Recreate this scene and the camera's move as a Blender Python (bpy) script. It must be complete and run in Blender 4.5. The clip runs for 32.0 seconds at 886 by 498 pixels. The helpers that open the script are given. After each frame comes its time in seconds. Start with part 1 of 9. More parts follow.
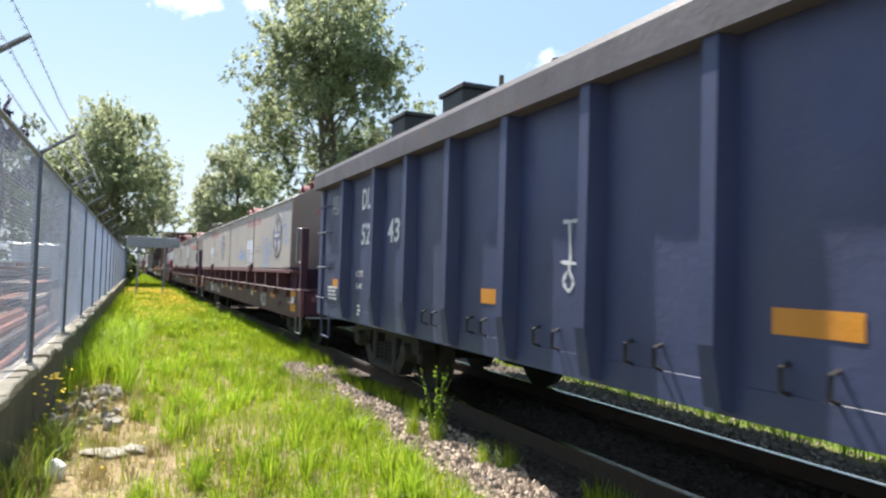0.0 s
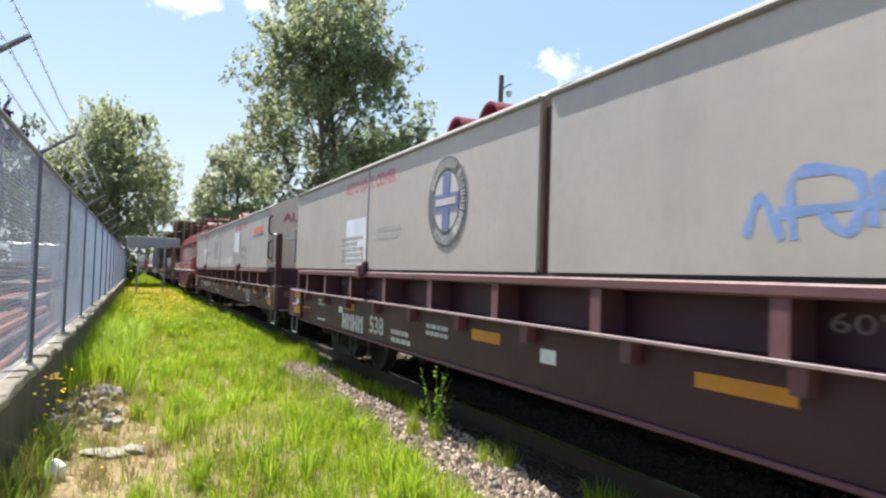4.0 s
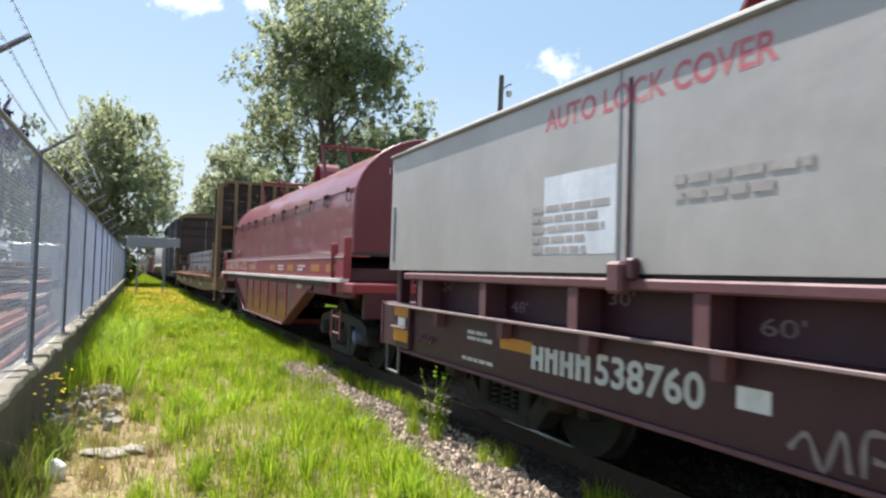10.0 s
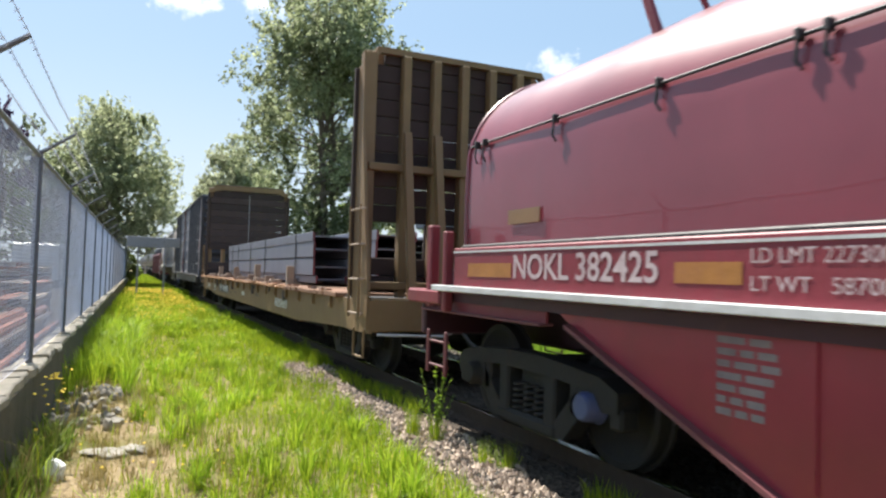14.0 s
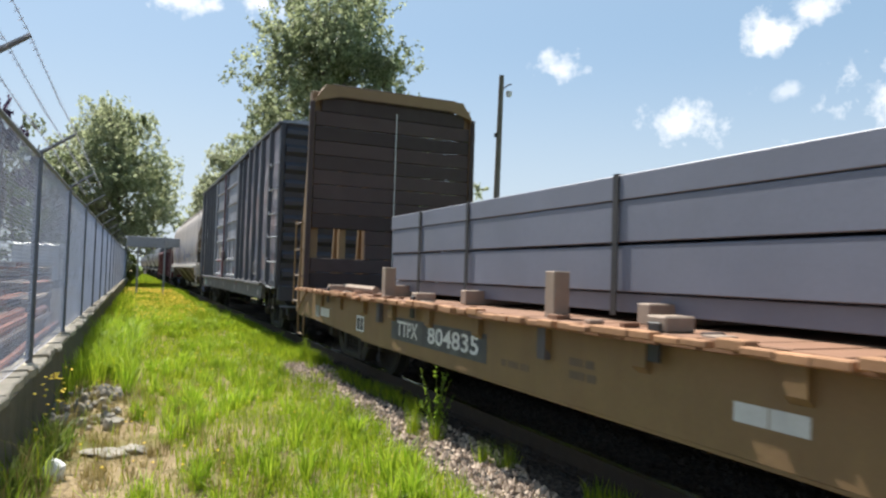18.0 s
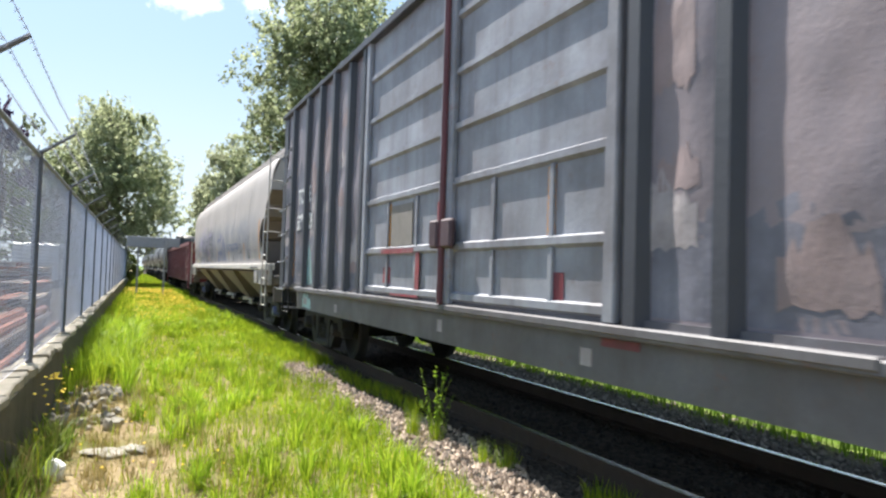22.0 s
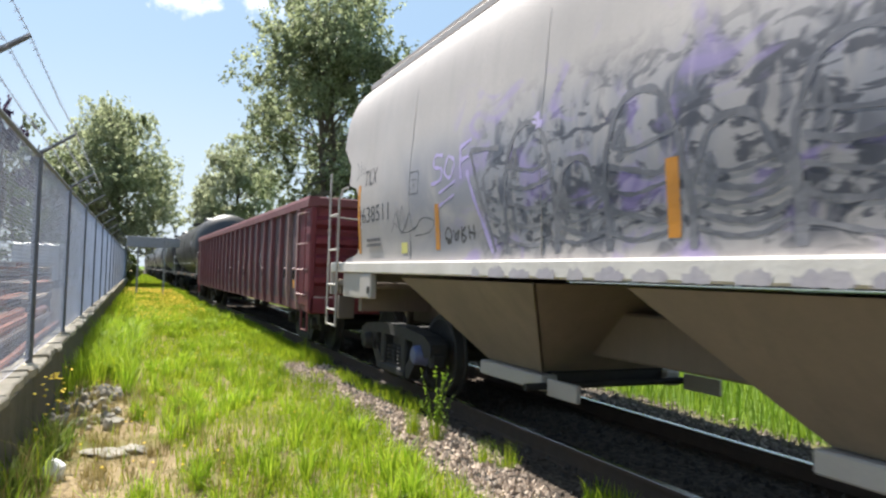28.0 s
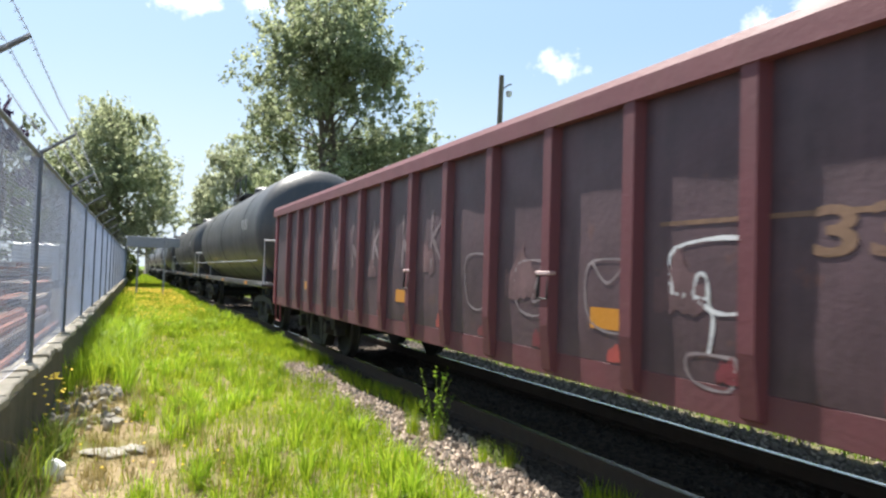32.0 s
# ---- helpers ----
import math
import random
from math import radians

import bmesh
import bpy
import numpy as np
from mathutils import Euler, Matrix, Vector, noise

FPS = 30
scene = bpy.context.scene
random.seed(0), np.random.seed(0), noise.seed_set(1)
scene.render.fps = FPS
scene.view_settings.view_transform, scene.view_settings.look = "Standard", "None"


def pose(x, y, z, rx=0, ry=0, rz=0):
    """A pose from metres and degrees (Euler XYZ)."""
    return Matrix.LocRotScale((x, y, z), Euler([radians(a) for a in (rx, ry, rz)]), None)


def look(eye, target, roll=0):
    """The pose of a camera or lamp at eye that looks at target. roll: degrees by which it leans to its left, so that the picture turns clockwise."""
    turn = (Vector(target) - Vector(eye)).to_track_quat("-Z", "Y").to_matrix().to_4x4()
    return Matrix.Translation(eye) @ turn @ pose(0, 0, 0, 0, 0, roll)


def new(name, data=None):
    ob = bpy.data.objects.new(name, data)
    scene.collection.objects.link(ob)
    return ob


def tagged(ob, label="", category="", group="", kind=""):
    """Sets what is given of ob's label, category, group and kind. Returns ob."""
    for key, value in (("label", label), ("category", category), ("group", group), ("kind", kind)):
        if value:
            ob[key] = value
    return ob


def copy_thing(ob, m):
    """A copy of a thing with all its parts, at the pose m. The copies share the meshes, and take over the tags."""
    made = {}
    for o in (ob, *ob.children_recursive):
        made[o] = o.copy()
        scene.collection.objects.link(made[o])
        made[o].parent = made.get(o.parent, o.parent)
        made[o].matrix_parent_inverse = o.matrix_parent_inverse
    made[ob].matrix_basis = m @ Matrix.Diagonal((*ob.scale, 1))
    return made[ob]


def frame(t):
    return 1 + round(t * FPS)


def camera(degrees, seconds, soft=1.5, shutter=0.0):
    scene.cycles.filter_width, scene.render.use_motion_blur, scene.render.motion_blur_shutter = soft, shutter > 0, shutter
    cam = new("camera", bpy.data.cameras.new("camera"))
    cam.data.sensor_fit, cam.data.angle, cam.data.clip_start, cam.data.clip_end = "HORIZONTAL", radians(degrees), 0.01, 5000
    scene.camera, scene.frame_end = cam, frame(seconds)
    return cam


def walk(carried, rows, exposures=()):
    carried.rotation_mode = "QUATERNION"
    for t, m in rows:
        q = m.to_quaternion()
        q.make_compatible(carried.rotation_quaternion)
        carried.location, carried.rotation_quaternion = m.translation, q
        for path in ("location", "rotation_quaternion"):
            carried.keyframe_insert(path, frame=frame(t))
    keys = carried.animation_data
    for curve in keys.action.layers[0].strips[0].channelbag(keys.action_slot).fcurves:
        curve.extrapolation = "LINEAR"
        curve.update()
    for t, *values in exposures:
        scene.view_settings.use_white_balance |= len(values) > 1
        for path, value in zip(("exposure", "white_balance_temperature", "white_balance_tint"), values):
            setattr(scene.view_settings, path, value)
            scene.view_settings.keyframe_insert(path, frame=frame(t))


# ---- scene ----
# ---------------------------------------------------------------- camera
# x: across the track, y: along the track, z: up from the rail heads
EYE = Vector((0.0, 0.0, 1.357))
cam = camera(64.19, 32.0, soft=2.4, shutter=0.22)
AIM = look(EYE, EYE + Vector((0.40742, 0.91248, 0.03722)), 1.785)
# the clip's camera closes its iris a little before bright loads and opens it for dark ones
LIGHT = ((0.0, 1.46), (2.0, 1.44), (5.0, 1.32), (7.0, 1.28), (12.0, 1.28), (14.0, 1.28), (16.5, 1.07), (18.0, 1.05), (19.0, 1.14), (20.0, 1.40), (22.0, 1.50), (24.0, 1.42),
         (26.0, 1.34), (28.0, 1.28), (29.0, 1.28), (30.0, 1.36), (32.0, 1.44))
walk(cam, [(0.0, AIM), (32.0, AIM)], LIGHT)

TRACK = 4.118          # middle of the track
SPEED = 3.97           # metres a second towards the camera
SUN_UP, SUN_SIDE = 57.0, 13.0

# ---------------------------------------------------------------- light
world = bpy.data.worlds.new("sky")
scene.world = world
world.use_nodes = True
wn, wl = world.node_tree.nodes, world.node_tree.links
wn.clear()
to_sun = Vector((-math.sin(radians(SUN_SIDE)) * math.cos(radians(SUN_UP)),
                 math.cos(radians(SUN_SIDE)) * math.cos(radians(SUN_UP)), math.sin(radians(SUN_UP))))
sky = wn.new("ShaderNodeTexSky")
sky.sky_type, sky.sun_disc = "NISHITA", False
sky.sun_elevation, sky.sun_rotation = radians(SUN_UP), math.atan2(to_sun.x, to_sun.y)
sky.air_density, sky.dust_density, sky.ozone_density = 1.0, 1.6, 1.0
coord = wn.new("ShaderNodeTexCoord")


def sky_way(px, py):
    """Direction on the sky for a place in the view, 0..1 across and 0..1 down from the top."""
    half = math.tan(radians(64.19) / 2)
    v = Vector(((2 * px - 1) * half, (882 / 1568 - 2 * py * 882 / 1568) * half, -1))
    return (AIM.to_3x3() @ v).normalized()


def wmath(op, a, b=None, c=None):
    n = wn.new("ShaderNodeMath")
    n.operation = op
    for i, s in enumerate((a, b, c)):
        if s is None:
            continue
        if isinstance(s, (int, float)):
            n.inputs[i].default_value = s
        else:
            wl.new(s, n.inputs[i])
    return n.outputs[0]


puff = wn.new("ShaderNodeTexNoise")
puff.inputs["Scale"].default_value, puff.inputs["Detail"].default_value, puff.inputs["Roughness"].default_value = 28, 6, 0.6
wl.new(coord.outputs["Generated"], puff.inputs["Vector"])
# the fair-weather clouds: across, down, half width, flattening, thickness
CLOUDS = [(0.205, -0.01, 0.060, 2.6, 1.0), (0.30, 0.005, 0.042, 1.6, 1.0), (0.635, 0.135, 0.042, 1.9, 0.85),
          (0.765, 0.253, 0.075, 2.3, 1.0), (0.875, 0.065, 0.045, 1.2, 0.95), (0.915, 0.02, 0.036, 1.3, 0.9),
          (0.885, 0.185, 0.035, 2.2, 0.5), (1.06, 0.16, 0.12, 2.0, 1.0), (0.98, 0.31, 0.09, 2.6, 0.9), (-0.2, -0.2, 0.16, 2.0, 1.0), (0.5, -0.4, 0.2, 2.0, 1.0)]
mask = None
for px, py, w, flat, thick in CLOUDS:
    way = sky_way(px, py)
    sub = wn.new("ShaderNodeVectorMath")
    sub.operation = "SUBTRACT"
    wl.new(coord.outputs["Generated"], sub.inputs[0])
    sub.inputs[1].default_value = way
    sc = wn.new("ShaderNodeVectorMath")
    sc.operation = "MULTIPLY"
    wl.new(sub.outputs[0], sc.inputs[0])
    sc.inputs[1].default_value = (1 / w, 1 / w, flat / w)
    ln = wn.new("ShaderNodeVectorMath")
    ln.operation = "LENGTH"
    wl.new(sc.outputs[0], ln.inputs[0])
    m1 = wmath("SUBTRACT", 1.0, ln.outputs["Value"])
    m1 = wmath("MULTIPLY_ADD", puff.outputs[0], 2.6, wmath("SUBTRACT", m1, 1.45))
    n = wn.new("ShaderNodeClamp")
    wl.new(wmath("MULTIPLY", m1, 1.6 * thick), n.inputs[0])
    n.inputs[2].default_value = thick
    mask = n.outputs[0] if mask is None else wmath("MAXIMUM", mask, n.outputs[0])
mixc = wn.new("ShaderNodeMix")
mixc.data_type = "RGBA"
wl.new(mask, mixc.inputs[0])
haze = wn.new("ShaderNodeMix")
haze.data_type = "RGBA"
haze.inputs[0].default_value = 0.55
wl.new(sky.outputs[0], haze.inputs[6])
haze.inputs[7].default_value = (4.6, 7.0, 9.6, 1)
# paler towards the horizon
sepw = wn.new("ShaderNodeSeparateXYZ")
wl.new(coord.outputs["Generated"], sepw.inputs[0])
low = wn.new("ShaderNodeMapRange")
low.interpolation_type = "SMOOTHSTEP"
for i, v in enumerate((0.0, 0.34, 0.70, 0.0)):
    low.inputs[i + 1].default_value = v
wl.new(sepw.outputs[2], low.inputs[0])
pale = wn.new("ShaderNodeMix")
pale.data_type = "RGBA"
wl.new(low.outputs[0], pale.inputs[0])
wl.new(haze.outputs[2], pale.inputs[6])
pale.inputs[7].default_value = (7.4, 8.2, 8.9, 1)
wl.new(pale.outputs[2], mixc.inputs[6])
mixc.inputs[7].default_value = (11.5, 11.8, 12.2, 1)
bg = wn.new("ShaderNodeBackground")
bg.inputs["Strength"].default_value = 0.05
wl.new(mixc.outputs[2], bg.inputs[0])
out = wn.new("ShaderNodeOutputWorld")
wl.new(bg.outputs[0], out.inputs[0])

sun = new("sun", bpy.data.lights.new("sun", "SUN"))
sun.data.energy, sun.data.angle, sun.data.color = 5.0, radians(0.55), (1.0, 0.955, 0.88)
sun.matrix_world = look(to_sun * 50, (0, 0, 0))


# ---------------------------------------------------------------- materials
def node_mat(name):
    m = bpy.data.materials.new(name)
    m.use_nodes = True
    return m, m.node_tree.nodes, m.node_tree.links, m.node_tree.nodes["Principled BSDF"]


def surface(name, colour, rough=0.6, metal=0.0, dirt=(0.10, 0.07, 0.05), dirt_amount=0.35, streak=0.4, grain=3.0, bump=0.15,
            fine=40.0, spread=0.12, coat=0.0, space="Object", rust=0.0, translucent=0.0, per_piece=0.0, speck=0.0):
    """A worn surface: base colour with broad and fine variation, streaks that run down, dirt, rust spots and relief."""
    m, n, l, bsdf = node_mat(name)
    tc = n.new("ShaderNodeTexCoord")
    src = tc.outputs[space]

    def noise_tex(scale, detail=5, rough_=0.6, stretch=None):
        t = n.new("ShaderNodeTexNoise")
        t.inputs["Scale"].default_value, t.inputs["Detail"].default_value, t.inputs["Roughness"].default_value = scale, detail, rough_
        if stretch:
            mp = n.new("ShaderNodeMapping")
            mp.inputs["Scale"].default_value = stretch
            l.new(src, mp.inputs[0])
            l.new(mp.outputs[0], t.inputs["Vector"])
        else:
            l.new(src, t.inputs["Vector"])
        return t.outputs[0]

    def ramp(fac, a, b):
        r = n.new("ShaderNodeMapRange")
        r.inputs["From Min"].default_value, r.inputs["From Max"].default_value = a, b
        l.new(fac, r.inputs[0])
        return r.outputs[0]

    def mix(fac, a, b, blend="MIX"):
        x = n.new("ShaderNodeMix")
        x.data_type, x.blend_type = "RGBA", blend
        for k, s in ((0, fac), (6, a), (7, b)):
            if isinstance(s, (int, float)):
                x.inputs[k].default_value = s
            elif isinstance(s, tuple):
                x.inputs[k].default_value = (*s[:3], 1)
            else:
                l.new(s, x.inputs[k])
        return x.outputs[2]

    def mul(a, b):
        x = n.new("ShaderNodeMath")
        x.operation = "MULTIPLY"
        l.new(a, x.inputs[0])
        if isinstance(b, (int, float)):
            x.inputs[1].default_value = b
        else:
            l.new(b, x.inputs[1])
        return x.outputs[0]

    lo = tuple(max(0.0, c * (1 - spread)) for c in colour)
    hi = tuple(min(1.0, c * (1 + spread)) for c in colour)
    broad, small = noise_tex(grain), noise_tex(fine, 4)
    col = mix(ramp(broad, 0.3, 0.7), lo, hi)
    col = mix(mul(ramp(small, 0.4, 0.75), 0.25), col, tuple(c * 0.7 for c in colour))
    if per_piece:
        oi = n.new("ShaderNodeObjectInfo")
        k = ramp(oi.outputs["Random"], 0.0, 1.0)
        col = mix(mul(k, per_piece), col, tuple(c * 0.45 for c in colour))
    if streak:
        s = noise_tex(1.0, 5, 0.65, (5.0, 5.0, 0.35))
        col = mix(mul(ramp(s, 0.48, 0.78), streak), col, dirt)
    if dirt_amount:
        d = noise_tex(grain * 0.45, 7, 0.7)
        col = mix(mul(ramp(d, 0.46, 0.74), dirt_amount), col, dirt)
    if rust:
        r = noise_tex(grain * 2.3, 8, 0.72)
        col = mix(mul(ramp(r, 0.60, 0.70), rust), col, (0.17, 0.062, 0.03))
    if speck:
        r = noise_tex(fine * 0.6, 3, 0.5)
        col = mix(mul(ramp(r, 0.62, 0.72), speck), col, (0.6, 0.58, 0.54))
    l.new(col, bsdf.inputs["Base Color"])
    rr = n.new("ShaderNodeMapRange")
    rr.inputs["To Min"].default_value, rr.inputs["To Max"].default_value = max(0.05, rough - 0.12), min(1.0, rough + 0.14)
    l.new(noise_tex(grain * 1.7), rr.inputs[0])
    l.new(rr.outputs[0], bsdf.inputs["Roughness"])
    bsdf.inputs["Metallic"].default_value = metal
    bsdf.inputs["Coat Weight"].default_value = coat
    if bump:
        b = n.new("ShaderNodeBump")
        b.inputs["Strength"].default_value, b.inputs["Distance"].default_value = bump, 0.02
        l.new(noise_tex(fine * 0.5, 5), b.inputs["Height"])
        l.new(b.outputs[0], bsdf.inputs["Normal"])
    if translucent:
        bsdf.inputs["Transmission Weight"].default_value = 0.0
        tr = n.new("ShaderNodeBsdfTranslucent")
        l.new(col, tr.inputs[0])
        ms = n.new("ShaderNodeMixShader")
        ms.inputs[0].default_value = translucent
        l.new(bsdf.outputs[0], ms.inputs[1])
        l.new(tr.outputs[0], ms.inputs[2])
        l.new(ms.outputs[0], n["Material Output"].inputs[0])
    return m


def leaf_mat(name, low, high, translucent=0.4, rough=0.5):
    """Leaves or blades: every island its own green, light passes through."""
    m, n, l, bsdf = node_mat(name)
    geo = n.new("ShaderNodeNewGeometry")
    r = n.new("ShaderNodeValToRGB")
    r.color_ramp.elements[0].color, r.color_ramp.elements[1].color = (*low, 1), (*high, 1)
    l.new(geo.outputs["Random Per Island"], r.inputs[0])
    tc = n.new("ShaderNodeTexCoord")
    t = n.new("ShaderNodeTexNoise")
    t.inputs["Scale"].default_value, t.inputs["Detail"].default_value = 0.7, 4
    l.new(tc.outputs["Object"], t.inputs["Vector"])
    mr = n.new("ShaderNodeMapRange")
    mr.inputs["From Min"].default_value, mr.inputs["From Max"].default_value = 0.35, 0.7
    mr.inputs["To Min"].default_value, mr.inputs["To Max"].default_value = 0.75, 1.2
    l.new(t.outputs[0], mr.inputs[0])
    x = n.new("ShaderNodeMix")
    x.data_type, x.blend_type = "RGBA", "MULTIPLY"
    x.inputs[0].default_value = 1.0
    l.new(r.outputs[0], x.inputs[6])
    l.new(mr.outputs[0], x.inputs[7])
    l.new(x.outputs[2], bsdf.inputs["Base Color"])
    bsdf.inputs["Roughness"].default_value = rough
    bsdf.inputs["Specular IOR Level"].default_value = 0.3
    tr = n.new("ShaderNodeBsdfTranslucent")
    l.new(x.outputs[2], tr.inputs[0])
    ms = n.new("ShaderNodeMixShader")
    ms.inputs[0].default_value = translucent
    l.new(bsdf.outputs[0], ms.inputs[1])
    l.new(tr.outputs[0], ms.inputs[2])
    l.new(ms.outputs[0], n["Material Output"].inputs[0])
    return m


BLUE = surface("blue_car_paint", (0.034, 0.046, 0.114), 0.5, dirt=(0.068, 0.068, 0.088), dirt_amount=0.4, streak=0.3, grain=1.2, spread=0.2, rust=0.12)
CHORD_GREY = surface("worn_top_chord", (0.1, 0.09, 0.105), 0.6, dirt=(0.045, 0.035, 0.04), dirt_amount=0.85, grain=1.1, rust=0.8, spread=0.35)
MAROON = surface("maroon_oxide_paint", (0.048, 0.0105, 0.020), 0.55, dirt=(0.052, 0.019, 0.026), dirt_amount=0.4, streak=0.3, grain=1.3, rust=0.15)
MAROON_EDGE = surface("chalky_maroon_edge", (0.125, 0.046, 0.06), 0.65, dirt=(0.12, 0.07, 0.06), dirt_amount=0.4, grain=2.5)
SILVER = surface("aluminium_hood", (0.42, 0.375, 0.355), 0.5, metal=0.15, dirt=(0.50, 0.44, 0.38), dirt_amount=0.45, streak=0.3, grain=0.8, bump=0.06, fine=14)
SILVER_TWO = surface("dull_aluminium_hood", (0.44, 0.415, 0.405), 0.42, metal=0.3, dirt=(0.38, 0.35, 0.335), dirt_amount=0.5, streak=0.35, grain=0.9, bump=0.3, fine=4)
BEIGE_TWO = surface("pinkish_hood_end", (0.7, 0.565, 0.49), 0.6, dirt=(0.3, 0.22, 0.18), dirt_amount=0.4, grain=1.0)
BEIGE_END = surface("beige_hood_end", (0.31, 0.222, 0.178), 0.42, metal=0.35, dirt=(0.2, 0.19, 0.15), dirt_amount=0.4, grain=1.0)
HOOD_RED = surface("red_hood_paint", (0.185, 0.027, 0.042), 0.36, dirt=(0.13, 0.034, 0.04), dirt_amount=0.3, streak=0.15, grain=0.7, bump=0.06, fine=3, coat=0.45)
CAR_RED = surface("red_car_paint", (0.205, 0.021, 0.034), 0.5, dirt=(0.12, 0.05, 0.05), dirt_amount=0.4, streak=0.3, grain=1.1)
WORN_LETTER = surface("worn_pinkish_lettering", (0.50, 0.40, 0.41), 0.6, dirt=(0.25, 0.12, 0.13), dirt_amount=0.5, grain=8)
AMBER = surface("dull_amber_reflective_sheet", (0.36, 0.15, 0.03), 0.5, dirt=(0.22, 0.07, 0.04), dirt_amount=0.5, grain=6)
# Darker copy of the hood red: the end's shade is in the colour.
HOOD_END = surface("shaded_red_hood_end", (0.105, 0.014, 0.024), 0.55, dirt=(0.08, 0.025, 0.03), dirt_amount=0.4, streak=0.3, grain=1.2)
BELLY = surface("glossy_belly_paint", (0.29, 0.03, 0.048), 0.36, dirt=(0.14, 0.035, 0.042), dirt_amount=0.5, streak=0.2, grain=0.9, bump=0.10, fine=5, coat=0.15)
STRIPE = surface("worn_white_stripe", (0.55, 0.55, 0.55), 0.55, dirt=(0.3, 0.26, 0.25), dirt_amount=0.5, grain=3)
YELLOW = surface("faded_yellow_paint", (0.205, 0.128, 0.058), 0.6, dirt=(0.17, 0.09, 0.05), dirt_amount=0.5, streak=0.4, grain=1.6, rust=0.25)
PLANK = surface("weathered_planks", (0.072, 0.046, 0.043), 0.85, dirt=(0.05, 0.04, 0.035), dirt_amount=0.5, grain=2.2, fine=60, per_piece=0.85)
DECK = surface("orange_brown_deck_wood", (0.23, 0.118, 0.068), 0.85, dirt=(0.2, 0.12, 0.08), dirt_amount=0.5, grain=3, fine=55, streak=0, per_piece=0.3)
DECK_RAW = surface("splintered_orange_wood", (0.42, 0.22, 0.11), 0.85, dirt=(0.24, 0.12, 0.07), dirt_amount=0.6, grain=7, fine=50, streak=0, per_piece=0.6)
BLOCK = surface("pale_timber", (0.29, 0.225, 0.175), 0.8, dirt=(0.22, 0.14, 0.1), dirt_amount=0.4, grain=6, fine=60)
BEAM = surface("grey_primer_steel", (0.145, 0.155, 0.20), 0.42, dirt=(0.18, 0.18, 0.19), dirt_amount=0.3, streak=0.1, grain=0.9, bump=0.04)
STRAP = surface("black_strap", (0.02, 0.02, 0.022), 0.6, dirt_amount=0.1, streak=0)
BOX_DARK = surface("sooty_purple_boxcar_paint", (0.195, 0.172, 0.198), 0.46, dirt=(0.24, 0.187, 0.192), dirt_amount=0.75, streak=0.55, grain=1.0, rust=0.25, spread=0.35)
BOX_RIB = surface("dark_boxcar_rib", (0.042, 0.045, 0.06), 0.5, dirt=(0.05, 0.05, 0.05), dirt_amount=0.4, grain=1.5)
BOX_DOOR = surface("pale_grey_door_paint", (0.265, 0.275, 0.315), 0.5, dirt=(0.11, 0.085, 0.085), dirt_amount=0.75, streak=0.6, grain=1.5, rust=0.45, spread=0.3)
BOX_SILL = surface("grimy_grey_sill", (0.115, 0.112, 0.124), 0.6, dirt=(0.07, 0.052, 0.05), dirt_amount=0.7, streak=0.4, grain=2.0, rust=0.5, spread=0.3)
HOPPER_SILL = surface("whitish_sill_paint", (0.62, 0.58, 0.54), 0.55, dirt=(0.4, 0.35, 0.30), dirt_amount=0.4, streak=0.2, grain=2)
HOPPER = surface("pale_hopper_paint", (0.385, 0.35, 0.33), 0.5, dirt=(0.36, 0.33, 0.30), dirt_amount=0.35, streak=0.3, grain=0.6, bump=0.05)
# Much darker than HOPPER: shade below the end slope is put into the colour.
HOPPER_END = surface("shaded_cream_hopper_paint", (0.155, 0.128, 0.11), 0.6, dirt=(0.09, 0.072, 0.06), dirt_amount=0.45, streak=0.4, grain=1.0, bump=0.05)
# Dusty brown that also carries the shade of the underside and end slope.
HOPPER_LOW = surface("shaded_dusty_underside", (0.2, 0.158, 0.125), 0.7, dirt=(0.11, 0.09, 0.07), dirt_amount=0.55, grain=1.1)
OXIDE = surface("oxide_red_gondola_paint", (0.16, 0.022, 0.033), 0.5, dirt=(0.08, 0.028, 0.036), dirt_amount=0.5, streak=0.5, grain=1.0, rust=0.3, spread=0.3)
OXIDE_POST = surface("dark_oxide_post", (0.115, 0.027, 0.036), 0.6, dirt=(0.08, 0.04, 0.04), dirt_amount=0.4, grain=2)
OXIDE_EDGE = surface("faded_oxide_chord", (0.15, 0.045, 0.054), 0.6, dirt=(0.15, 0.07, 0.06), dirt_amount=0.4, grain=2)
OXIDE_PANEL = surface("grimy_oxide_panel", (0.054, 0.026, 0.034), 0.55, dirt=(0.105, 0.062, 0.072), dirt_amount=0.75, streak=0.5, grain=1.7, rust=0.35, spread=0.4)
TANK = surface("black_tank_paint", (0.035, 0.036, 0.040), 0.42, dirt=(0.10, 0.09, 0.08), dirt_amount=0.4, streak=0.4, grain=0.8)
IRON = surface("dirty_cast_steel", (0.014, 0.0135, 0.014), 0.8, dirt=(0.04, 0.029, 0.022), dirt_amount=0.5, grain=3, rust=0.25)
ORANGE = surface("orange_reflective_sheet", (0.55, 0.22, 0.015), 0.45, dirt=(0.4, 0.2, 0.08), dirt_amount=0.3, streak=0.15, grain=4)
WHITE = surface("white_lettering", (0.72, 0.72, 0.72), 0.6, dirt=(0.4, 0.4, 0.42), dirt_amount=0.4, grain=6)
DARK_LETTER = surface("dark_lettering", (0.06, 0.06, 0.07), 0.6, dirt=(0.2, 0.2, 0.2), dirt_amount=0.2, grain=6)
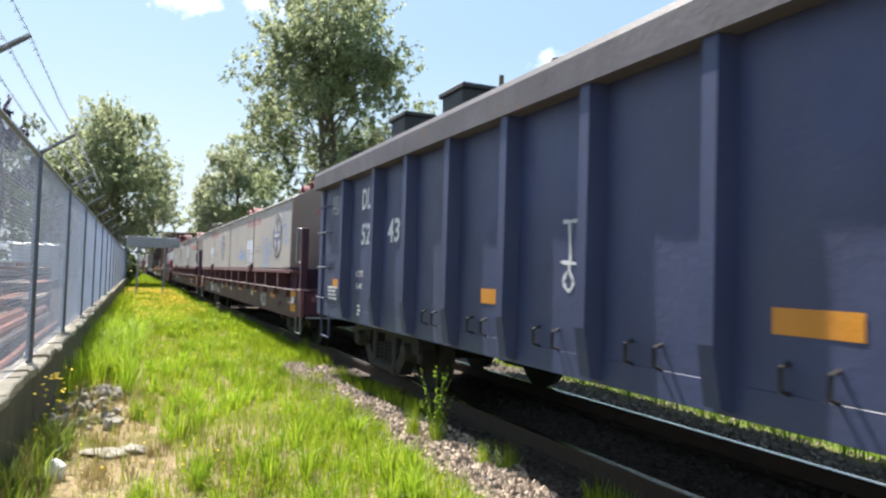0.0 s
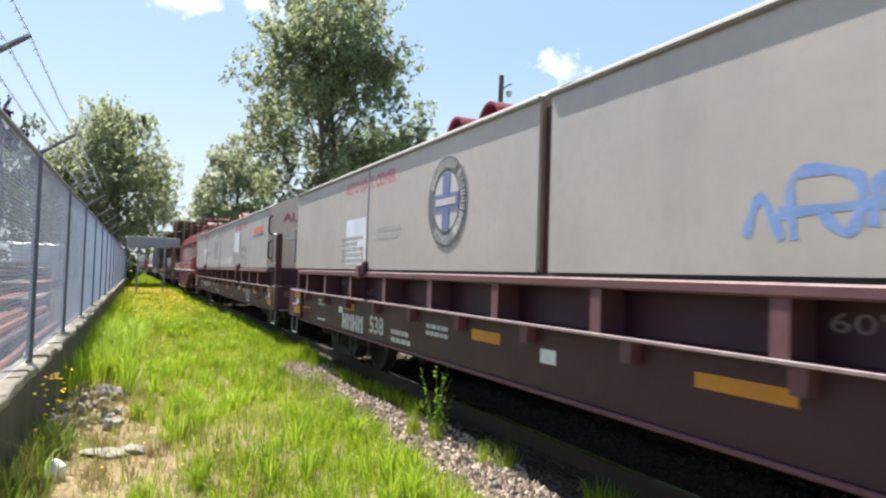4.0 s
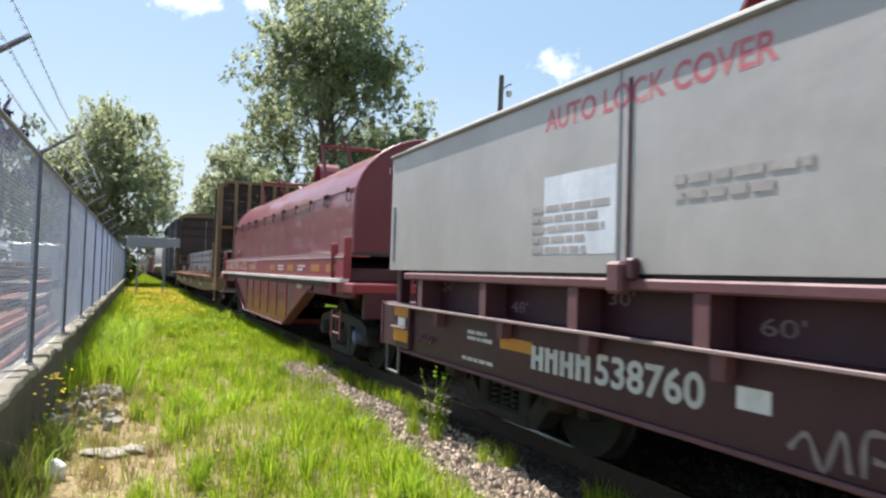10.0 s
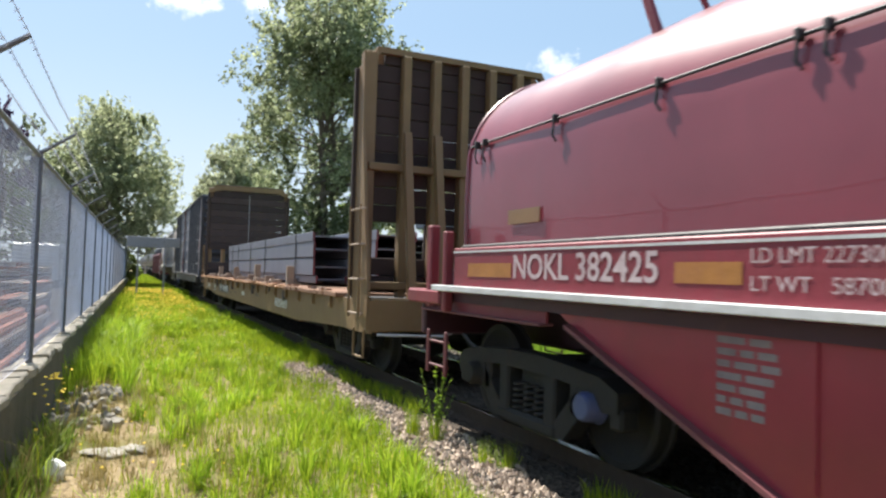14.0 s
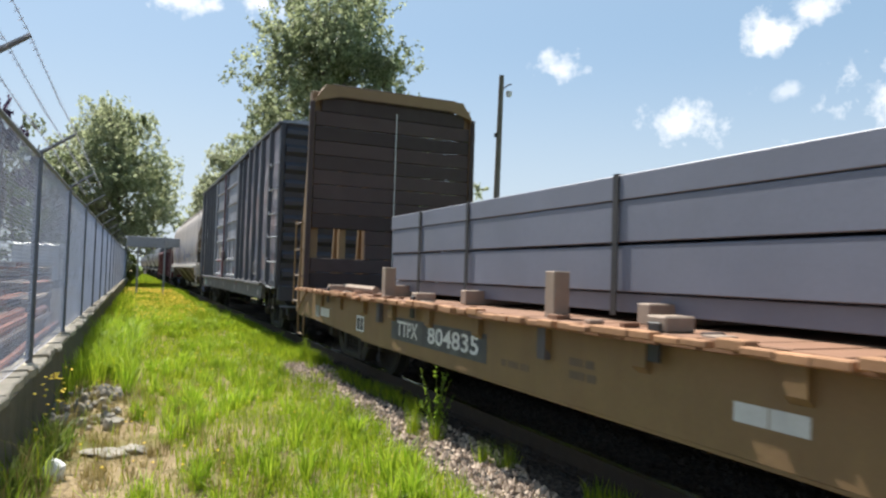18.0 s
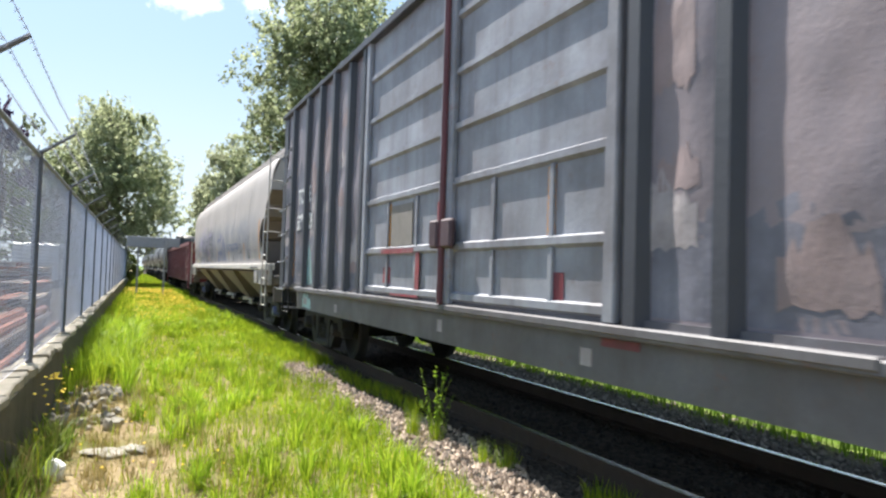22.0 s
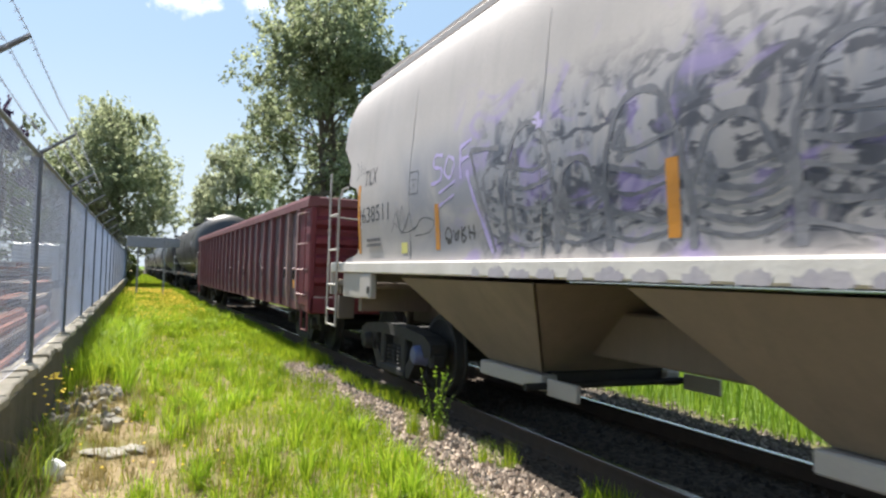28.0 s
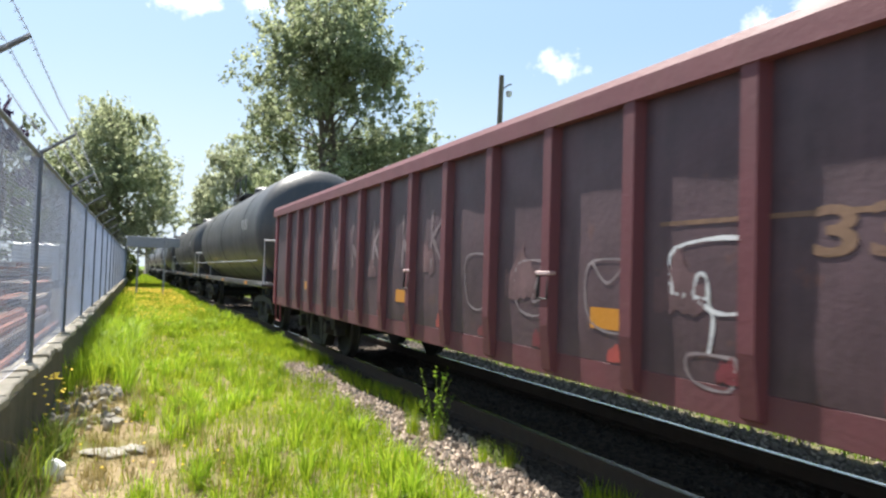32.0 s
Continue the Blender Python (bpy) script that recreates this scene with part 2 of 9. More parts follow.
RED_LETTER = surface("faded_red_lettering", (0.46, 0.11, 0.15), 0.6, dirt=(0.55, 0.4, 0.36), dirt_amount=0.5, grain=6)
# Darker than GALV: the backlit fence posts' shade is in the colour.
POST_GREY = surface("shaded_post_steel", (0.15, 0.155, 0.175), 0.5, metal=0.5, dirt=(0.2, 0.2, 0.22), dirt_amount=0.4, grain=8, bump=0.05, streak=0.2)
GALV = surface("galvanised_steel", (0.25, 0.26, 0.29), 0.45, metal=0.6, dirt=(0.24, 0.25, 0.27), dirt_amount=0.4, grain=8, bump=0.05, streak=0.2)
WIRE = surface("galvanised_wire", (0.46, 0.46, 0.52), 0.45, metal=0.4, dirt_amount=0.2, streak=0, bump=0)
CONCRETE = surface("weathered_concrete", (0.23, 0.2, 0.155), 0.9, dirt=(0.13, 0.12, 0.10), dirt_amount=0.6, streak=0.5, grain=3, bump=0.4, fine=30)
RAIL_SIDE = surface("rusty_rail", (0.055, 0.034, 0.022), 0.85, dirt=(0.035, 0.028, 0.024), dirt_amount=0.4, grain=6)
RAIL_TOP = surface("polished_rail_head", (0.50, 0.50, 0.51), 0.22, metal=1.0, dirt_amount=0.15, streak=0)
TIE = surface("weathered_sleeper", (0.14, 0.085, 0.055), 0.9, dirt=(0.11, 0.08, 0.06), dirt_amount=0.5, grain=5, fine=60, per_piece=0.5)


# ---------------------------------------------------------------- mesh building
class Shape:
    """Vertices and faces of one part."""

    def __init__(self):
        self.v, self.f = [], []

    def add(self, verts, faces):
        k = len(self.v)
        self.v.extend(tuple(p) for p in verts)
        self.f.extend(tuple(i + k for i in f) for f in faces)
        return self

    def box(self, x0, x1, y0, y1, z0, z1, b=0.0):
        if x0 > x1:
            x0, x1 = x1, x0
        if y0 > y1:
            y0, y1 = y1, y0
        if z0 > z1:
            z0, z1 = z1, z0
        if not b:
            v = [(x, y, z) for x in (x0, x1) for y in (y0, y1) for z in (z0, z1)]
            return self.add(v, [(0, 1, 3, 2), (4, 6, 7, 5), (0, 4, 5, 1), (2, 3, 7, 6), (0, 2, 6, 4), (1, 5, 7, 3)])
        b = min(b, (x1 - x0) / 2.01, (y1 - y0) / 2.01, (z1 - z0) / 2.01)
        v, ix = [], {}
        for sx in (0, 1):
            for sy in (0, 1):
                for sz in (0, 1):
                    c = ((x0, x1)[sx], (y0, y1)[sy], (z0, z1)[sz])
                    d = (b if sx == 0 else -b, b if sy == 0 else -b, b if sz == 0 else -b)
                    for ax in range(3):
                        p = [c[i] + (0 if i == ax else d[i]) for i in range(3)]
                        ix[sx, sy, sz, ax] = len(v)
                        v.append(tuple(p))
        f = []
        for ax in range(3):
            o = [i for i in range(3) if i != ax]
            for s in (0, 1):
                q = []
                for a, c in ((0, 0), (1, 0), (1, 1), (0, 1)):
                    k = [0, 0, 0]
                    k[ax], k[o[0]], k[o[1]] = s, a, c
                    q.append(ix[(*k, ax)])
                f.append(tuple(q if (s == 1) == (ax != 1) else q[::-1]))
        for ax in range(3):
            o = [i for i in range(3) if i != ax]
            for a in (0, 1):
                for c in (0, 1):
                    k0, k1 = [0, 0, 0], [0, 0, 0]
                    k0[o[0]] = k1[o[0]] = a
                    k0[o[1]] = k1[o[1]] = c
                    k1[ax] = 1
                    q = (ix[(*k0, o[0])], ix[(*k1, o[0])], ix[(*k1, o[1])], ix[(*k0, o[1])])
                    f.append(q)
        for sx in (0, 1):
            for sy in (0, 1):
                for sz in (0, 1):
                    f.append((ix[sx, sy, sz, 0], ix[sx, sy, sz, 1], ix[sx, sy, sz, 2]))
        return self.add(v, f)

    def tube(self, points, r, n=6, closed=False, caps=True):
        P = [Vector(p) for p in points]
        rs = r if isinstance(r, (list, tuple)) else [r] * len(P)
        v, f, side = [], [], None
        for i, p in enumerate(P):
            a = P[i - 1] if i or closed else P[i]
            c = P[(i + 1) % len(P)] if i < len(P) - 1 or closed else P[i]
            d = (c - a).normalized()
            if side is None:
                side = d.orthogonal().normalized()
            side = (side - d * side.dot(d))
            side = side.normalized() if side.length > 1e-6 else d.orthogonal().normalized()
            up = d.cross(side)
            for k in range(n):
                w = 2 * math.pi * k / n
                v.append(p + (side * math.cos(w) + up * math.sin(w)) * rs[i])
        m = len(P)
        for i in range(m if closed else m - 1):
            j = (i + 1) % m
            for k in range(n):
                f.append((i * n + k, i * n + (k + 1) % n, j * n + (k + 1) % n, j * n + k))
        if caps and not closed:
            f.append(tuple(range(n))[::-1])
            f.append(tuple((m - 1) * n + k for k in range(n)))
        return self.add(v, f)

    def prism(self, profile, a, c, axis="y", open_ends=False):
        """A closed profile of pairs, drawn out along an axis from a to c."""
        n = len(profile)

        def put(u, w, t):
            return {"y": (u, t, w), "x": (t, u, w), "z": (u, w, t)}[axis]
        v = [put(u, w, a) for u, w in profile] + [put(u, w, c) for u, w in profile]
        f = [(i, (i + 1) % n, n + (i + 1) % n, n + i) for i in range(n)]
        if not open_ends:
            f += [tuple(range(n))[::-1], tuple(range(n, 2 * n))]
        return self.add(v, f)

    def lathe(self, profile, centre, axis="x", n=20):
        """profile: pairs (along the axis, radius)."""
        v, f = [], []
        for t, r in profile:
            for k in range(n):
                w = 2 * math.pi * k / n
                a, c = r * math.cos(w), r * math.sin(w)
                o = {"x": (t, a, c), "y": (a, t, c), "z": (a, c, t)}[axis]
                v.append((centre[0] + o[0], centre[1] + o[1], centre[2] + o[2]))
        for i in range(len(profile) - 1):
            for k in range(n):
                f.append((i * n + k, i * n + (k + 1) % n, (i + 1) * n + (k + 1) % n, (i + 1) * n + k))
        f.append(tuple(range(n))[::-1])
        f.append(tuple((len(profile) - 1) * n + k for k in range(n)))
        return self.add(v, f)


def mesh_of(name, shape, material, smooth=False):
    me = bpy.data.meshes.new(name)
    me.from_pydata(shape.v, [], shape.f)
    me.validate()
    me.update()
    bm = bmesh.new()
    bm.from_mesh(me)
    bmesh.ops.recalc_face_normals(bm, faces=bm.faces)
    bm.to_mesh(me)
    bm.free()
    if smooth:
        me.shade_smooth()
        me.set_sharp_from_angle(angle=radians(38))
    me.materials.append(material)
    return me


def part(name, shape, material, parent=None, label="", smooth=False, at=None):
    """One mesh object, a part of its parent."""
    me = shape if isinstance(shape, bpy.types.Mesh) else mesh_of(name, shape, material, smooth)
    ob = new(name, me)
    if parent is not None:
        ob.parent = parent
    if at is not None:
        ob.location = at
    if label:
        ob["label"] = label
    return ob


def bare(name, verts, faces, material, parent=None):
    """A large plain mesh (leaves, blades, stones, wires) made at once."""
    me = bpy.data.meshes.new(name)
    me.from_pydata(verts, [], faces)
    me.materials.append(material)
    ob = new(name, me)
    if parent is not None:
        ob.parent = parent
    return ob


def thing(name, label, category, group="", at=(0, 0, 0), kind=""):
    ob = new(name)
    ob.empty_display_size = 0.3
    ob.location = at
    return tagged(ob, label, category, group, kind)


def lettering(name, text, size, material, parent, centre, side="near", bold=0.0, depth=0.0004, width=None, label=""):
    """Letters that lie on a car's side (facing -x) or end (facing -y)."""
    cu = bpy.data.curves.new(name, "FONT")
    cu.body, cu.size, cu.extrude, cu.offset = text, size, depth, bold
    cu.align_x, cu.align_y = "CENTER", "CENTER"
    cu.resolution_u = 3
    tmp = bpy.data.objects.new(name, cu)
    scene.collection.objects.link(tmp)
    me = bpy.data.meshes.new_from_object(tmp.evaluated_get(bpy.context.evaluated_depsgraph_get()))
    bpy.data.objects.remove(tmp)
    me.materials.clear()
    me.materials.append(material)
    if width:
        xs = [v.co.x for v in me.vertices]
        k = width / max(1e-6, max(xs) - min(xs))
        for v in me.vertices:
            v.co.x *= k
    turn = {"near": pose(0, 0, 0, 90, 0, -90), "end": pose(0, 0, 0, 90, 0, 0)}[side]
    me.transform(turn)
    ob = new(name, me)
    ob.parent, ob.location = parent, centre
    if label:
        ob["label"] = label
    return ob


# ---------------------------------------------------------------- railway cars
WHEELSETS, CARS = [], []


def wheelset_mesh():
    s = Shape()
    s.lathe([(-0.95, 0.06), (-0.80, 0.075), (0.80, 0.075), (0.95, 0.06)], (0, 0, 0), "x", 12)
    for g in (-1, 1):
        prof = [(0.685, 0.10), (0.690, 0.42), (0.700, 0.482), (0.722, 0.484), (0.735, 0.460), (0.825, 0.452), (0.830, 0.40),
                (0.795, 0.36), (0.765, 0.17), (0.815, 0.13), (0.82, 0.09)]
        s.lathe([(g * a, r) for a, r in prof], (0, 0, 0), "x", 28)
    return mesh_of("wheelset", s, IRON, True)


def side_frame_mesh():
    """A cast side frame with its openings, seen from the side it is an arch on two boxes."""
    s = Shape()
    h = 0.10
    top = [(-1.22, 0.46), (-1.22, 0.60), (-1.02, 0.68), (-0.55, 0.72), (-0.3, 0.74), (0.3, 0.74), (0.55, 0.72), (1.02, 0.68), (1.22, 0.60), (1.22, 0.46),
           (1.05, 0.44), (0.95, 0.56), (0.40, 0.60), (-0.40, 0.60), (-0.95, 0.56), (-1.05, 0.44)]
    s.prism(top, -h, h, "x")
    for g in (-1, 1):
        low = [(g * 1.00, 0.60), (g * 0.78, 0.60), (g * 0.42, 0.25), (g * 0.42, 0.14), (g * 0.55, 0.14)]
        s.prism(low, -h * 0.8, h * 0.8, "x")
        s.box(-h * 0.9, h * 0.9, g * 0.28, g * 0.44, 0.18, 0.64, 0.02)
        s.box(-h * 0.8, h * 0.8, g * 1.10, g * 1.24, 0.34, 0.50, 0.02)
        s.box(-h * 0.8, h * 0.8, g * 0.62, g * 0.74, 0.34, 0.60, 0.02)
    s.box(-h, h, -0.46, 0.46, 0.12, 0.24, 0.03)
    return mesh_of("side_frame", s, IRON, False)


def spring_mesh():
    s = Shape()
    for y in (-0.17, 0.0, 0.17):
        pts = [(0.075 * math.cos(a * 0.9), y + 0.075 * math.sin(a * 0.9), 0.24 + 0.24 * a / 34) for a in range(35)]
        s.tube(pts, 0.016, 5)
    return mesh_of("spring_nest", s, IRON, True)


def cap_mesh(material):
    s = Shape()
    s.lathe([(-0.10, 0.03), (-0.10, 0.085), (-0.075, 0.105), (0.02, 0.115), (0.05, 0.13)], (0, 0, 0), "x", 16)
    return mesh_of("bearing_cap", s, material, True)


BLUE_CAP = surface("blue_bearing_cap", (0.06, 0.08, 0.2), 0.5, dirt=(0.1, 0.1, 0.12), dirt_amount=0.4, grain=10)
WHEELSET, SIDE_FRAME, SPRINGS, CAP, CAP_BLUE = wheelset_mesh(), side_frame_mesh(), spring_mesh(), cap_mesh(IRON), cap_mesh(BLUE_CAP)
_b = Shape()
_b.box(-1.0, 1.0, -0.22, 0.22, 0.44, 0.70, 0.04)
_b.box(-0.35, 0.35, -0.30, 0.30, 0.70, 0.80, 0.03)
for _g in (-1, 1):
    _b.tube([(-0.85, _g * 0.32, 0.34), (0.85, _g * 0.32, 0.34)], 0.05, 6)
BOLSTER = mesh_of("truck", _b, IRON)


def truck(car, y, blue=False):
    t = part("truck", BOLSTER, IRON, car, "dirty cast-steel truck with two wheelsets", at=(0, y, 0))
    for g in (-1, 1):
        part("side_frame", SIDE_FRAME, IRON, t, at=(g * 0.99, 0, 0))
        tagged(part("spring_nest", SPRINGS, IRON, t, at=(g * 0.99, 0, 0)), kind="stuff")
        w = part("wheelset", WHEELSET, IRON, t, "steel wheels on an axle", at=(0, g * 0.89, 0.457))
        WHEELSETS.append((w, g * 0.89))
        for e in (-1, 1):
            c = part("bearing_cap", CAP_BLUE if blue and g < 0 else CAP, IRON, t, at=(e * 1.06, g * 0.89, 0.457))
            if e > 0:
                c.rotation_euler = (0, 0, math.pi)
    return t


def coupler(car, y, out, material=IRON):
    s = Shape()
    s.box(-0.09, 0.09, min(y, y + out * 0.55), max(y, y + out * 0.55), 0.72, 0.94, 0.03)
    s.box(-0.17, 0.13, y + out * 0.48, y + out * 0.80, 0.68, 0.98, 0.05)
    part("coupler", s, material, car, "rusty knuckle coupler")
    h = Shape()
    pts = [(-0.35 + 0.05 * i, y + out * (0.2 + 0.09 * i), 0.80 - 0.32 * math.sin(math.pi * i / 7)) for i in range(8)]
    h.tube(pts, 0.028, 6)
    part("air_hose", h, STRAP, car, smooth=True)


def rung(car, p0, p1, drop, r=0.014, material=STRIPE, name="grab_iron"):
    """A grab iron: a bar set off from the wall on two short legs."""
    d = Vector(drop)
    a, c = Vector(p0), Vector(p1)
    part(name, Shape().tube([a, a + d, c + d, c], r, 6), material, car, smooth=True)


def ladder(car, x, y0, y1, zs, material, off=-0.07, rails=True):
    """Rungs on a side wall, with two stiles."""
    if rails:
        for y in (y0, y1):
            part("ladder_stile", Shape().box(x + off - 0.012, x + off + 0.012, y - 0.03, y + 0.03, min(zs) - 0.08, max(zs) + 0.1, 0.006), material, car)
    for z in zs:
        rung(car, (x, y0, z), (x, y1, z), (off, 0, 0), 0.013, material, "rung")


def stirrup(car, x, y, z, material, w=0.42, drop=0.34):
    s = Shape()
    s.tube([(x, y - w / 2, z), (x, y - w / 2, z - drop), (x, y + w / 2, z - drop), (x, y + w / 2, z)], 0.016, 6)
    part("stirrup_step", s, material, car, smooth=True)


def bar_lines(name, car, x, y, z, w, h, rows, material, side="near"):
    """Small writing that cannot be read: plain bars."""
    s = Shape()
    r = random.Random(int(abs(y * 100) + z * 37))
    for i in range(rows):
        zz = z - i * h * 1.7
        ww = w * r.uniform(0.7, 1.0)
        k = -w / 2
        while k < -w / 2 + ww - 0.02:
            e = min(k + r.uniform(0.06, 0.18), -w / 2 + ww)
            if side == "near":
                s.box(x - 0.0006, x + 0.002, y - e, y - k, zz - h / 2, zz + h / 2)
            else:
                s.box(y + k, y + e, x - 0.003, x + 0.002, zz - h / 2, zz + h / 2)
            k = e + 0.025
    tagged(part(name, s, material, car), kind="stuff")


def patch(name, car, x, y0, y1, z0, z1, material, label=""):
    part(name, Shape().box(x - 0.0006, x + 0.003, y0, y1, z0, z1), material, car, label)


def scrawl(name, car, x, y, z, w, h, material, seed, strokes=6, thick=0.03, label="", bend=None):
    """Sprayed loops, no letters: flat ribbons that lie on the wall."""
    r = random.Random(seed)
    V, F = [], []
    for k in range(strokes):
        cy, cz = y + w * (k + 0.5) / strokes - w / 2, z
        ph, a, c = r.uniform(0, 6.28), r.uniform(0.45, 1.0) * w / strokes, r.uniform(0.35, 0.5) * h
        n, e = 18, r.uniform(0.9, 2.1)
        last = None
        for i in range(n + 1):
            t = i / n * 2 * math.pi * r.choice((0.62, 0.62, 0.62)) * 1.25
            p = (cy + a * 0.75 * math.sin(t * e + ph), cz + c * math.sin(t + ph * 2) + 0.04 * h * math.sin(5 * t))
            if last:
                dy, dz = p[0] - last[0], p[1] - last[1]
                q = math.hypot(dy, dz) or 1
                ny, nz = -dz / q * thick / 2, dy / q * thick / 2
                b = len(V)
                for yy, zz in ((last[0] + ny, last[1] + nz), (p[0] + ny, p[1] + nz), (p[0] - ny, p[1] - nz), (last[0] - ny, last[1] - nz)):
                    V.append((bend(zz) if bend else x, yy, zz))
                F.append((b, b + 1, b + 2, b + 3))
            last = p
    return tagged(part(name, Shape().add(V, F), material, car, label), kind="stuff")


def splash(name, car, x, y, z, w, h, material, seed, label=""):
    """A faded irregular patch of paint with a ragged upper edge."""
    r = random.Random(seed)
    n = 11
    top = [(y - w / 2 + w * i / n + r.uniform(-0.02, 0.02) * w, z + h * r.uniform(0.55, 1.0) * (0.55 + 0.45 * math.sin(math.pi * (i + 0.4) / (n + 0.8)))) for i in range(n + 1)]
    low = [(y - w / 2 + w * i / n, z + h * r.uniform(0.0, 0.10)) for i in range(n + 1)]
    rows = 6
    V = [(x, a + (c - a) * k / rows, b + (d - b) * k / rows) for k in range(rows + 1) for (a, b), (c, d) in zip(low, top)]
    F = [(k * (n + 1) + i, k * (n + 1) + i + 1, (k + 1) * (n + 1) + i + 1, (k + 1) * (n + 1) + i) for k in range(rows) for i in range(n)]
    return part(name, Shape().add(V, F), material, car, label)


def strokes(name, car, x, lines, thick, material, label="", bend=None, q0=0.0):
    """Sprayed or painted lines: smooth flat ribbons through points (place along the train, height)."""
    V, F = [], []
    for line in lines:
        P = [Vector((a - q0, b)) for a, b in line]
        E = [P[0]] + P + [P[-1]]
        pts = []
        for i in range(1, len(E) - 2):
            p0, p1, p2, p3 = E[i - 1], E[i], E[i + 1], E[i + 2]
            for k in range(5):
                u = k / 5
                pts.append(0.5 * (2 * p1 + (p2 - p0) * u + (2 * p0 - 5 * p1 + 4 * p2 - p3) * u * u + (3 * p1 - p0 - 3 * p2 + p3) * u ** 3))
        pts.append(P[-1])
        base = len(V)
        for i, p in enumerate(pts):
            d = pts[min(i + 1, len(pts) - 1)] - pts[max(i - 1, 0)]
            d = d.normalized() if d.length > 1e-6 else Vector((1, 0))
            w = thick / 2 * (0.8 + 0.25 * math.sin(i * 1.7 + base))
            for g in (-1, 1):
                a, b = p.x - d.y * w * g, p.y + d.x * w * g
                V.append((bend(b) if bend else x, a, b))
        F += [(base + 2 * i, base + 2 * i + 1, base + 2 * i + 3, base + 2 * i + 2) for i in range(len(pts) - 1)]
    return tagged(part(name, Shape().add(V, F), material, car, label), kind="stuff")


def dents(seams, z0, z1, amp, seed):
    """How far a pressed wall bulges out between its posts: a function of the place along the car and the height."""
    seams = sorted(seams)

    def out(y, z):
        k = min(1.0, max(0.0, (z - z0) / (z1 - z0)))
        for i, (a, b) in enumerate(zip(seams, seams[1:])):
            if a <= y <= b:
                u = (y - a) / (b - a)
                e = math.sin(math.pi * u) ** 0.8 * math.sin(math.pi * k) ** 0.6
                n = noise.noise(Vector((y * 1.9, z * 1.25, seed + i * 3.1))) + 0.5 * noise.noise(Vector((y * 4.3, z * 3.1, seed + 7)))
                return amp * e * (0.75 + 0.9 * n) if e > 0 else 0.0
        return 0.0
    return out


def dented_panel(name, car, g, x, y0, y1, z0, z1, out, material, label=""):
    """A thin pressed sheet over the wall, bulged and dented."""
    ny, nz = max(6, int((y1 - y0) / 0.07)), max(8, int((z1 - z0) / 0.10))
    V = [(g * (x + 0.002 + max(-0.001, out(y0 + (y1 - y0) * i / ny, z0 + (z1 - z0) * k / nz))), y0 + (y1 - y0) * i / ny, z0 + (z1 - z0) * k / nz) for k in range(nz + 1) for i in range(ny + 1)]
    F = [(k * (ny + 1) + i, k * (ny + 1) + i + 1, (k + 1) * (ny + 1) + i + 1, (k + 1) * (ny + 1) + i) for k in range(nz) for i in range(ny)]
    ob = part(name, Shape().add(V, F), material, car, label)
    ob.data.shade_smooth()
    return ob


def drape(ob, out):
    """Lay a mark on the dented wall."""
    dx, dy, dz = ob.location
    for v in ob.data.vertices:
        v.co.x -= max(0.0, out(v.co.y + dy, v.co.z + dz)) + 0.004


def sheet_mark(name, car, x, y0, y1, z0, z1, out, material, label=""):
    """A painted or stuck-on mark that follows the dented wall."""
    n, m = max(2, int((y1 - y0) / 0.06)), max(2, int((z1 - z0) / 0.06))
    V = [(x, y0 + (y1 - y0) * i / n, z0 + (z1 - z0) * k / m) for k in range(m + 1) for i in range(n + 1)]
    F = [(k * (n + 1) + i, k * (n + 1) + i + 1, (k + 1) * (n + 1) + i + 1, (k + 1) * (n + 1) + i) for k in range(m) for i in range(n)]
    ob = part(name, Shape().add(V, F), material, car, label)
    drape(ob, out)
    return ob


def new_car(name, label, category, q):
    c = thing(name, label, category, "cars of the freight train", (TRACK, q, 0))
    CARS.append((c, q))
    return c


SPRAY_WHITE = surface("white_spray", (0.62, 0.62, 0.64), 0.7, dirt=(0.3, 0.3, 0.32), dirt_amount=0.5, grain=5)
SPRAY_BLUE = surface("blue_spray", (0.16, 0.28, 0.58), 0.7, dirt=(0.4, 0.42, 0.5), dirt_amount=0.4, grain=4)
SPRAY_BLACK = surface("black_spray", (0.055, 0.06, 0.075), 0.7, dirt=(0.3, 0.3, 0.32), dirt_amount=0.4, grain=4)
SPRAY_PURPLE = surface("purple_spray", (0.37, 0.31, 0.58), 0.7, dirt=(0.5, 0.46, 0.54), dirt_amount=0.5, grain=3)
SPRAY_TEAL = surface("teal_spray", (0.17, 0.36, 0.37), 0.7, dirt=(0.2, 0.3, 0.32), dirt_amount=0.5, grain=4)
GHOST_WHITE = surface("worn_greyish_spray", (0.24, 0.20, 0.21), 0.7, dirt=(0.10, 0.05, 0.06), dirt_amount=0.7, grain=5)
FADED_BLUE = surface("faded_chalky_blue", (0.085, 0.088, 0.125), 0.65, dirt=(0.04, 0.045, 0.08), dirt_amount=0.6, grain=3, spread=0.3)
GHOST = surface("pinkish_sunlit_spray", (0.12, 0.062, 0.068), 0.7, dirt=(0.08, 0.04, 0.045), dirt_amount=0.8, grain=4, spread=0.3)
SPRAY_NAVY = surface("faded_navy_spray", (0.10, 0.125, 0.25), 0.7, dirt=(0.26, 0.27, 0.34), dirt_amount=0.7, grain=5)
SPRAY_DUSK = surface("dusky_lilac_spray", (0.20, 0.155, 0.165), 0.7, dirt=(0.10, 0.06, 0.07), dirt_amount=0.8, grain=4, spread=0.3)
# Brighter oxide red for the sunlit feet of the gondola's posts.
BRIGHT_OXIDE = surface("sunlit_oxide", (0.36, 0.055, 0.045), 0.6, dirt=(0.16, 0.04, 0.045), dirt_amount=0.6, grain=5)


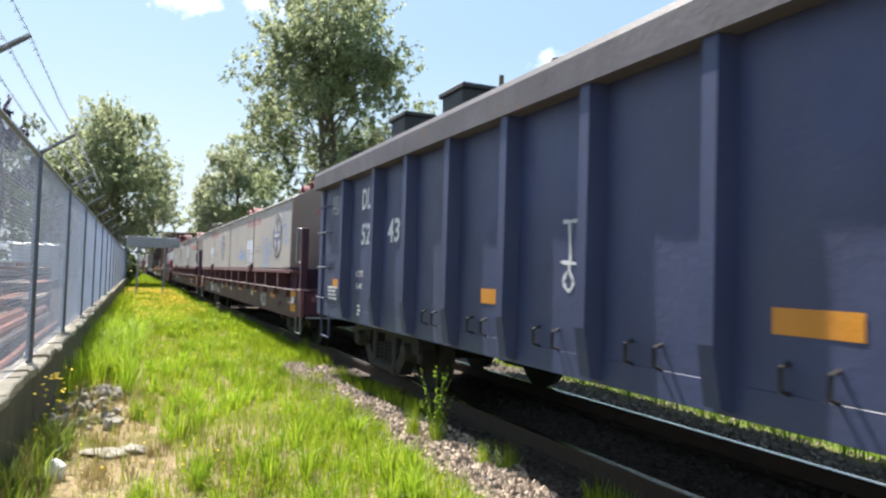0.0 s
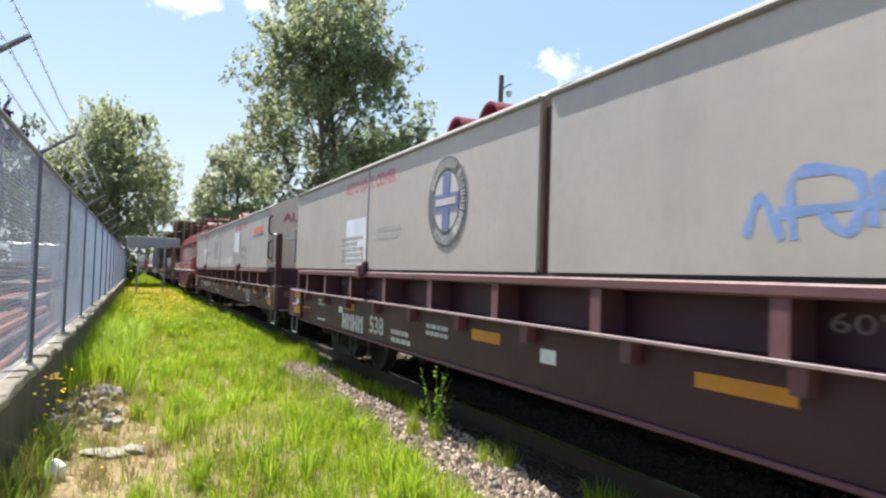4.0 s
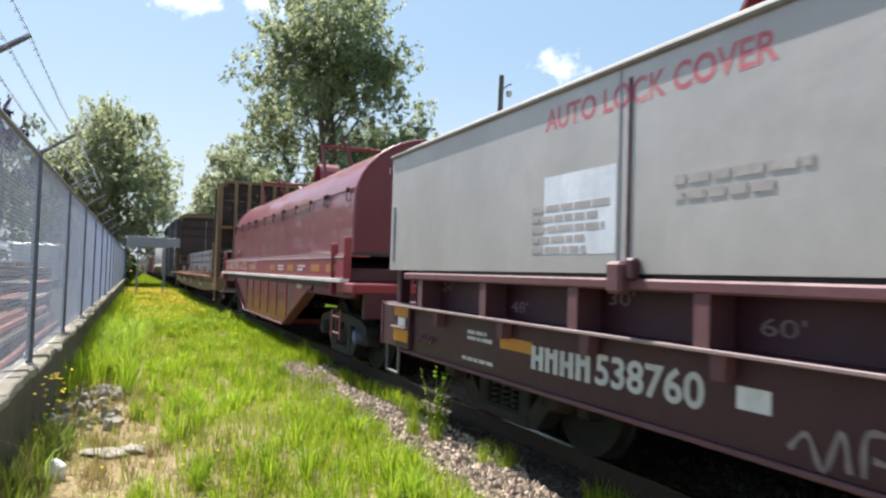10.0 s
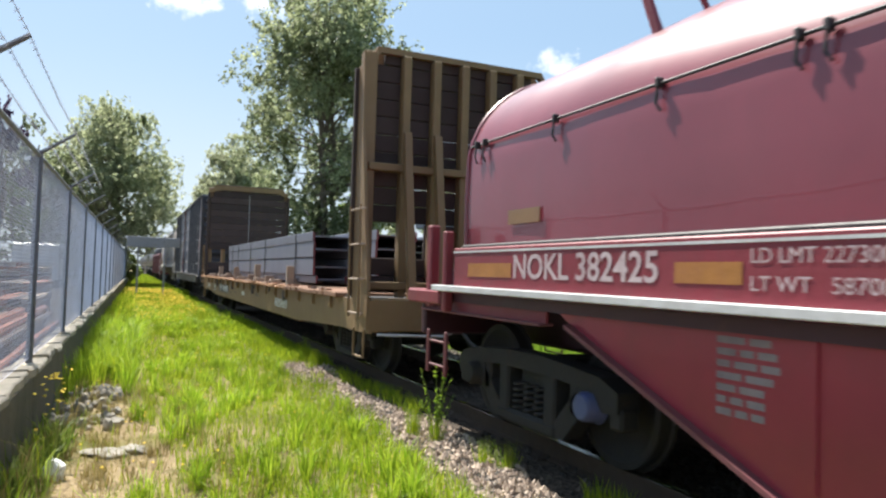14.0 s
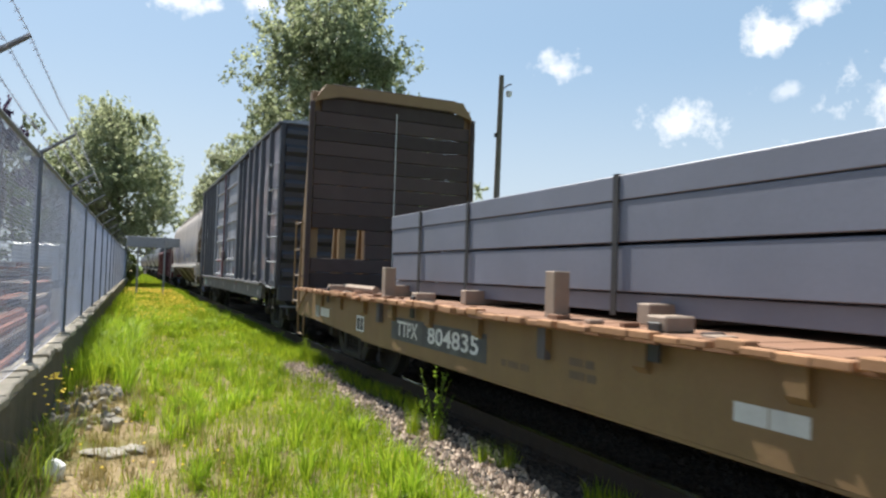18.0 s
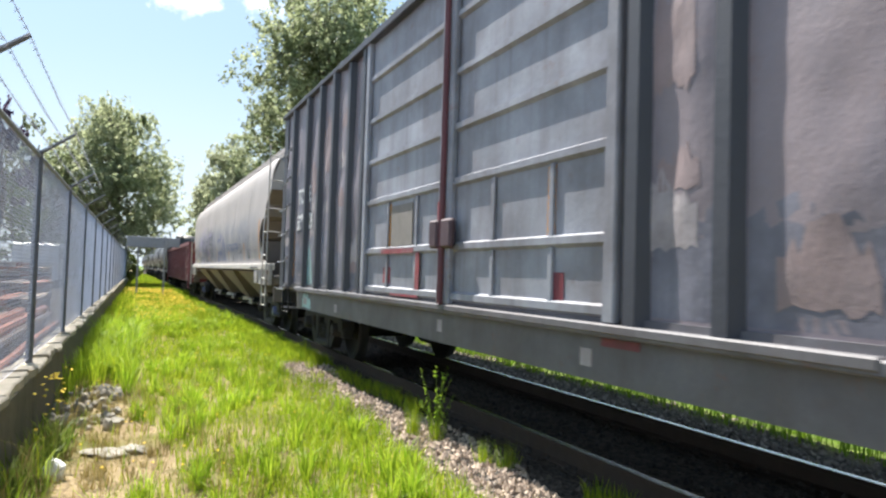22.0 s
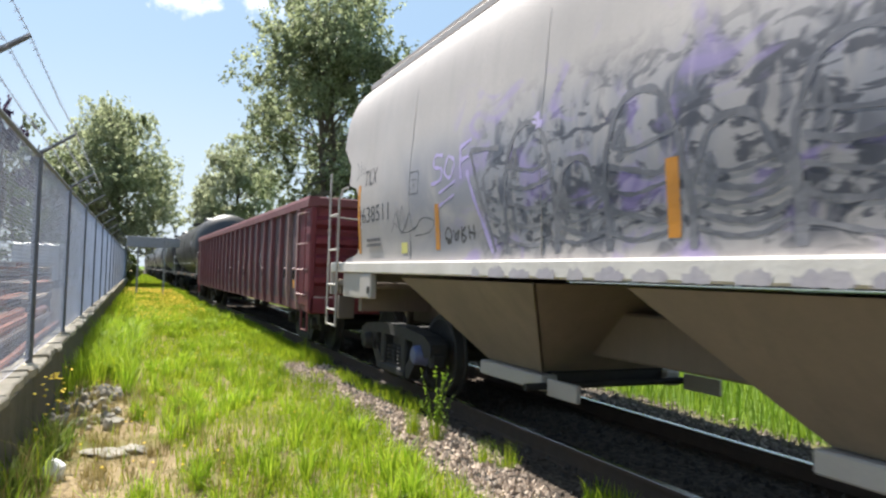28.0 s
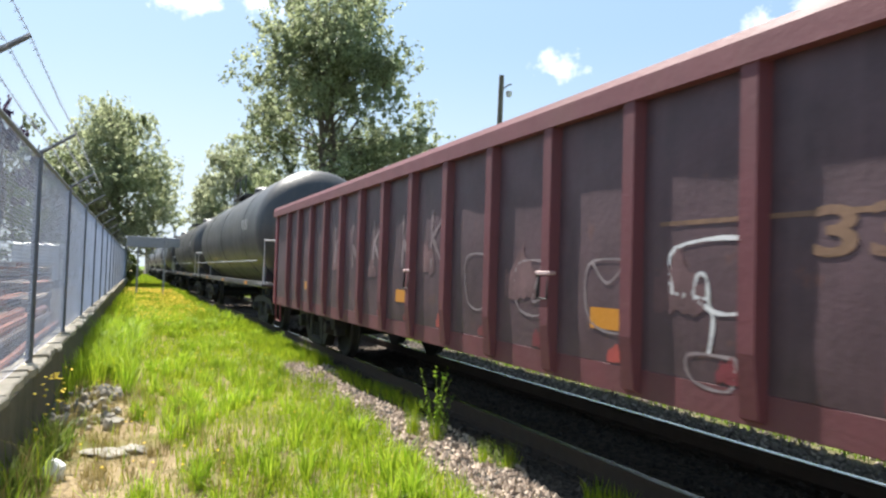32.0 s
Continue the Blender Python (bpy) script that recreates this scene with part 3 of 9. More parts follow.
def gondola(name, label, q0, q1, z0, z1, posts, paint, panel, chord, post_paint, chord_h, edge_label, amp, over, deep):
    car = new_car(name, label, "gondola car", q0)
    L = q1 - q0
    for g, nm in ((-1, "side_wall"), (1, "side_wall")):
        part(nm, Shape().box(g * 1.40, g * 1.44, 0.05, L - 0.05, z0 + 0.1, z1 - 0.02), panel, car)
        part("side_sill", Shape().box(g * 1.36, g * 1.4445, 0.03, L - 0.03, z0, z0 + 0.16, 0.003), post_paint, car)
        prof = [(g * 1.34, z1), (g * 1.34, z1 - chord_h * 0.9), (g * 1.46, z1 - chord_h), (g * over, z1 - chord_h), (g * over, z1 - 0.05), (g * (over - 0.02), z1)]
        part("top_chord", Shape().prism(prof, -0.02, L + 0.02, "y"), chord, car, edge_label)
    zt, zb = z1 - chord_h, z0 + 0.02
    seams = sorted([0.06] + list(posts) + [L - 0.06])
    out = dents(seams, z0 + 0.12, zt, amp, q0)
    for a, b in zip(seams, seams[1:]):
        for g in (-1, 1):
            dented_panel("side_panel", car, g, 1.44, a, b, z0 + 0.162, zt + 0.01, out, panel)
    v = [(-0.6 * deep, -0.055, zb + 0.02), (-0.6 * deep, 0.055, zb + 0.02), (-deep, 0.05, zb + 0.32), (-deep, 0.05, zt), (-deep, -0.05, zt), (-deep, -0.05, zb + 0.32),
         (0.0, -0.065, zb), (0.0, 0.065, zb), (0.0, 0.075, zb + 0.3), (0.0, 0.075, zt), (0.0, -0.075, zt), (0.0, -0.075, zb + 0.3)]
    f = [(0, 1, 2, 5), (5, 2, 3, 4), (1, 7, 8, 2), (2, 8, 9, 3), (0, 5, 11, 6), (5, 4, 10, 11), (0, 6, 7, 1), (4, 3, 9, 10)]
    near = mesh_of("post", Shape().add(v, f), post_paint)
    far = mesh_of("post", Shape().add([(-x, y, z) for x, y, z in v], f), post_paint)
    for y in posts:
        part("post", near, post_paint, car, at=(-1.44, y, 0))
        part("post", far, post_paint, car, at=(1.44, y, 0))
    part("floor", Shape().box(-1.4, 1.4, 0.05, L - 0.05, z0 + 0.12, z0 + 0.2), IRON, car)
    part("center_sill", Shape().box(-0.30, 0.30, 0.0, L, z0 - 0.05, z0 + 0.12, 0.02), IRON, car)
    for y, o in ((0.0, -1), (L, 1)):
        part("end_wall", Shape().box(-1.44, 1.44, y - o * 0.10, y - o * 0.05, z0 + 0.25, z1 - 0.02), paint, car)
        part("end_chord", Shape().box(-1.50, 1.50, y - o * 0.14, y + o * 0.012, z1 - chord_h * 0.95, z1 - 0.003, 0.02), chord, car)
        part("end_sill", Shape().box(-1.45, 1.45, y - o * 0.12, y + o * 0.03, z0 - 0.02, z0 + 0.24, 0.02), paint, car)
        for k in range(4):
            zz = z0 + 0.42 + k * (z1 - chord_h - z0 - 0.45) / 4
            part("end_rib", Shape().prism([(y - o * 0.05, zz), (y - o * 0.05, zz + 0.20), (y + o * 0.03, zz + 0.14), (y + o * 0.03, zz + 0.06)], -1.38, 1.38, "x"), paint, car)
        for g in (-1, 1):
            part("corner_post", Shape().box(g * 1.38, g * 1.475, y - o * 0.16, y + o * 0.03, z0, z1 - chord_h, 0.015), paint, car)
        coupler(car, y, o)
        for g in (-1, 1):
            stirrup(car, g * 1.44, y - o * 0.35, z0 + 0.04, paint)
        ex = (1.05, 0.55)
        for z in np.linspace(z0 + 0.2, z1 - 0.55, 5):
            rung(car, (-ex[0], y, z), (-ex[1], y, z), (0, o * 0.09, 0), 0.013, paint, "rung")
        for x in ex:
            part("ladder_stile", Shape().box(-x - 0.03, -x + 0.03, y + o * 0.06, y + o * 0.10, z0, z1 - 0.35, 0.008), paint, car)
    truck(car, 1.9)
    truck(car, L - 1.9)
    return car, L, out


def build_blue_gondola():
    q0, q1 = -5.8, 10.48
    posts = [y - q0 for y in [9.05, 7.77] + [7.77 - 1.035 * k for k in range(1, 13)]]
    car, L, out = gondola("gondola_car", "dark blue gondola car with worn grey chord and scrap", q0, q1, 0.72, 2.82, posts, BLUE, BLUE, CHORD_GREY, BLUE, 0.25,
                     "scuffed grey and rust top chord", 0.013, 1.592, 0.125)
    for z in (0.98, 1.42, 1.92, 2.30):
        rung(car, (-1.45, L - 0.08, z), (-1.45, L - 0.55, z), (-0.07, 0, 0), 0.011, FADED_BLUE)
    x = -1.4415
    for name, txt, size, q, z, w in (("reporting_mark", "DLRX", 0.36, 8.15, 2.26, 0.74), ("car_number", "5201", 0.36, 8.12, 1.82, 0.64), ("car_number", "43", 0.36, 7.30, 1.82, 0.36),
                                     ("weight_marking", "LD LMT", 0.11, 8.50, 1.34, 0.32), ("weight_marking", "LT WT", 0.11, 8.52, 1.18, 0.26), ("weight_marking", "73500", 0.13, 7.98, 1.12, 0.30)):
        drape(lettering(name, txt, size, WHITE, car, (x, q - q0, z), width=w, bold=0.008 if size > 0.2 else 0.0), out)
    sheet_mark("stencil_patch", car, x, 7.82 - q0, 8.14 - q0, 1.24, 1.35, out, SPRAY_TEAL)
    drape(strokes("chalk_tag", car, x, [[(9.90, 2.16), (9.84, 2.42), (9.76, 2.16)], [(9.88, 2.26), (9.78, 2.26)], [(9.72, 2.16), (9.72, 2.42), (9.62, 2.36), (9.70, 2.28), (9.60, 2.20), (9.72, 2.16)],
                                        [(9.56, 2.16), (9.50, 2.42), (9.42, 2.16)], [(9.38, 2.16), (9.38, 2.42), (9.30, 2.36), (9.36, 2.28), (9.28, 2.18), (9.38, 2.16)]], 0.02, SPRAY_WHITE, "", None, q0), out)
    for q in (9.54, 4.95, 2.09, -1.0, -4.0):
        sheet_mark("reflector", car, x, q - q0 - 0.22, q - q0 + 0.22, 1.14, 1.26, out, ORANGE, "orange reflective stripe")
    y = 3.92
    drape(strokes("white_tag", car, x, [[(y + 0.07, 1.74), (y - 0.08, 1.74)], [(y, 1.74), (y - 0.01, 1.50), (y, 1.42), (y - 0.05, 1.34), (y, 1.28), (y + 0.06, 1.34), (y + 0.02, 1.41)], [(y + 0.10, 1.47), (y - 0.10, 1.46)]], 0.03, SPRAY_WHITE, "", None, q0), out)
    for k, q in enumerate((4.15, 3.15, 2.1, 1.1, 5.2, 6.2)):
        for e in (-0.12, 0.12):
            part("tie_down", Shape().tube([(-1.44, q + e - q0, 1.02), (-1.50, q + e - q0, 1.0), (-1.50, q + e - q0, 0.90), (-1.44, q + e - q0, 0.88)], 0.012, 5), IRON, car)
    bar_lines("stencil_text", car, x - 0.02, 9.72 - q0, 1.14, 0.46, 0.03, 4, WHITE)
    bar_lines("stencil_text", car, x - 0.012, 8.5 - q0, 0.94, 0.12, 0.03, 3, WHITE)
    for q, w, h, xr in ((7.30, 0.62, 0.62, -0.30), (9.08, 0.60, 0.66, -0.40)):
        s = Shape().box(-0.80, xr, q - q0 - w / 2, q - q0 + w / 2, 2.0, 2.86 + h, 0.04)
        s.box(-0.83, xr + 0.03, q - q0 - w / 2 - 0.03, q - q0 + w / 2 + 0.03, 2.82 + h, 2.86 + h + 0.02, 0.01)
        part("load_box", s, STRAP, car, "black steel box loaded in the gondola")
    part("load_pipe", Shape().tube([(-0.75, 5.2 - q0, 2.0), (-0.75, 5.2 - q0, 3.28)], 0.06, 8), STRAP, car)
    part("load_pipe", Shape().tube([(-1.38, 9.1 - q0, 2.6), (-1.38, 9.1 - q0, 2.99)], 0.035, 8), STRAP, car)


CHALK_RED = surface("bleached_red_iron", (0.50, 0.36, 0.36), 0.6, dirt=(0.3, 0.1, 0.1), dirt_amount=0.4, grain=6)
FADED_NUMBER = surface("faded_amber_number", (0.17, 0.095, 0.055), 0.65, dirt=(0.08, 0.04, 0.04), dirt_amount=0.7, grain=6)
WORN_POST = surface("worn_pale_post", (0.235, 0.145, 0.135), 0.65, dirt=(0.10, 0.032, 0.04), dirt_amount=0.9, grain=2.2, spread=0.3)


def build_red_gondola():
    q0, q1 = 122.33, 141.35
    posts = [y - q0 for y in [123.11, 123.87] + [124.58 + 0.862 * k for k in range(19)]]
    car, L, out = gondola("gondola_car", "oxide red gondola car with faded chord and graffiti", q0, q1, 0.70, 2.56, posts, OXIDE, OXIDE_PANEL, OXIDE_EDGE, OXIDE_POST, 0.17,
                          "faded pinkish red top chord", 0.014, 1.522, 0.072)
    part("corner_panel", Shape().box(-1.475, -1.445, 0.02, 0.70, 0.80, 2.38, 0.01), OXIDE, car)
    for y in (0.12, 0.60):
        part("ladder_stile", Shape().box(-1.53, -1.51, y - 0.02, y + 0.02, 0.95, 2.36, 0.006), OXIDE, car)
    for z in (0.98, 1.38, 1.80, 2.30):
        rung(car, (-1.475, 0.10, z), (-1.475, 0.62, z), (-0.06, 0, 0), 0.011, CHALK_RED)
    b = Shape()
    b.tube([(-0.42 + 0.30 * math.cos(k * 0.314), -0.22, 1.92 + 0.30 * math.sin(k * 0.314)) for k in range(20)], 0.024, 6, True)
    for k in range(3):
        w = k * math.pi / 3
        b.tube([(-0.42 - 0.3 * math.cos(w), -0.22, 1.92 - 0.3 * math.sin(w)), (-0.42 + 0.3 * math.cos(w), -0.22, 1.92 + 0.3 * math.sin(w))], 0.016, 5)
    part("brake_wheel", b, IRON, car, smooth=True)
    part("brake_housing", Shape().box(-0.58, -0.25, -0.18, 0.0, 1.5, 1.95, 0.04), IRON, car)
    part("platform", Shape().box(-0.2, 1.2, -0.32, 0.03, 1.04, 1.08), MAROON_EDGE, car)
    for o in car.children:
        if o.name.startswith("post") and o.location.x < 0 and o.location.y < 1.7:
            o.data = o.data.copy()
            o.data.materials[0] = WORN_POST
    x = -1.4415
    r = random.Random(4)
    for k in range(19):
        y = posts[k] + 0.43
        # pinkish smears: old spray, and sunlit panel patches put into the colour
        if k % 2 == 0:
            drape(splash("sprayed_smear", car, x, y + r.uniform(-0.1, 0.1), r.uniform(1.15, 1.5), r.uniform(0.25, 0.45), r.uniform(0.2, 0.5), GHOST, 30 + k), out)
        # sunlit spot beside each post foot, painted in brighter oxide
        drape(splash("bright_oxide_scuff", car, x, posts[k] + 0.15, 0.865, 0.18, r.uniform(0.10, 0.22), OXIDE if k % 3 else BRIGHT_OXIDE, 430 + k), out)
    # thin sprayed outlines
    for q, z, w, h in ((130.02, 0.84, 0.31, 0.16), (130.83, 1.08, 0.44, 0.40), (131.75, 1.12, 0.40, 0.36), (132.62, 1.12, 0.36, 0.42)):
        a, b = q - w / 2, q + w / 2
        drape(strokes("box_tag", car, x, [[(a, z + h), (b, z + h * 0.93), (b - 0.03, z + 0.02), (a + 0.04, z), (a, z + h)]], 0.02, GHOST_WHITE, "", None, q0), out)
    drape(strokes("box_tag", car, x, [[(130.30, 1.30), (130.28, 1.54), (129.76, 1.56), (129.78, 1.26), (130.02, 1.22), (130.06, 1.38), (130.12, 1.40), (130.14, 1.28), (130.02, 1.20), (130.04, 1.0)], [(130.30, 1.30), (130.06, 1.28)]], 0.026, SPRAY_WHITE, "", None, q0), out)
    drape(strokes("box_tag", car, x, [[(131.02, 1.48), (130.86, 1.34), (130.68, 1.48)], [(131.62, 1.44), (131.72, 1.20), (131.60, 1.22)]], 0.022, GHOST_WHITE, "", None, q0), out)
    drape(strokes("chalk_tag", car, x, [[(127.16, 1.80), (127.05, 1.62), (126.98, 1.74), (126.92, 1.50)], [(127.10, 1.66), (126.84, 1.42)], [(127.2, 1.62), (127.02, 1.50), (127.1, 1.42)]], 0.03, SPRAY_WHITE, "", None, q0), out)
    # heavy worn letters of spray on the far panels
    for i, q in enumerate((133.46, 134.24, 135.22, 136.06, 136.90)):
        drape(strokes("worn_tag", car, x, [[(q + 0.12, 1.42), (q + 0.12, 1.98)], [(q + 0.12, 1.70), (q - 0.14, 1.66 + 0.24 * (-1) ** i)], [(q + 0.1, 1.72), (q - 0.14, 1.46)]], 0.06, SPRAY_DUSK, "", None, q0), out)
    for q in (123.36, 130.80, 134.3, 138.6):
        sheet_mark("reflector", car, x, q - q0 - 0.22, q - q0 + 0.22, 1.06, 1.19, out, ORANGE, "dull orange reflective stripe")
    drape(lettering("car_number", "33", 0.30, FADED_NUMBER, car, (x, 129.22 - q0, 1.58), width=0.46, bold=0.006), out)
    sheet_mark("yellow_smear", car, x, 129.0 - q0, 130.4 - q0, 1.66, 1.685, out, FADED_NUMBER)
    for q in (123.29, 124.02, 126.34, 128.94, 131.5, 134.1):
        y = q - q0
        part("tie_bracket", Shape().box(-1.515, -1.44, y - 0.09, y + 0.09, 1.38, 1.41, 0.006), CHALK_RED, car, "pale worn tie-down bracket")
        part("tie_loop", Shape().tube([(-1.50, y - 0.06, 1.39), (-1.51, y - 0.06, 1.22), (-1.51, y + 0.06, 1.22), (-1.50, y + 0.06, 1.39)], 0.012, 5), IRON, car, smooth=True)


def hood_profile(hw, z0, z1, top, n=14):
    """An arched hood: straight sides, rounded roof."""
    pts = [(-hw, z0), (-hw, z1)]
    rise = top - z1
    R = (hw * hw + rise * rise) / (2 * rise)
    a = math.asin(min(1.0, hw / R))
    for i in range(1, n):
        w = -a + 2 * a * i / n
        pts.append((R * math.sin(w), top - R + R * math.cos(w)))
    return pts + [(hw, z1), (hw, z0)]


HOOD_ROOF = surface("dusty_hood_roof", (0.26, 0.25, 0.245), 0.6, dirt=(0.09, 0.085, 0.08), dirt_amount=0.5, grain=1.5, bump=0.1)
HOOD_ROOF.node_tree.nodes["Principled BSDF"].inputs["Specular IOR Level"].default_value = 0.15


def aluminium_hood(car, y0, y1, skin, brackets, red=True):
    hw, z0, z1, top = 1.47, 1.40, 2.64, 3.10
    out = hood_profile(hw, z0, z1, top)
    part("hood", Shape().prism(out, y0, y1, "y"), skin, car, "dented aluminium hood with arched roof")
    for y, o in ((y0, -1), (y1, 1)):
        inner = hood_profile(hw - 0.02, z0 + 0.02, z1, top - 0.02)
        part("hood_end", Shape().prism(inner, y, y + o * 0.012, "y"), BEIGE_END if skin is SILVER else BEIGE_TWO, car, "beige hood end")
    upper = hood_profile(hw + 0.004, z0, z1 + 0.004, top + 0.006)[1:-1]
    under = hood_profile(hw - 0.01, z0, z1 - 0.006, top - 0.006)[1:-1]
    part("hood_roof", Shape().prism(upper + under[::-1], y0 - 0.006, y1 + 0.006, "y"), HOOD_ROOF, car, "dusty grey arched hood roof")
    eave = Shape()
    for g in (-1, 1):
        eave.tube([(g * (hw + 0.006), y0 - 0.015, z1), (g * (hw + 0.006), y1 + 0.015, z1)], 0.022, 8)
    part("eave_bead", eave, HOOD_ROOF, car, smooth=True)
    for y in ((y0 + y1) / 2,):
        part("seam", Shape().box(-hw - 0.005, -hw, y - 0.008, y + 0.008, z0, z1), GALV, car)
    r = random.Random(int(y0 * 10))
    for yb in brackets:
        n = 12
        if red:
            pts = [(yb + 0.30 * math.cos(math.pi * k / n), 3.02 + 0.34 * math.sin(math.pi * k / n)) for k in range(n + 1)]
            V = [(x, y, z) for x in (-0.42, 0.30) for y, z in pts]
            ob = part("lifting_bracket", Shape().add(V, [(k, k + 1, n + 2 + k, n + 1 + k) for k in range(n)]), CAR_RED, car, "curved red lifting plate on the hood")
            ob.modifiers.new("thickness", "SOLIDIFY").thickness = 0.03
        else:
            for dx in (-0.5, -0.1, 0.3):
                pts = [(dx + 0.1 * math.sin(k), yb + 0.42 * math.cos(math.pi * k / n), 3.02 + 0.42 * math.sin(math.pi * k / n)) for k in range(n + 1)]
                part("lifting_strap", Shape().tube(pts, 0.028, 6), STRAP, car, "looped black strap on the hood", smooth=True)


HOOD_PALE = surface("pale_badge_field", (0.56, 0.53, 0.52), 0.6, dirt=(0.3, 0.28, 0.27), dirt_amount=0.5, grain=5)
BADGE_DARK = surface("worn_dark_badge", (0.12, 0.12, 0.125), 0.6, dirt=(0.22, 0.2, 0.2), dirt_amount=0.5, grain=7)
BADGE_BLUE = surface("worn_blue_badge", (0.14, 0.16, 0.34), 0.6, dirt=(0.22, 0.22, 0.28), dirt_amount=0.5, grain=7)
REPAIR = surface("pale_blue_repair_sheet", (0.66, 0.70, 0.78), 0.45, dirt=(0.36, 0.36, 0.38), dirt_amount=0.4, grain=3)
FAINT = surface("faded_grey_lettering", (0.33, 0.30, 0.30), 0.6, dirt=(0.48, 0.44, 0.42), dirt_amount=0.7, grain=9)


def round_badge(car, x, y, z, r):
    for k, (a, m) in enumerate(((r, BADGE_DARK), (r * 0.985, HOOD_PALE), (r * 0.965, BADGE_DARK), (r * 0.62, HOOD_PALE))):
        part("badge_ring", Shape().lathe([(-0.002 - 0.002 * k, a * 0.999), (0.0, a)], (x, y, z), "x", 40), m, car, "round railway badge with blue cross" if k == 0 else "")
    # worn marks round the ring, too small to read
    marks = Shape()
    for k in range(30):
        w = math.radians(155 - 10.4 * k) if k < 22 else math.radians(-128 + 11.0 * (k - 22))
        if k in (10, 21):
            continue
        cy, cz = y - math.cos(w) * r * 0.80, z + math.sin(w) * r * 0.80
        ry, rz = -math.cos(w), math.sin(w)
        for e, h in ((-0.016, 0.055), (0.012, 0.05 if k % 3 else 0.035)):
            c = (cy + rz * e, cz - ry * e)
            q = [(c[0] + ry * h * 0.8 * a + rz * 0.006 * b, c[1] + rz * h * 0.8 * a - ry * 0.006 * b) for a, b in ((-1, -1), (1, -1), (1, 1), (-1, 1))]
            marks.prism(q, x - 0.012, x - 0.009, "x")
    tagged(part("badge_mark", marks, HOOD_PALE, car), kind="stuff")
    w = r * 0.17
    part("badge_cross", Shape().box(x - 0.014, x, y - w, y + w, z - r * 0.6, z + r * 0.6), BADGE_BLUE, car)
    part("badge_cross", Shape().box(x - 0.0135, x, y - r * 0.6, y + r * 0.6, z - w, z + w), BADGE_BLUE, car)
    part("badge_band", Shape().box(x - 0.016, x, y - r * 0.5, y + r * 0.5, z - w * 0.42, z + w * 0.42), HOOD_PALE, car)


# Pale edge colour that paints grazing sun on the ledges.
LIT_EDGE = surface("sunlit_edge", (0.28, 0.21, 0.215), 0.7, dirt=(0.2, 0.1, 0.11), dirt_amount=0.5, grain=4)


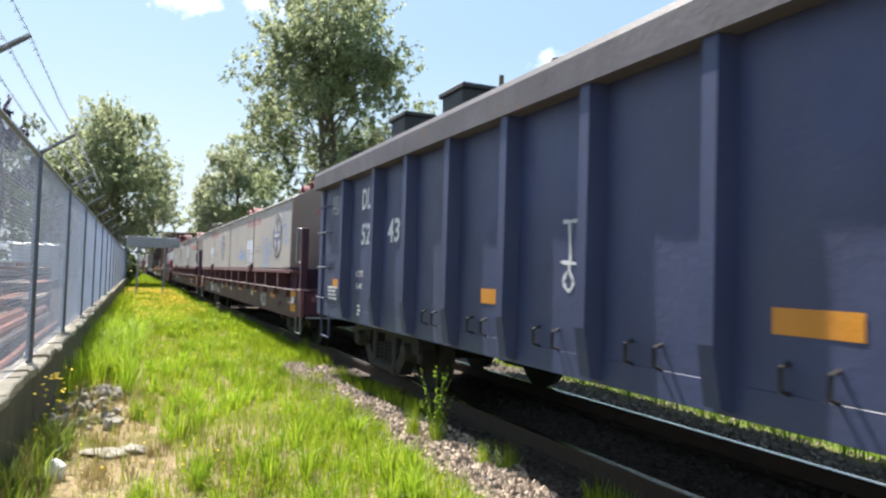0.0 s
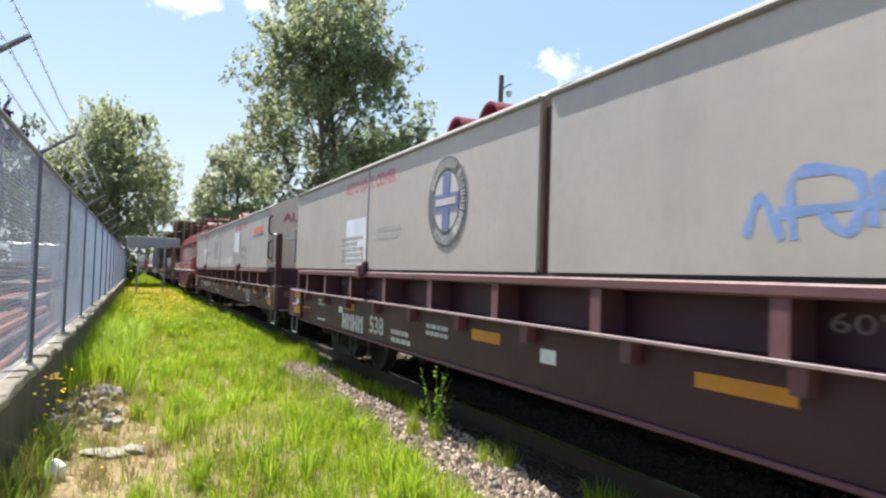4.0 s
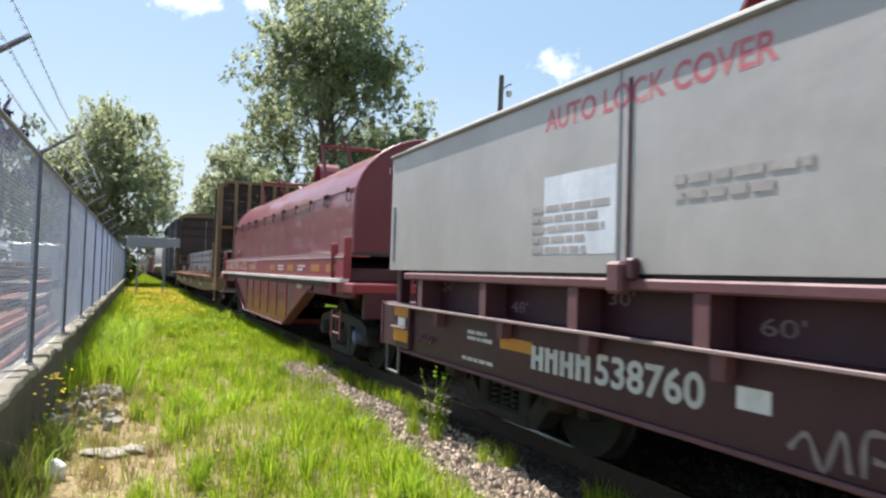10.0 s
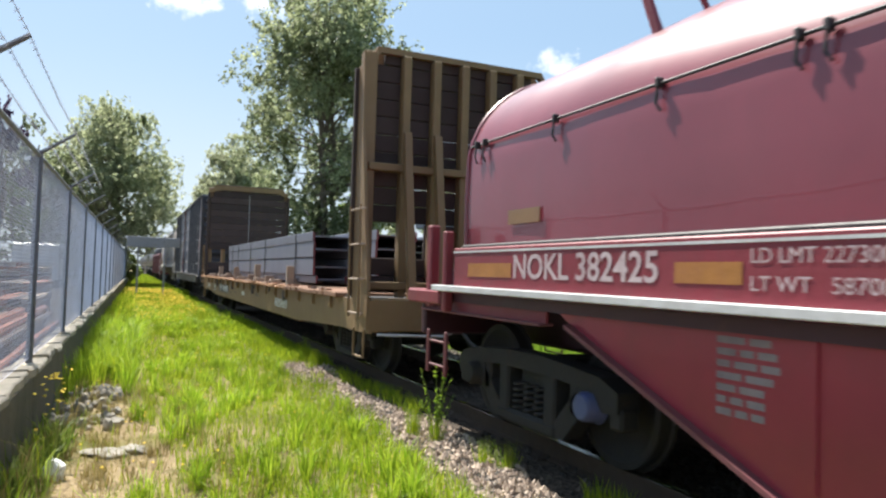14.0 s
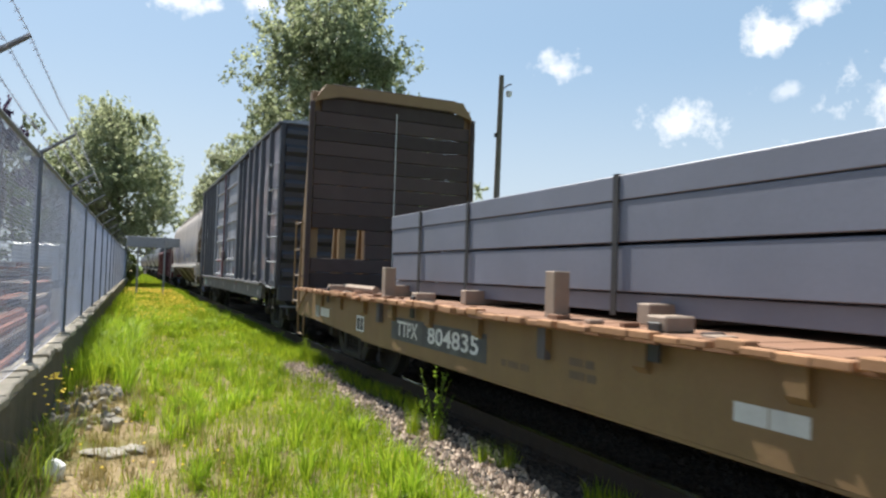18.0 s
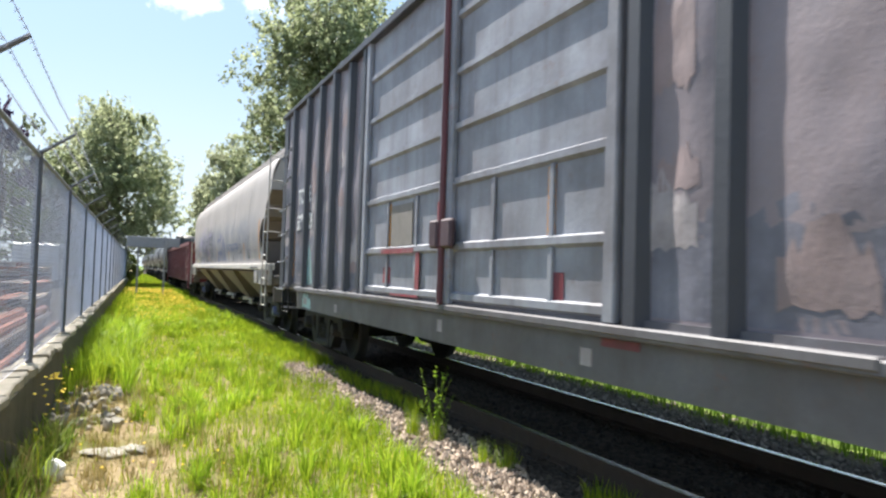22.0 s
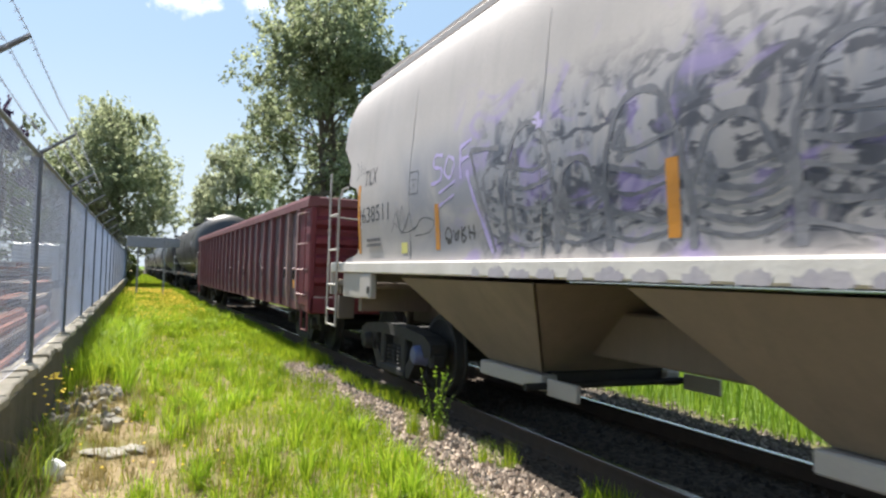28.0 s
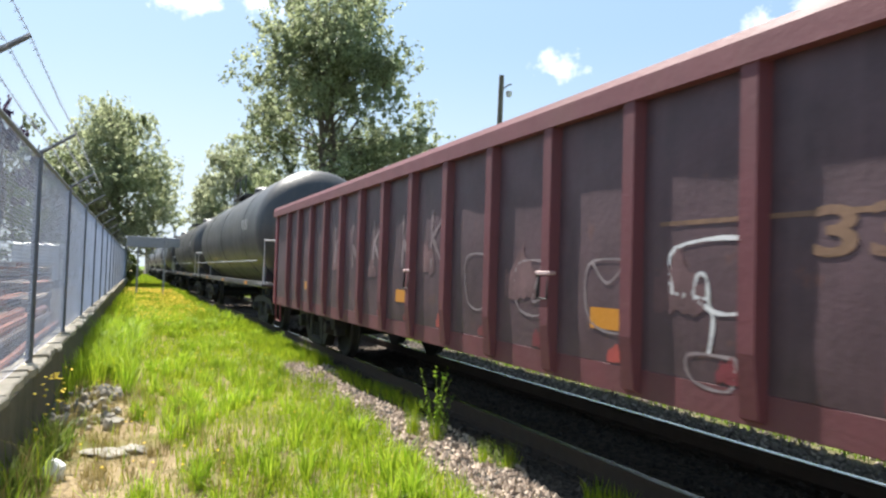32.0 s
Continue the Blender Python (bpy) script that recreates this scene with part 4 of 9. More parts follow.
def coil_frame(car, L, stakes, gussets, brake):
    """The maroon underframe of a coil car: stepped sides with stakes and a thin ledge, its sunlit edge painted pale."""
    for g in (-1, 1):
        part("lower_side", Shape().box(g * 1.34, g * 1.40, 0.55, L - 0.55, 0.56, 1.02, 0.008), MAROON, car)
        part("bottom_flange", Shape().box(g * 1.28, g * 1.43, 0.5, L - 0.5, 0.535, 0.562, 0.006), MAROON_EDGE, car)
        part("upper_side", Shape().box(g * 1.22, g * 1.27, 0.55, L - 0.55, 1.02, 1.33), MAROON, car)
        part("ledge", Shape().box(g * 1.22, g * 1.495, 0.3, L - 0.3, 1.018, 1.030, 0.003), MAROON, car)
        part("ledge_lip", Shape().box(g * 1.486, g * 1.505, 0.3, L - 0.3, 1.014, 1.036, 0.004), LIT_EDGE, car, "ledge lip in a pale sunlit colour")
        part("top_rail", Shape().box(g * 1.20, g * 1.50, 0.75, L - 0.75, 1.305, 1.372, 0.012), MAROON_EDGE, car)
        # solid black strip that paints the shaded gap below the hoods
        part("hood_seat", Shape().box(g * 1.36, g * 1.44, 0.85, L - 0.85, 1.372, 1.402), STRAP, car, "black strip for the shade under the hoods")
        stake = mesh_of("stake", Shape().box(g * 1.27, g * 1.485, -0.008, 0.008, 1.03, 1.305).box(g * 1.478, g * 1.49, -0.055, 0.055, 1.03, 1.305, 0.003), MAROON_EDGE)
        gm = mesh_of("gusset", Shape().prism([(-0.055, 1.016), (0.055, 1.016), (0.04, 0.885), (-0.04, 0.885)], g * 1.40, g * 1.48, "x"), MAROON_EDGE)
        for y in stakes:
            part("stake", stake, MAROON_EDGE, car, at=(0, y, 0))
        for y in gussets:
            part("gusset", gm, MAROON_EDGE, car, at=(0, y, 0))
    part("center_sill", Shape().box(-0.45, 0.45, 0, L, 0.62, 1.0, 0.03), MAROON, car)
    part("trough_floor", Shape().box(-1.22, 1.22, 0.6, L - 0.6, 0.98, 1.06), MAROON, car)
    for y, o in ((0.0, -1), (L, 1)):
        part("end_platform", Shape().box(-1.42, 1.42, y, y - o * 0.95, 1.0, 1.045, 0.01), MAROON, car, "maroon checkered end platform")
        part("end_sill", Shape().box(-1.40, 1.40, y, y - o * 0.10, 0.60, 1.0, 0.02), MAROON, car)
        part("bulkhead_wall", Shape().box(-1.36, 1.36, y - o * 0.82, y - o * 0.90, 1.04, 1.40, 0.012), MAROON, car)
        part("end_stencil", Shape().box(-1.28, -1.08, y + o * 0.001, y + o * 0.004, 0.84, 0.94), MAROON_EDGE, car)
        for g in (-1, 1):
            part("corner_plate", Shape().box(g * 1.395, g * 1.45, y, y - o * 0.82, 0.58, 1.03, 0.008), MAROON, car)
            part("corner_edge", Shape().box(g * 1.40, g * 1.462, y + o * 0.004, y - o * 0.03, 0.575, 1.05, 0.005), MAROON_EDGE, car)
            part("corner_ledge", Shape().box(g * 1.45, g * 1.49, y - o * 0.38, y - o * 0.80, 0.79, 0.805), LIT_EDGE, car, "step ledge on the corner in a pale sunlit colour")
            for a, b, c, d in ((0.40, 0.80, 0.91, 1.01), (0.40, 0.80, 0.65, 0.775)):
                part("reflector", Shape().box(g * 1.450, g * 1.456, y - o * a, y - o * b, c, d), ORANGE, car, "orange reflective plate")
            part("stencil_plate", Shape().box(g * 1.450, g * 1.457, y - o * 0.52, y - o * 0.72, 0.81, 0.90), WHITE, car)
        part("corner_post", Shape().box(-1.40, -1.28, y - o * 0.30, y - o * 0.42, 0.66, 2.10, 0.012), MAROON, car, "tall maroon corner post")
        part("grab_bar", Shape().tube([(-1.40, y - o * 0.36, 2.08), (-1.47, y - o * 0.36, 2.08), (-1.47, y - o * 0.36, 1.50), (-1.40, y - o * 0.36, 1.50)], 0.016, 6), GALV, car, smooth=True)
        if o < 0 and brake:
            # hand brake on a stand with bent sheet sides
            part("brake_stand", Shape().prism([(-0.52, 1.04), (-0.10, 1.04), (-0.06, 1.55), (0.10, 1.75), (0.10, 2.05), (-0.72, 2.05), (-0.74, 1.70), (-0.60, 1.55)], 0.34, 0.56, "y"), MAROON, car, "maroon hand brake stand")
            part("stand_leg", Shape().box(-0.58, -0.50, 0.24, 0.34, 1.04, 1.72, 0.01), MAROON, car)
            part("stand_leg", Shape().tube([(-0.62, 0.30, 1.72), (-0.30, 0.16, 1.05)], 0.045, 6), MAROON, car)
            part("brake_gearbox", Shape().lathe([(0.20, 0.05), (0.20, 0.17), (0.26, 0.21), (0.34, 0.21)], (-0.27, 0, 1.90), "y", 18), MAROON, car, smooth=True)
            bw = Shape()
            bw.tube([(-0.24 + 0.24 * math.cos(k * 0.314), 0.16, 2.00 + 0.24 * math.sin(k * 0.314)) for k in range(20)], 0.020, 6, True)
            for k in range(3):
                w = k * math.pi / 3
                bw.tube([(-0.24 - 0.24 * math.cos(w), 0.16, 2.0 - 0.24 * math.sin(w)), (-0.24 + 0.24 * math.cos(w), 0.16, 2.0 + 0.24 * math.sin(w))], 0.014, 5)
            part("brake_wheel", bw, IRON, car, "dark spoked hand brake wheel", smooth=True)
            part("brake_tag", Shape().box(-0.55, -0.38, 0.325, 0.335, 1.96, 2.04, 0.004), WHITE, car)
            part("handrail", Shape().tube([(-0.92, 0.3, 1.90), (-0.92, 0.3, 2.24), (-0.86, 0.3, 2.28), (0.2, 0.3, 2.30), (0.26, 0.3, 2.20)], 0.016, 6), GALV, car, smooth=True)
        else:
            part("rail_post", Shape().box(0.14, 0.26, y - o * 0.30, y - o * 0.40, 1.04, 2.52, 0.012), MAROON, car, "tall maroon rail post")
            part("handrail", Shape().tube([(-1.30, y - o * 0.36, 1.99), (0.16, y - o * 0.36, 2.0)], 0.018, 6), GALV, car, smooth=True)
            part("handrail", Shape().tube([(0.2, y - o * 0.36, 2.02), (1.30, y - o * 0.36, 2.0)], 0.018, 6), GALV, car, smooth=True)
            part("handrail", Shape().tube([(0.14, y - o * 0.34, 2.32), (1.30, y - o * 0.34, 2.33)], 0.022, 6), GALV, car, smooth=True)
            part("grab_bar", Shape().tube([(0.14, y - o * 0.36, 2.48), (0.03, y - o * 0.36, 2.48), (0.03, y - o * 0.36, 1.60), (0.14, y - o * 0.36, 1.60)], 0.014, 6), GALV, car, smooth=True)
            part("corner_post", Shape().box(1.28, 1.40, y - o * 0.30, y - o * 0.42, 1.04, 2.10, 0.012), MAROON, car)
        coupler(car, y, o)
        part("uncoupling_bar", Shape().tube([(-1.38, y + o * 0.08, 0.58), (-0.6, y + o * 0.14, 0.58), (-0.1, y + o * 0.2, 0.84)], 0.014, 6), GALV, car)
        stirrup(car, -1.42, y - o * 0.30, 0.60, POST_GREY, 0.36, 0.30)
        stirrup(car, 1.42, y - o * 0.30, 0.60, POST_GREY, 0.36, 0.30)
    truck(car, 2.15)
    truck(car, L - 2.15)


FADED_TAG = surface("faded_blue_spray", (0.31, 0.38, 0.51), 0.7, dirt=(0.45, 0.42, 0.41), dirt_amount=0.7, grain=7)


def card_board(car, x, y0, y1, z0, z1):
    """A dark card board with two windows in a white frame."""
    patch("card_board", car, x, y0, y1, z0, z1, DARK_LETTER, "dark card board in a white frame")
    fr = Shape()
    m = (y0 + y1) / 2
    for a, b, c, d in ((y0 - 0.02, y1 + 0.02, z1 - 0.005, z1 + 0.02), (y0 - 0.02, y1 + 0.02, z0 - 0.02, z0), (y0 - 0.02, y0, z0, z1), (y1, y1 + 0.02, z0, z1), (m - 0.008, m + 0.008, z0, z1)):
        fr.box(x - 0.008, x - 0.002, a, b, c, d)
    part("card_frame", fr, WHITE, car, "white frame of the card board")
    for a, b in ((y0, m), (m, y1)):
        patch("card", car, x - 0.003, a + 0.05, b - 0.05, z1 - 0.10, z1 - 0.05, FAINT)


def tie_hooks(car, x, y, z, n=4, gap=0.095):
    for k in range(n):
        part("rope_hook", Shape().tube([(x + 0.003, y + gap * k + 0.02, z + 0.05), (x - 0.05, y + gap * k, z - 0.01), (x - 0.065, y + gap * k - 0.03, z + 0.01)], 0.013, 5), MAROON_EDGE, car)


def owner_blocks(car, x, y, z, w, h, material):
    """Four heavy plain blocks, the owner's mark."""
    for k in range(4):
        a = y - k * w * 1.12
        s = Shape()
        for e in (0.0, 0.62):
            s.box(x - 0.004, x, a - w * (e + 0.34), a - w * e, z, z + h)
        s.box(x - 0.0035, x, a - w * 0.64, a - w * 0.32, z + h * (0.38 + 0.2 * (k % 2)), z + h * (0.62 + 0.2 * (k % 2)))
        part("mark_block", s, material, car)


def side_marks(car, q0, orange, plates, bars, pairs):
    x = -1.403
    for a, b, c, d in orange:
        patch("reflector", car, x, a - q0, b - q0, c, d, ORANGE, "orange reflective stripe")
    for a, b, c, d in plates:
        patch("stencil_plate", car, x, a - q0, b - q0, c, d, WHITE, "white stencil plate")
    for q, z, w, h, n in bars:
        bar_lines("stencil_text", car, x - 0.001, q - q0, z, w, h, n, STRIPE)
    for q, txt, z in pairs:
        lettering("lading_mark", txt, 0.125, GHOST_WHITE, car, (-1.274, q - q0, z), width=0.085 * len(txt))


def build_coil_one():
    q0, q1 = 11.70, 29.02
    car = new_car("coil_car", "maroon coil steel car with two long aluminium arched hoods", "coil car", q0)
    L = q1 - q0
    coil_frame(car, L, [q - q0 for q in (13.57, 14.87, 16.13, 17.36, 18.71, 20.05, 21.35, 22.65, 23.95, 25.25, 26.52, 27.62)], [12.90 - q0 + 1.145 * k for k in range(14)], True)
    aluminium_hood(car, 12.60 - q0, 20.62 - q0, SILVER, (15.55 - q0, 16.5 - q0))
    aluminium_hood(car, 20.78 - q0, 28.55 - q0, SILVER, (23.6 - q0, 24.5 - q0))
    part("hood_divider", Shape().prism(hood_profile(1.42, 1.40, 2.58, 3.04), 20.62 - q0, 20.78 - q0, "y"), MAROON, car, "dark red strip between the hoods")
    x = -1.4706
    for q in (16.66, 24.70):
        part("hood_seam", Shape().box(x - 0.004, x + 0.002, q - q0 - 0.018, q - q0 + 0.018, 1.40, 2.62), FAINT if q > 20 else MAROON, car)
        part("hood_clip", Shape().box(-1.56, -1.46, q - q0 - 0.02, q - q0 + 0.13, 1.29, 1.46, 0.02), MAROON_EDGE, car, "rusty hood clip")
        part("hood_clip", Shape().box(-1.53, -1.47, q - q0 - 0.10, q - q0 - 0.02, 1.34, 1.50, 0.015), MAROON, car, "rusty hood clip")
    strokes("rust_run", car, x - 0.003, [[(24.92, 1.68), (24.84, 1.58), (24.80, 1.46)]], 0.05, ORANGE, "", None, q0)
    part("eave_plate", Shape().box(-1.50, -1.30, 12.58 - q0, 13.05 - q0, 1.37, 1.42, 0.006), MAROON, car)
    round_badge(car, x, 13.83 - q0, 2.03, 0.455)
    round_badge(car, x, 22.35 - q0, 2.03, 0.44)
    lettering("hood_lettering", "AUTO LOCK COVER", 0.24, RED_LETTER, car, (0.12, 12.60 - q0 - 0.016, 2.46), "end", width=2.3, bold=0.008)
    lettering("hood_lettering", "AUTO LOCK COVER", 0.21, RED_LETTER, car, (x, 16.70 - q0, 2.42), width=1.92, bold=0.006)
    lettering("hood_lettering", "AUTO LOCK COVER", 0.21, RED_LETTER, car, (x, 24.70 - q0, 2.44), width=1.94, bold=0.006)
    strokes("blue_tag", car, x - 0.0006, [[(13.42, 2.50), (13.38, 2.24), (13.34, 2.46), (13.24, 2.46), (13.22, 2.26)], [(13.16, 2.48), (12.98, 2.50), (13.06, 2.30), (12.90, 2.34)],
                                          [(12.95, 2.52), (12.70, 2.50)], [(12.86, 2.48), (12.90, 2.24), (12.72, 2.30), (12.70, 2.18), (12.86, 2.14)]], 0.042, FADED_TAG, "", None, q0)
    strokes("blue_tag", car, x - 0.0006, [[(13.44, 2.16), (13.10, 2.20), (13.0, 2.12)], [(13.36, 2.14), (13.42, 1.90), (13.30, 1.88), (13.20, 1.96), (13.16, 2.16)],
                                          [(13.02, 2.14), (13.06, 1.90), (12.90, 1.88), (12.84, 2.10)], [(12.90, 2.10), (12.84, 1.92), (12.68, 1.90)]], 0.045, SPRAY_BLUE, "", None, q0)
    strokes("blue_tag", car, x - 0.0006, [[(15.42, 1.90), (15.34, 1.60), (15.12, 1.50), (15.06, 1.78), (15.22, 1.92), (15.30, 1.70)], [(15.04, 1.92), (14.98, 1.56), (14.84, 1.52), (14.86, 1.90)],
                                          [(15.20, 1.98), (14.90, 1.98), (14.94, 1.70), (14.80, 1.76)], [(14.74, 1.88), (14.72, 1.56)], [(14.66, 1.90), (14.48, 1.88), (14.40, 1.74), (14.62, 1.66), (14.66, 1.46)]], 0.05, SPRAY_BLUE, "", None, q0)
    strokes("blue_tag", car, x - 0.0006, [[(15.48, 1.96), (15.44, 1.92)], [(15.52, 1.56), (15.46, 1.50)], [(15.50, 1.44), (14.6, 1.46)]], 0.06, FADED_TAG, "", None, q0)
    strokes("blue_tag", car, x - 0.0006, [[(18.92, 1.58), (18.84, 1.76), (18.72, 1.56)], [(18.66, 1.56), (18.66, 1.84), (18.36, 1.80), (18.40, 1.58), (18.56, 1.70)], [(18.30, 1.60), (18.26, 1.80), (18.10, 1.60), (18.04, 1.82)],
                                          [(18.74, 1.68), (17.90, 1.70)], [(18.02, 1.60), (17.92, 1.76)]], 0.06, SPRAY_BLUE, "", None, q0)
    for q in (17.20, 25.14):
        patch("repair_panel", car, x, q - q0 - 0.44, q - q0 + 0.44, 1.46, 2.04, REPAIR, "pale aluminium repair patch")
        bar_lines("instruction_text", car, x - 0.002, q + 0.13 - q0, 1.80, 0.98, 0.042, 5, FAINT)
    for q in (15.9, 23.9):
        bar_lines("instruction_text", car, x - 0.0006, q - q0, 1.86, 0.8, 0.05, 2, FAINT)
    card_board(car, -1.402, 15.22 - q0, 15.62 - q0, 0.63, 0.91)
    tie_hooks(car, -1.40, 13.54 - q0, 0.71)
    tie_hooks(car, -1.40, 27.72 - q0, 0.71)
    side_marks(car, q0, ((14.25, 14.70, 0.81, 0.90), (16.43, 16.87, 0.84, 0.935), (18.68, 19.30, 0.82, 0.90), (25.34, 25.76, 0.86, 0.95), (21.4, 21.9, 0.82, 0.91), (27.7, 28.4, 0.70, 0.78)),
               ((16.94, 17.14, 0.76, 0.865), (25.86, 26.05, 0.80, 0.885), (20.6, 20.8, 0.76, 0.86)), ((26.93, 0.92, 0.5, 0.03, 2), (26.9, 0.64, 0.6, 0.03, 1), (15.74, 0.80, 0.16, 0.03, 3), (22.6, 0.86, 0.6, 0.04, 2), (23.6, 0.72, 0.6, 0.05, 2)),
               ((25.58, "30'", 1.11), (25.10, "60'", 1.11), (26.6, "24'", 1.22), (26.25, "48'", 1.20), (28.1, "24'", 1.14), (16.3, "24'", 1.24), (15.95, "48'", 1.24), (17.1, "30'", 1.12), (14.75, "24'", 1.18), (13.25, "48'", 1.2), (18.5, "60'", 1.2)))
    owner_blocks(car, -1.403, 25.84 - q0, 0.60, 0.21, 0.21, STRIPE)
    lettering("car_number", "538", 0.28, STRIPE, car, (-1.403, 24.42 - q0, 0.73), width=0.50, bold=0.006)


def build_coil_two():
    q0, q1 = 29.92, 47.30
    car = new_car("coil_car", "maroon coil steel car with dented dull aluminium hoods", "coil car", q0)
    L = q1 - q0
    coil_frame(car, L, [q - q0 for q in (31.75, 32.96, 34.16, 35.32, 36.79, 38.09, 39.70, 40.99, 42.40, 43.52, 44.78, 46.11)], [q - q0 for q in (31.15, 32.2, 33.2, 34.24, 35.42, 36.70, 37.7, 38.8, 39.92, 41.11, 42.30, 43.40, 44.50, 45.75)], False)
    aluminium_hood(car, 30.80 - q0, 38.90 - q0, SILVER_TWO, (34.0 - q0, 34.9 - q0), False)
    aluminium_hood(car, 39.14 - q0, 47.05 - q0, SILVER_TWO, (42.0 - q0, 42.95 - q0))
    part("hood_divider", Shape().prism(hood_profile(1.40, 1.40, 2.58, 3.02), 38.90 - q0, 39.14 - q0, "y"), surface("rusty_divider", (0.24, 0.14, 0.08), 0.8, dirt=(0.1, 0.05, 0.04), dirt_amount=0.6, grain=3, rust=0.7), car, "rusty panel between the hoods")
    x = -1.4706
    for q in (34.70, 43.0):
        part("hood_seam", Shape().box(x - 0.008, x + 0.002, q - q0 - 0.012, q - q0 + 0.012, 1.40, 2.55), FAINT if q < 40 else MAROON, car)
        part("hood_clip", Shape().box(-1.56, -1.46, q - q0 - 0.04, q - q0 + 0.10, 1.28, 1.47, 0.02), MAROON_EDGE, car, "rusty hood clip")
        part("hood_clip", Shape().box(-1.53, -1.47, q - q0 - 0.12, q - q0 - 0.04, 1.36, 1.49, 0.015), MAROON, car, "rusty hood clip")
    for z in (1.85, 2.36):
        part("end_hook", Shape().tube([(-1.40, 30.79 - q0, z + 0.12), (-1.47, 30.72 - q0, z + 0.06), (-1.47, 30.72 - q0, z - 0.22), (-1.40, 30.79 - q0, z - 0.26)], 0.02, 6), IRON, car, smooth=True)
    lettering("hood_lettering", "AUTO LOCK COVER", 0.25, RED_LETTER, car, (0.02, 30.80 - q0 - 0.016, 2.46), "end", width=2.40, bold=0.010)
    bar_lines("instruction_text", car, 30.80 - q0 - 0.014, -0.22, 2.24, 0.75, 0.045, 2, FAINT, "end")
    lettering("hood_lettering", "AUTO LOCK COVER", 0.22, RED_LETTER, car, (x, 34.70 - q0, 2.43), width=1.95, bold=0.008)
    lettering("hood_lettering", "AUTO LOCK COVER", 0.21, RED_LETTER, car, (x, 42.95 - q0, 2.45), width=1.95, bold=0.005)
    mark = Shape()
    for k in range(4):
        y = 32.66 - q0 - k * 0.335
        mark.prism([(y, 2.17), (y - 0.26, 2.17), (y - 0.32, 2.30), (y - 0.06, 2.30)], x - 0.004, x, "x")
    part("mark_block", mark, surface("orange_red_mark", (0.68, 0.14, 0.07), 0.5, dirt=(0.5, 0.4, 0.38), dirt_amount=0.4, grain=5), car)
    part("mark_underline", Shape().box(x - 0.004, x, 31.30 - q0, 32.75 - q0, 2.115, 2.135), DARK_LETTER, car)
    round_badge(car, x, 40.08 - q0, 2.07, 0.445)
    strokes("black_tag", car, x - 0.0006, [[(34.32, 1.84), (34.42, 1.88), (34.52, 1.74), (34.36, 1.66), (34.36, 1.50), (34.52, 1.46)], [(34.26, 1.70), (34.22, 1.47)], [(34.30, 1.86), (34.24, 1.82)],
                                           [(34.10, 1.70), (34.06, 1.47)], [(34.08, 1.64), (33.98, 1.70), (33.90, 1.66)], [(33.66, 1.80), (33.72, 1.86), (33.82, 1.70), (33.80, 1.50), (33.66, 1.47), (33.62, 1.62), (33.74, 1.62)],
                                           [(34.44, 1.90), (34.40, 1.72)], [(33.62, 1.84), (33.54, 1.86)]], 0.034, SPRAY_BLACK, "", None, q0)
    strokes("white_tag", car, x - 0.0006, [[(37.66, 1.48), (37.62, 1.62), (37.44, 1.60), (37.46, 1.50)], [(37.30, 1.48), (37.26, 1.64), (37.10, 1.62), (37.12, 1.48)], [(36.84, 1.50), (36.80, 1.70), (36.66, 1.50), (36.52, 1.70), (36.50, 1.50)],
                                           [(36.40, 1.54), (36.12, 1.56)], [(37.0, 1.56), (36.2, 1.66)]], 0.05, WHITE, "", None, q0)
    patch("repair_panel", car, x, 34.88 - q0, 35.80 - q0, 1.78, 2.33, REPAIR, "pale aluminium repair patch")
    patch("repair_panel", car, x, 43.12 - q0, 43.92 - q0, 1.52, 2.06, REPAIR, "pale aluminium repair patch")
    bar_lines("instruction_text", car, x - 0.002, 35.48 - q0, 1.79, 0.98, 0.042, 5, FAINT)
    bar_lines("instruction_text", car, x - 0.002, 43.62 - q0, 1.84, 0.90, 0.042, 5, FAINT)
    bar_lines("instruction_text", car, x - 0.0025, 34.02 - q0, 1.92, 0.75, 0.05, 2, FAINT)
    bar_lines("instruction_text", car, x - 0.003, 42.2 - q0, 1.90, 0.85, 0.05, 2, FAINT)
    strokes("rust_run", car, x - 0.003, [[(34.90, 1.62), (34.84, 1.56), (34.80, 1.47)]], 0.03, ORANGE, "", None, q0)
    card_board(car, -1.402, 33.32 - q0, 33.70 - q0, 0.62, 0.91)
    tie_hooks(car, -1.40, 31.82 - q0, 0.73)
    tie_hooks(car, -1.40, 45.92 - q0, 0.71)
    side_marks(car, q0, ((34.0, 34.42, 0.79, 0.88), (37.24, 37.75, 0.79, 0.86), (40.84, 41.25, 0.78, 0.86), (44.14, 44.62, 0.80, 0.89), (32.4, 32.85, 0.80, 0.90)),
               ((35.01, 35.23, 0.81, 0.91), (42.05, 42.25, 0.76, 0.87)), ((44.98, 0.88, 0.45, 0.03, 2), (45.0, 0.65, 0.6, 0.03, 1), (40.12, 0.80, 0.32, 0.06, 2), (40.1, 0.66, 0.28, 0.055, 1), (39.6, 0.66, 0.42, 0.03, 2), (33.82, 0.84, 0.18, 0.03, 3), (36.3, 0.62, 0.4, 0.02, 1)),
               ((34.36, "30'", 1.12), (33.94, "60'", 1.12), (45.92, "24'", 1.24), (44.55, "48'", 1.12), (43.66, "60'", 1.24), (43.30, "30'", 1.24), (39.94, "24'", 1.13), (41.1, "48'", 1.22), (40.7, "24'", 1.22), (35.15, "24'", 1.24), (42.1, "60'", 1.15)))
    owner_blocks(car, -1.403, 44.14 - q0, 0.70, 0.165, 0.17, STRIPE)
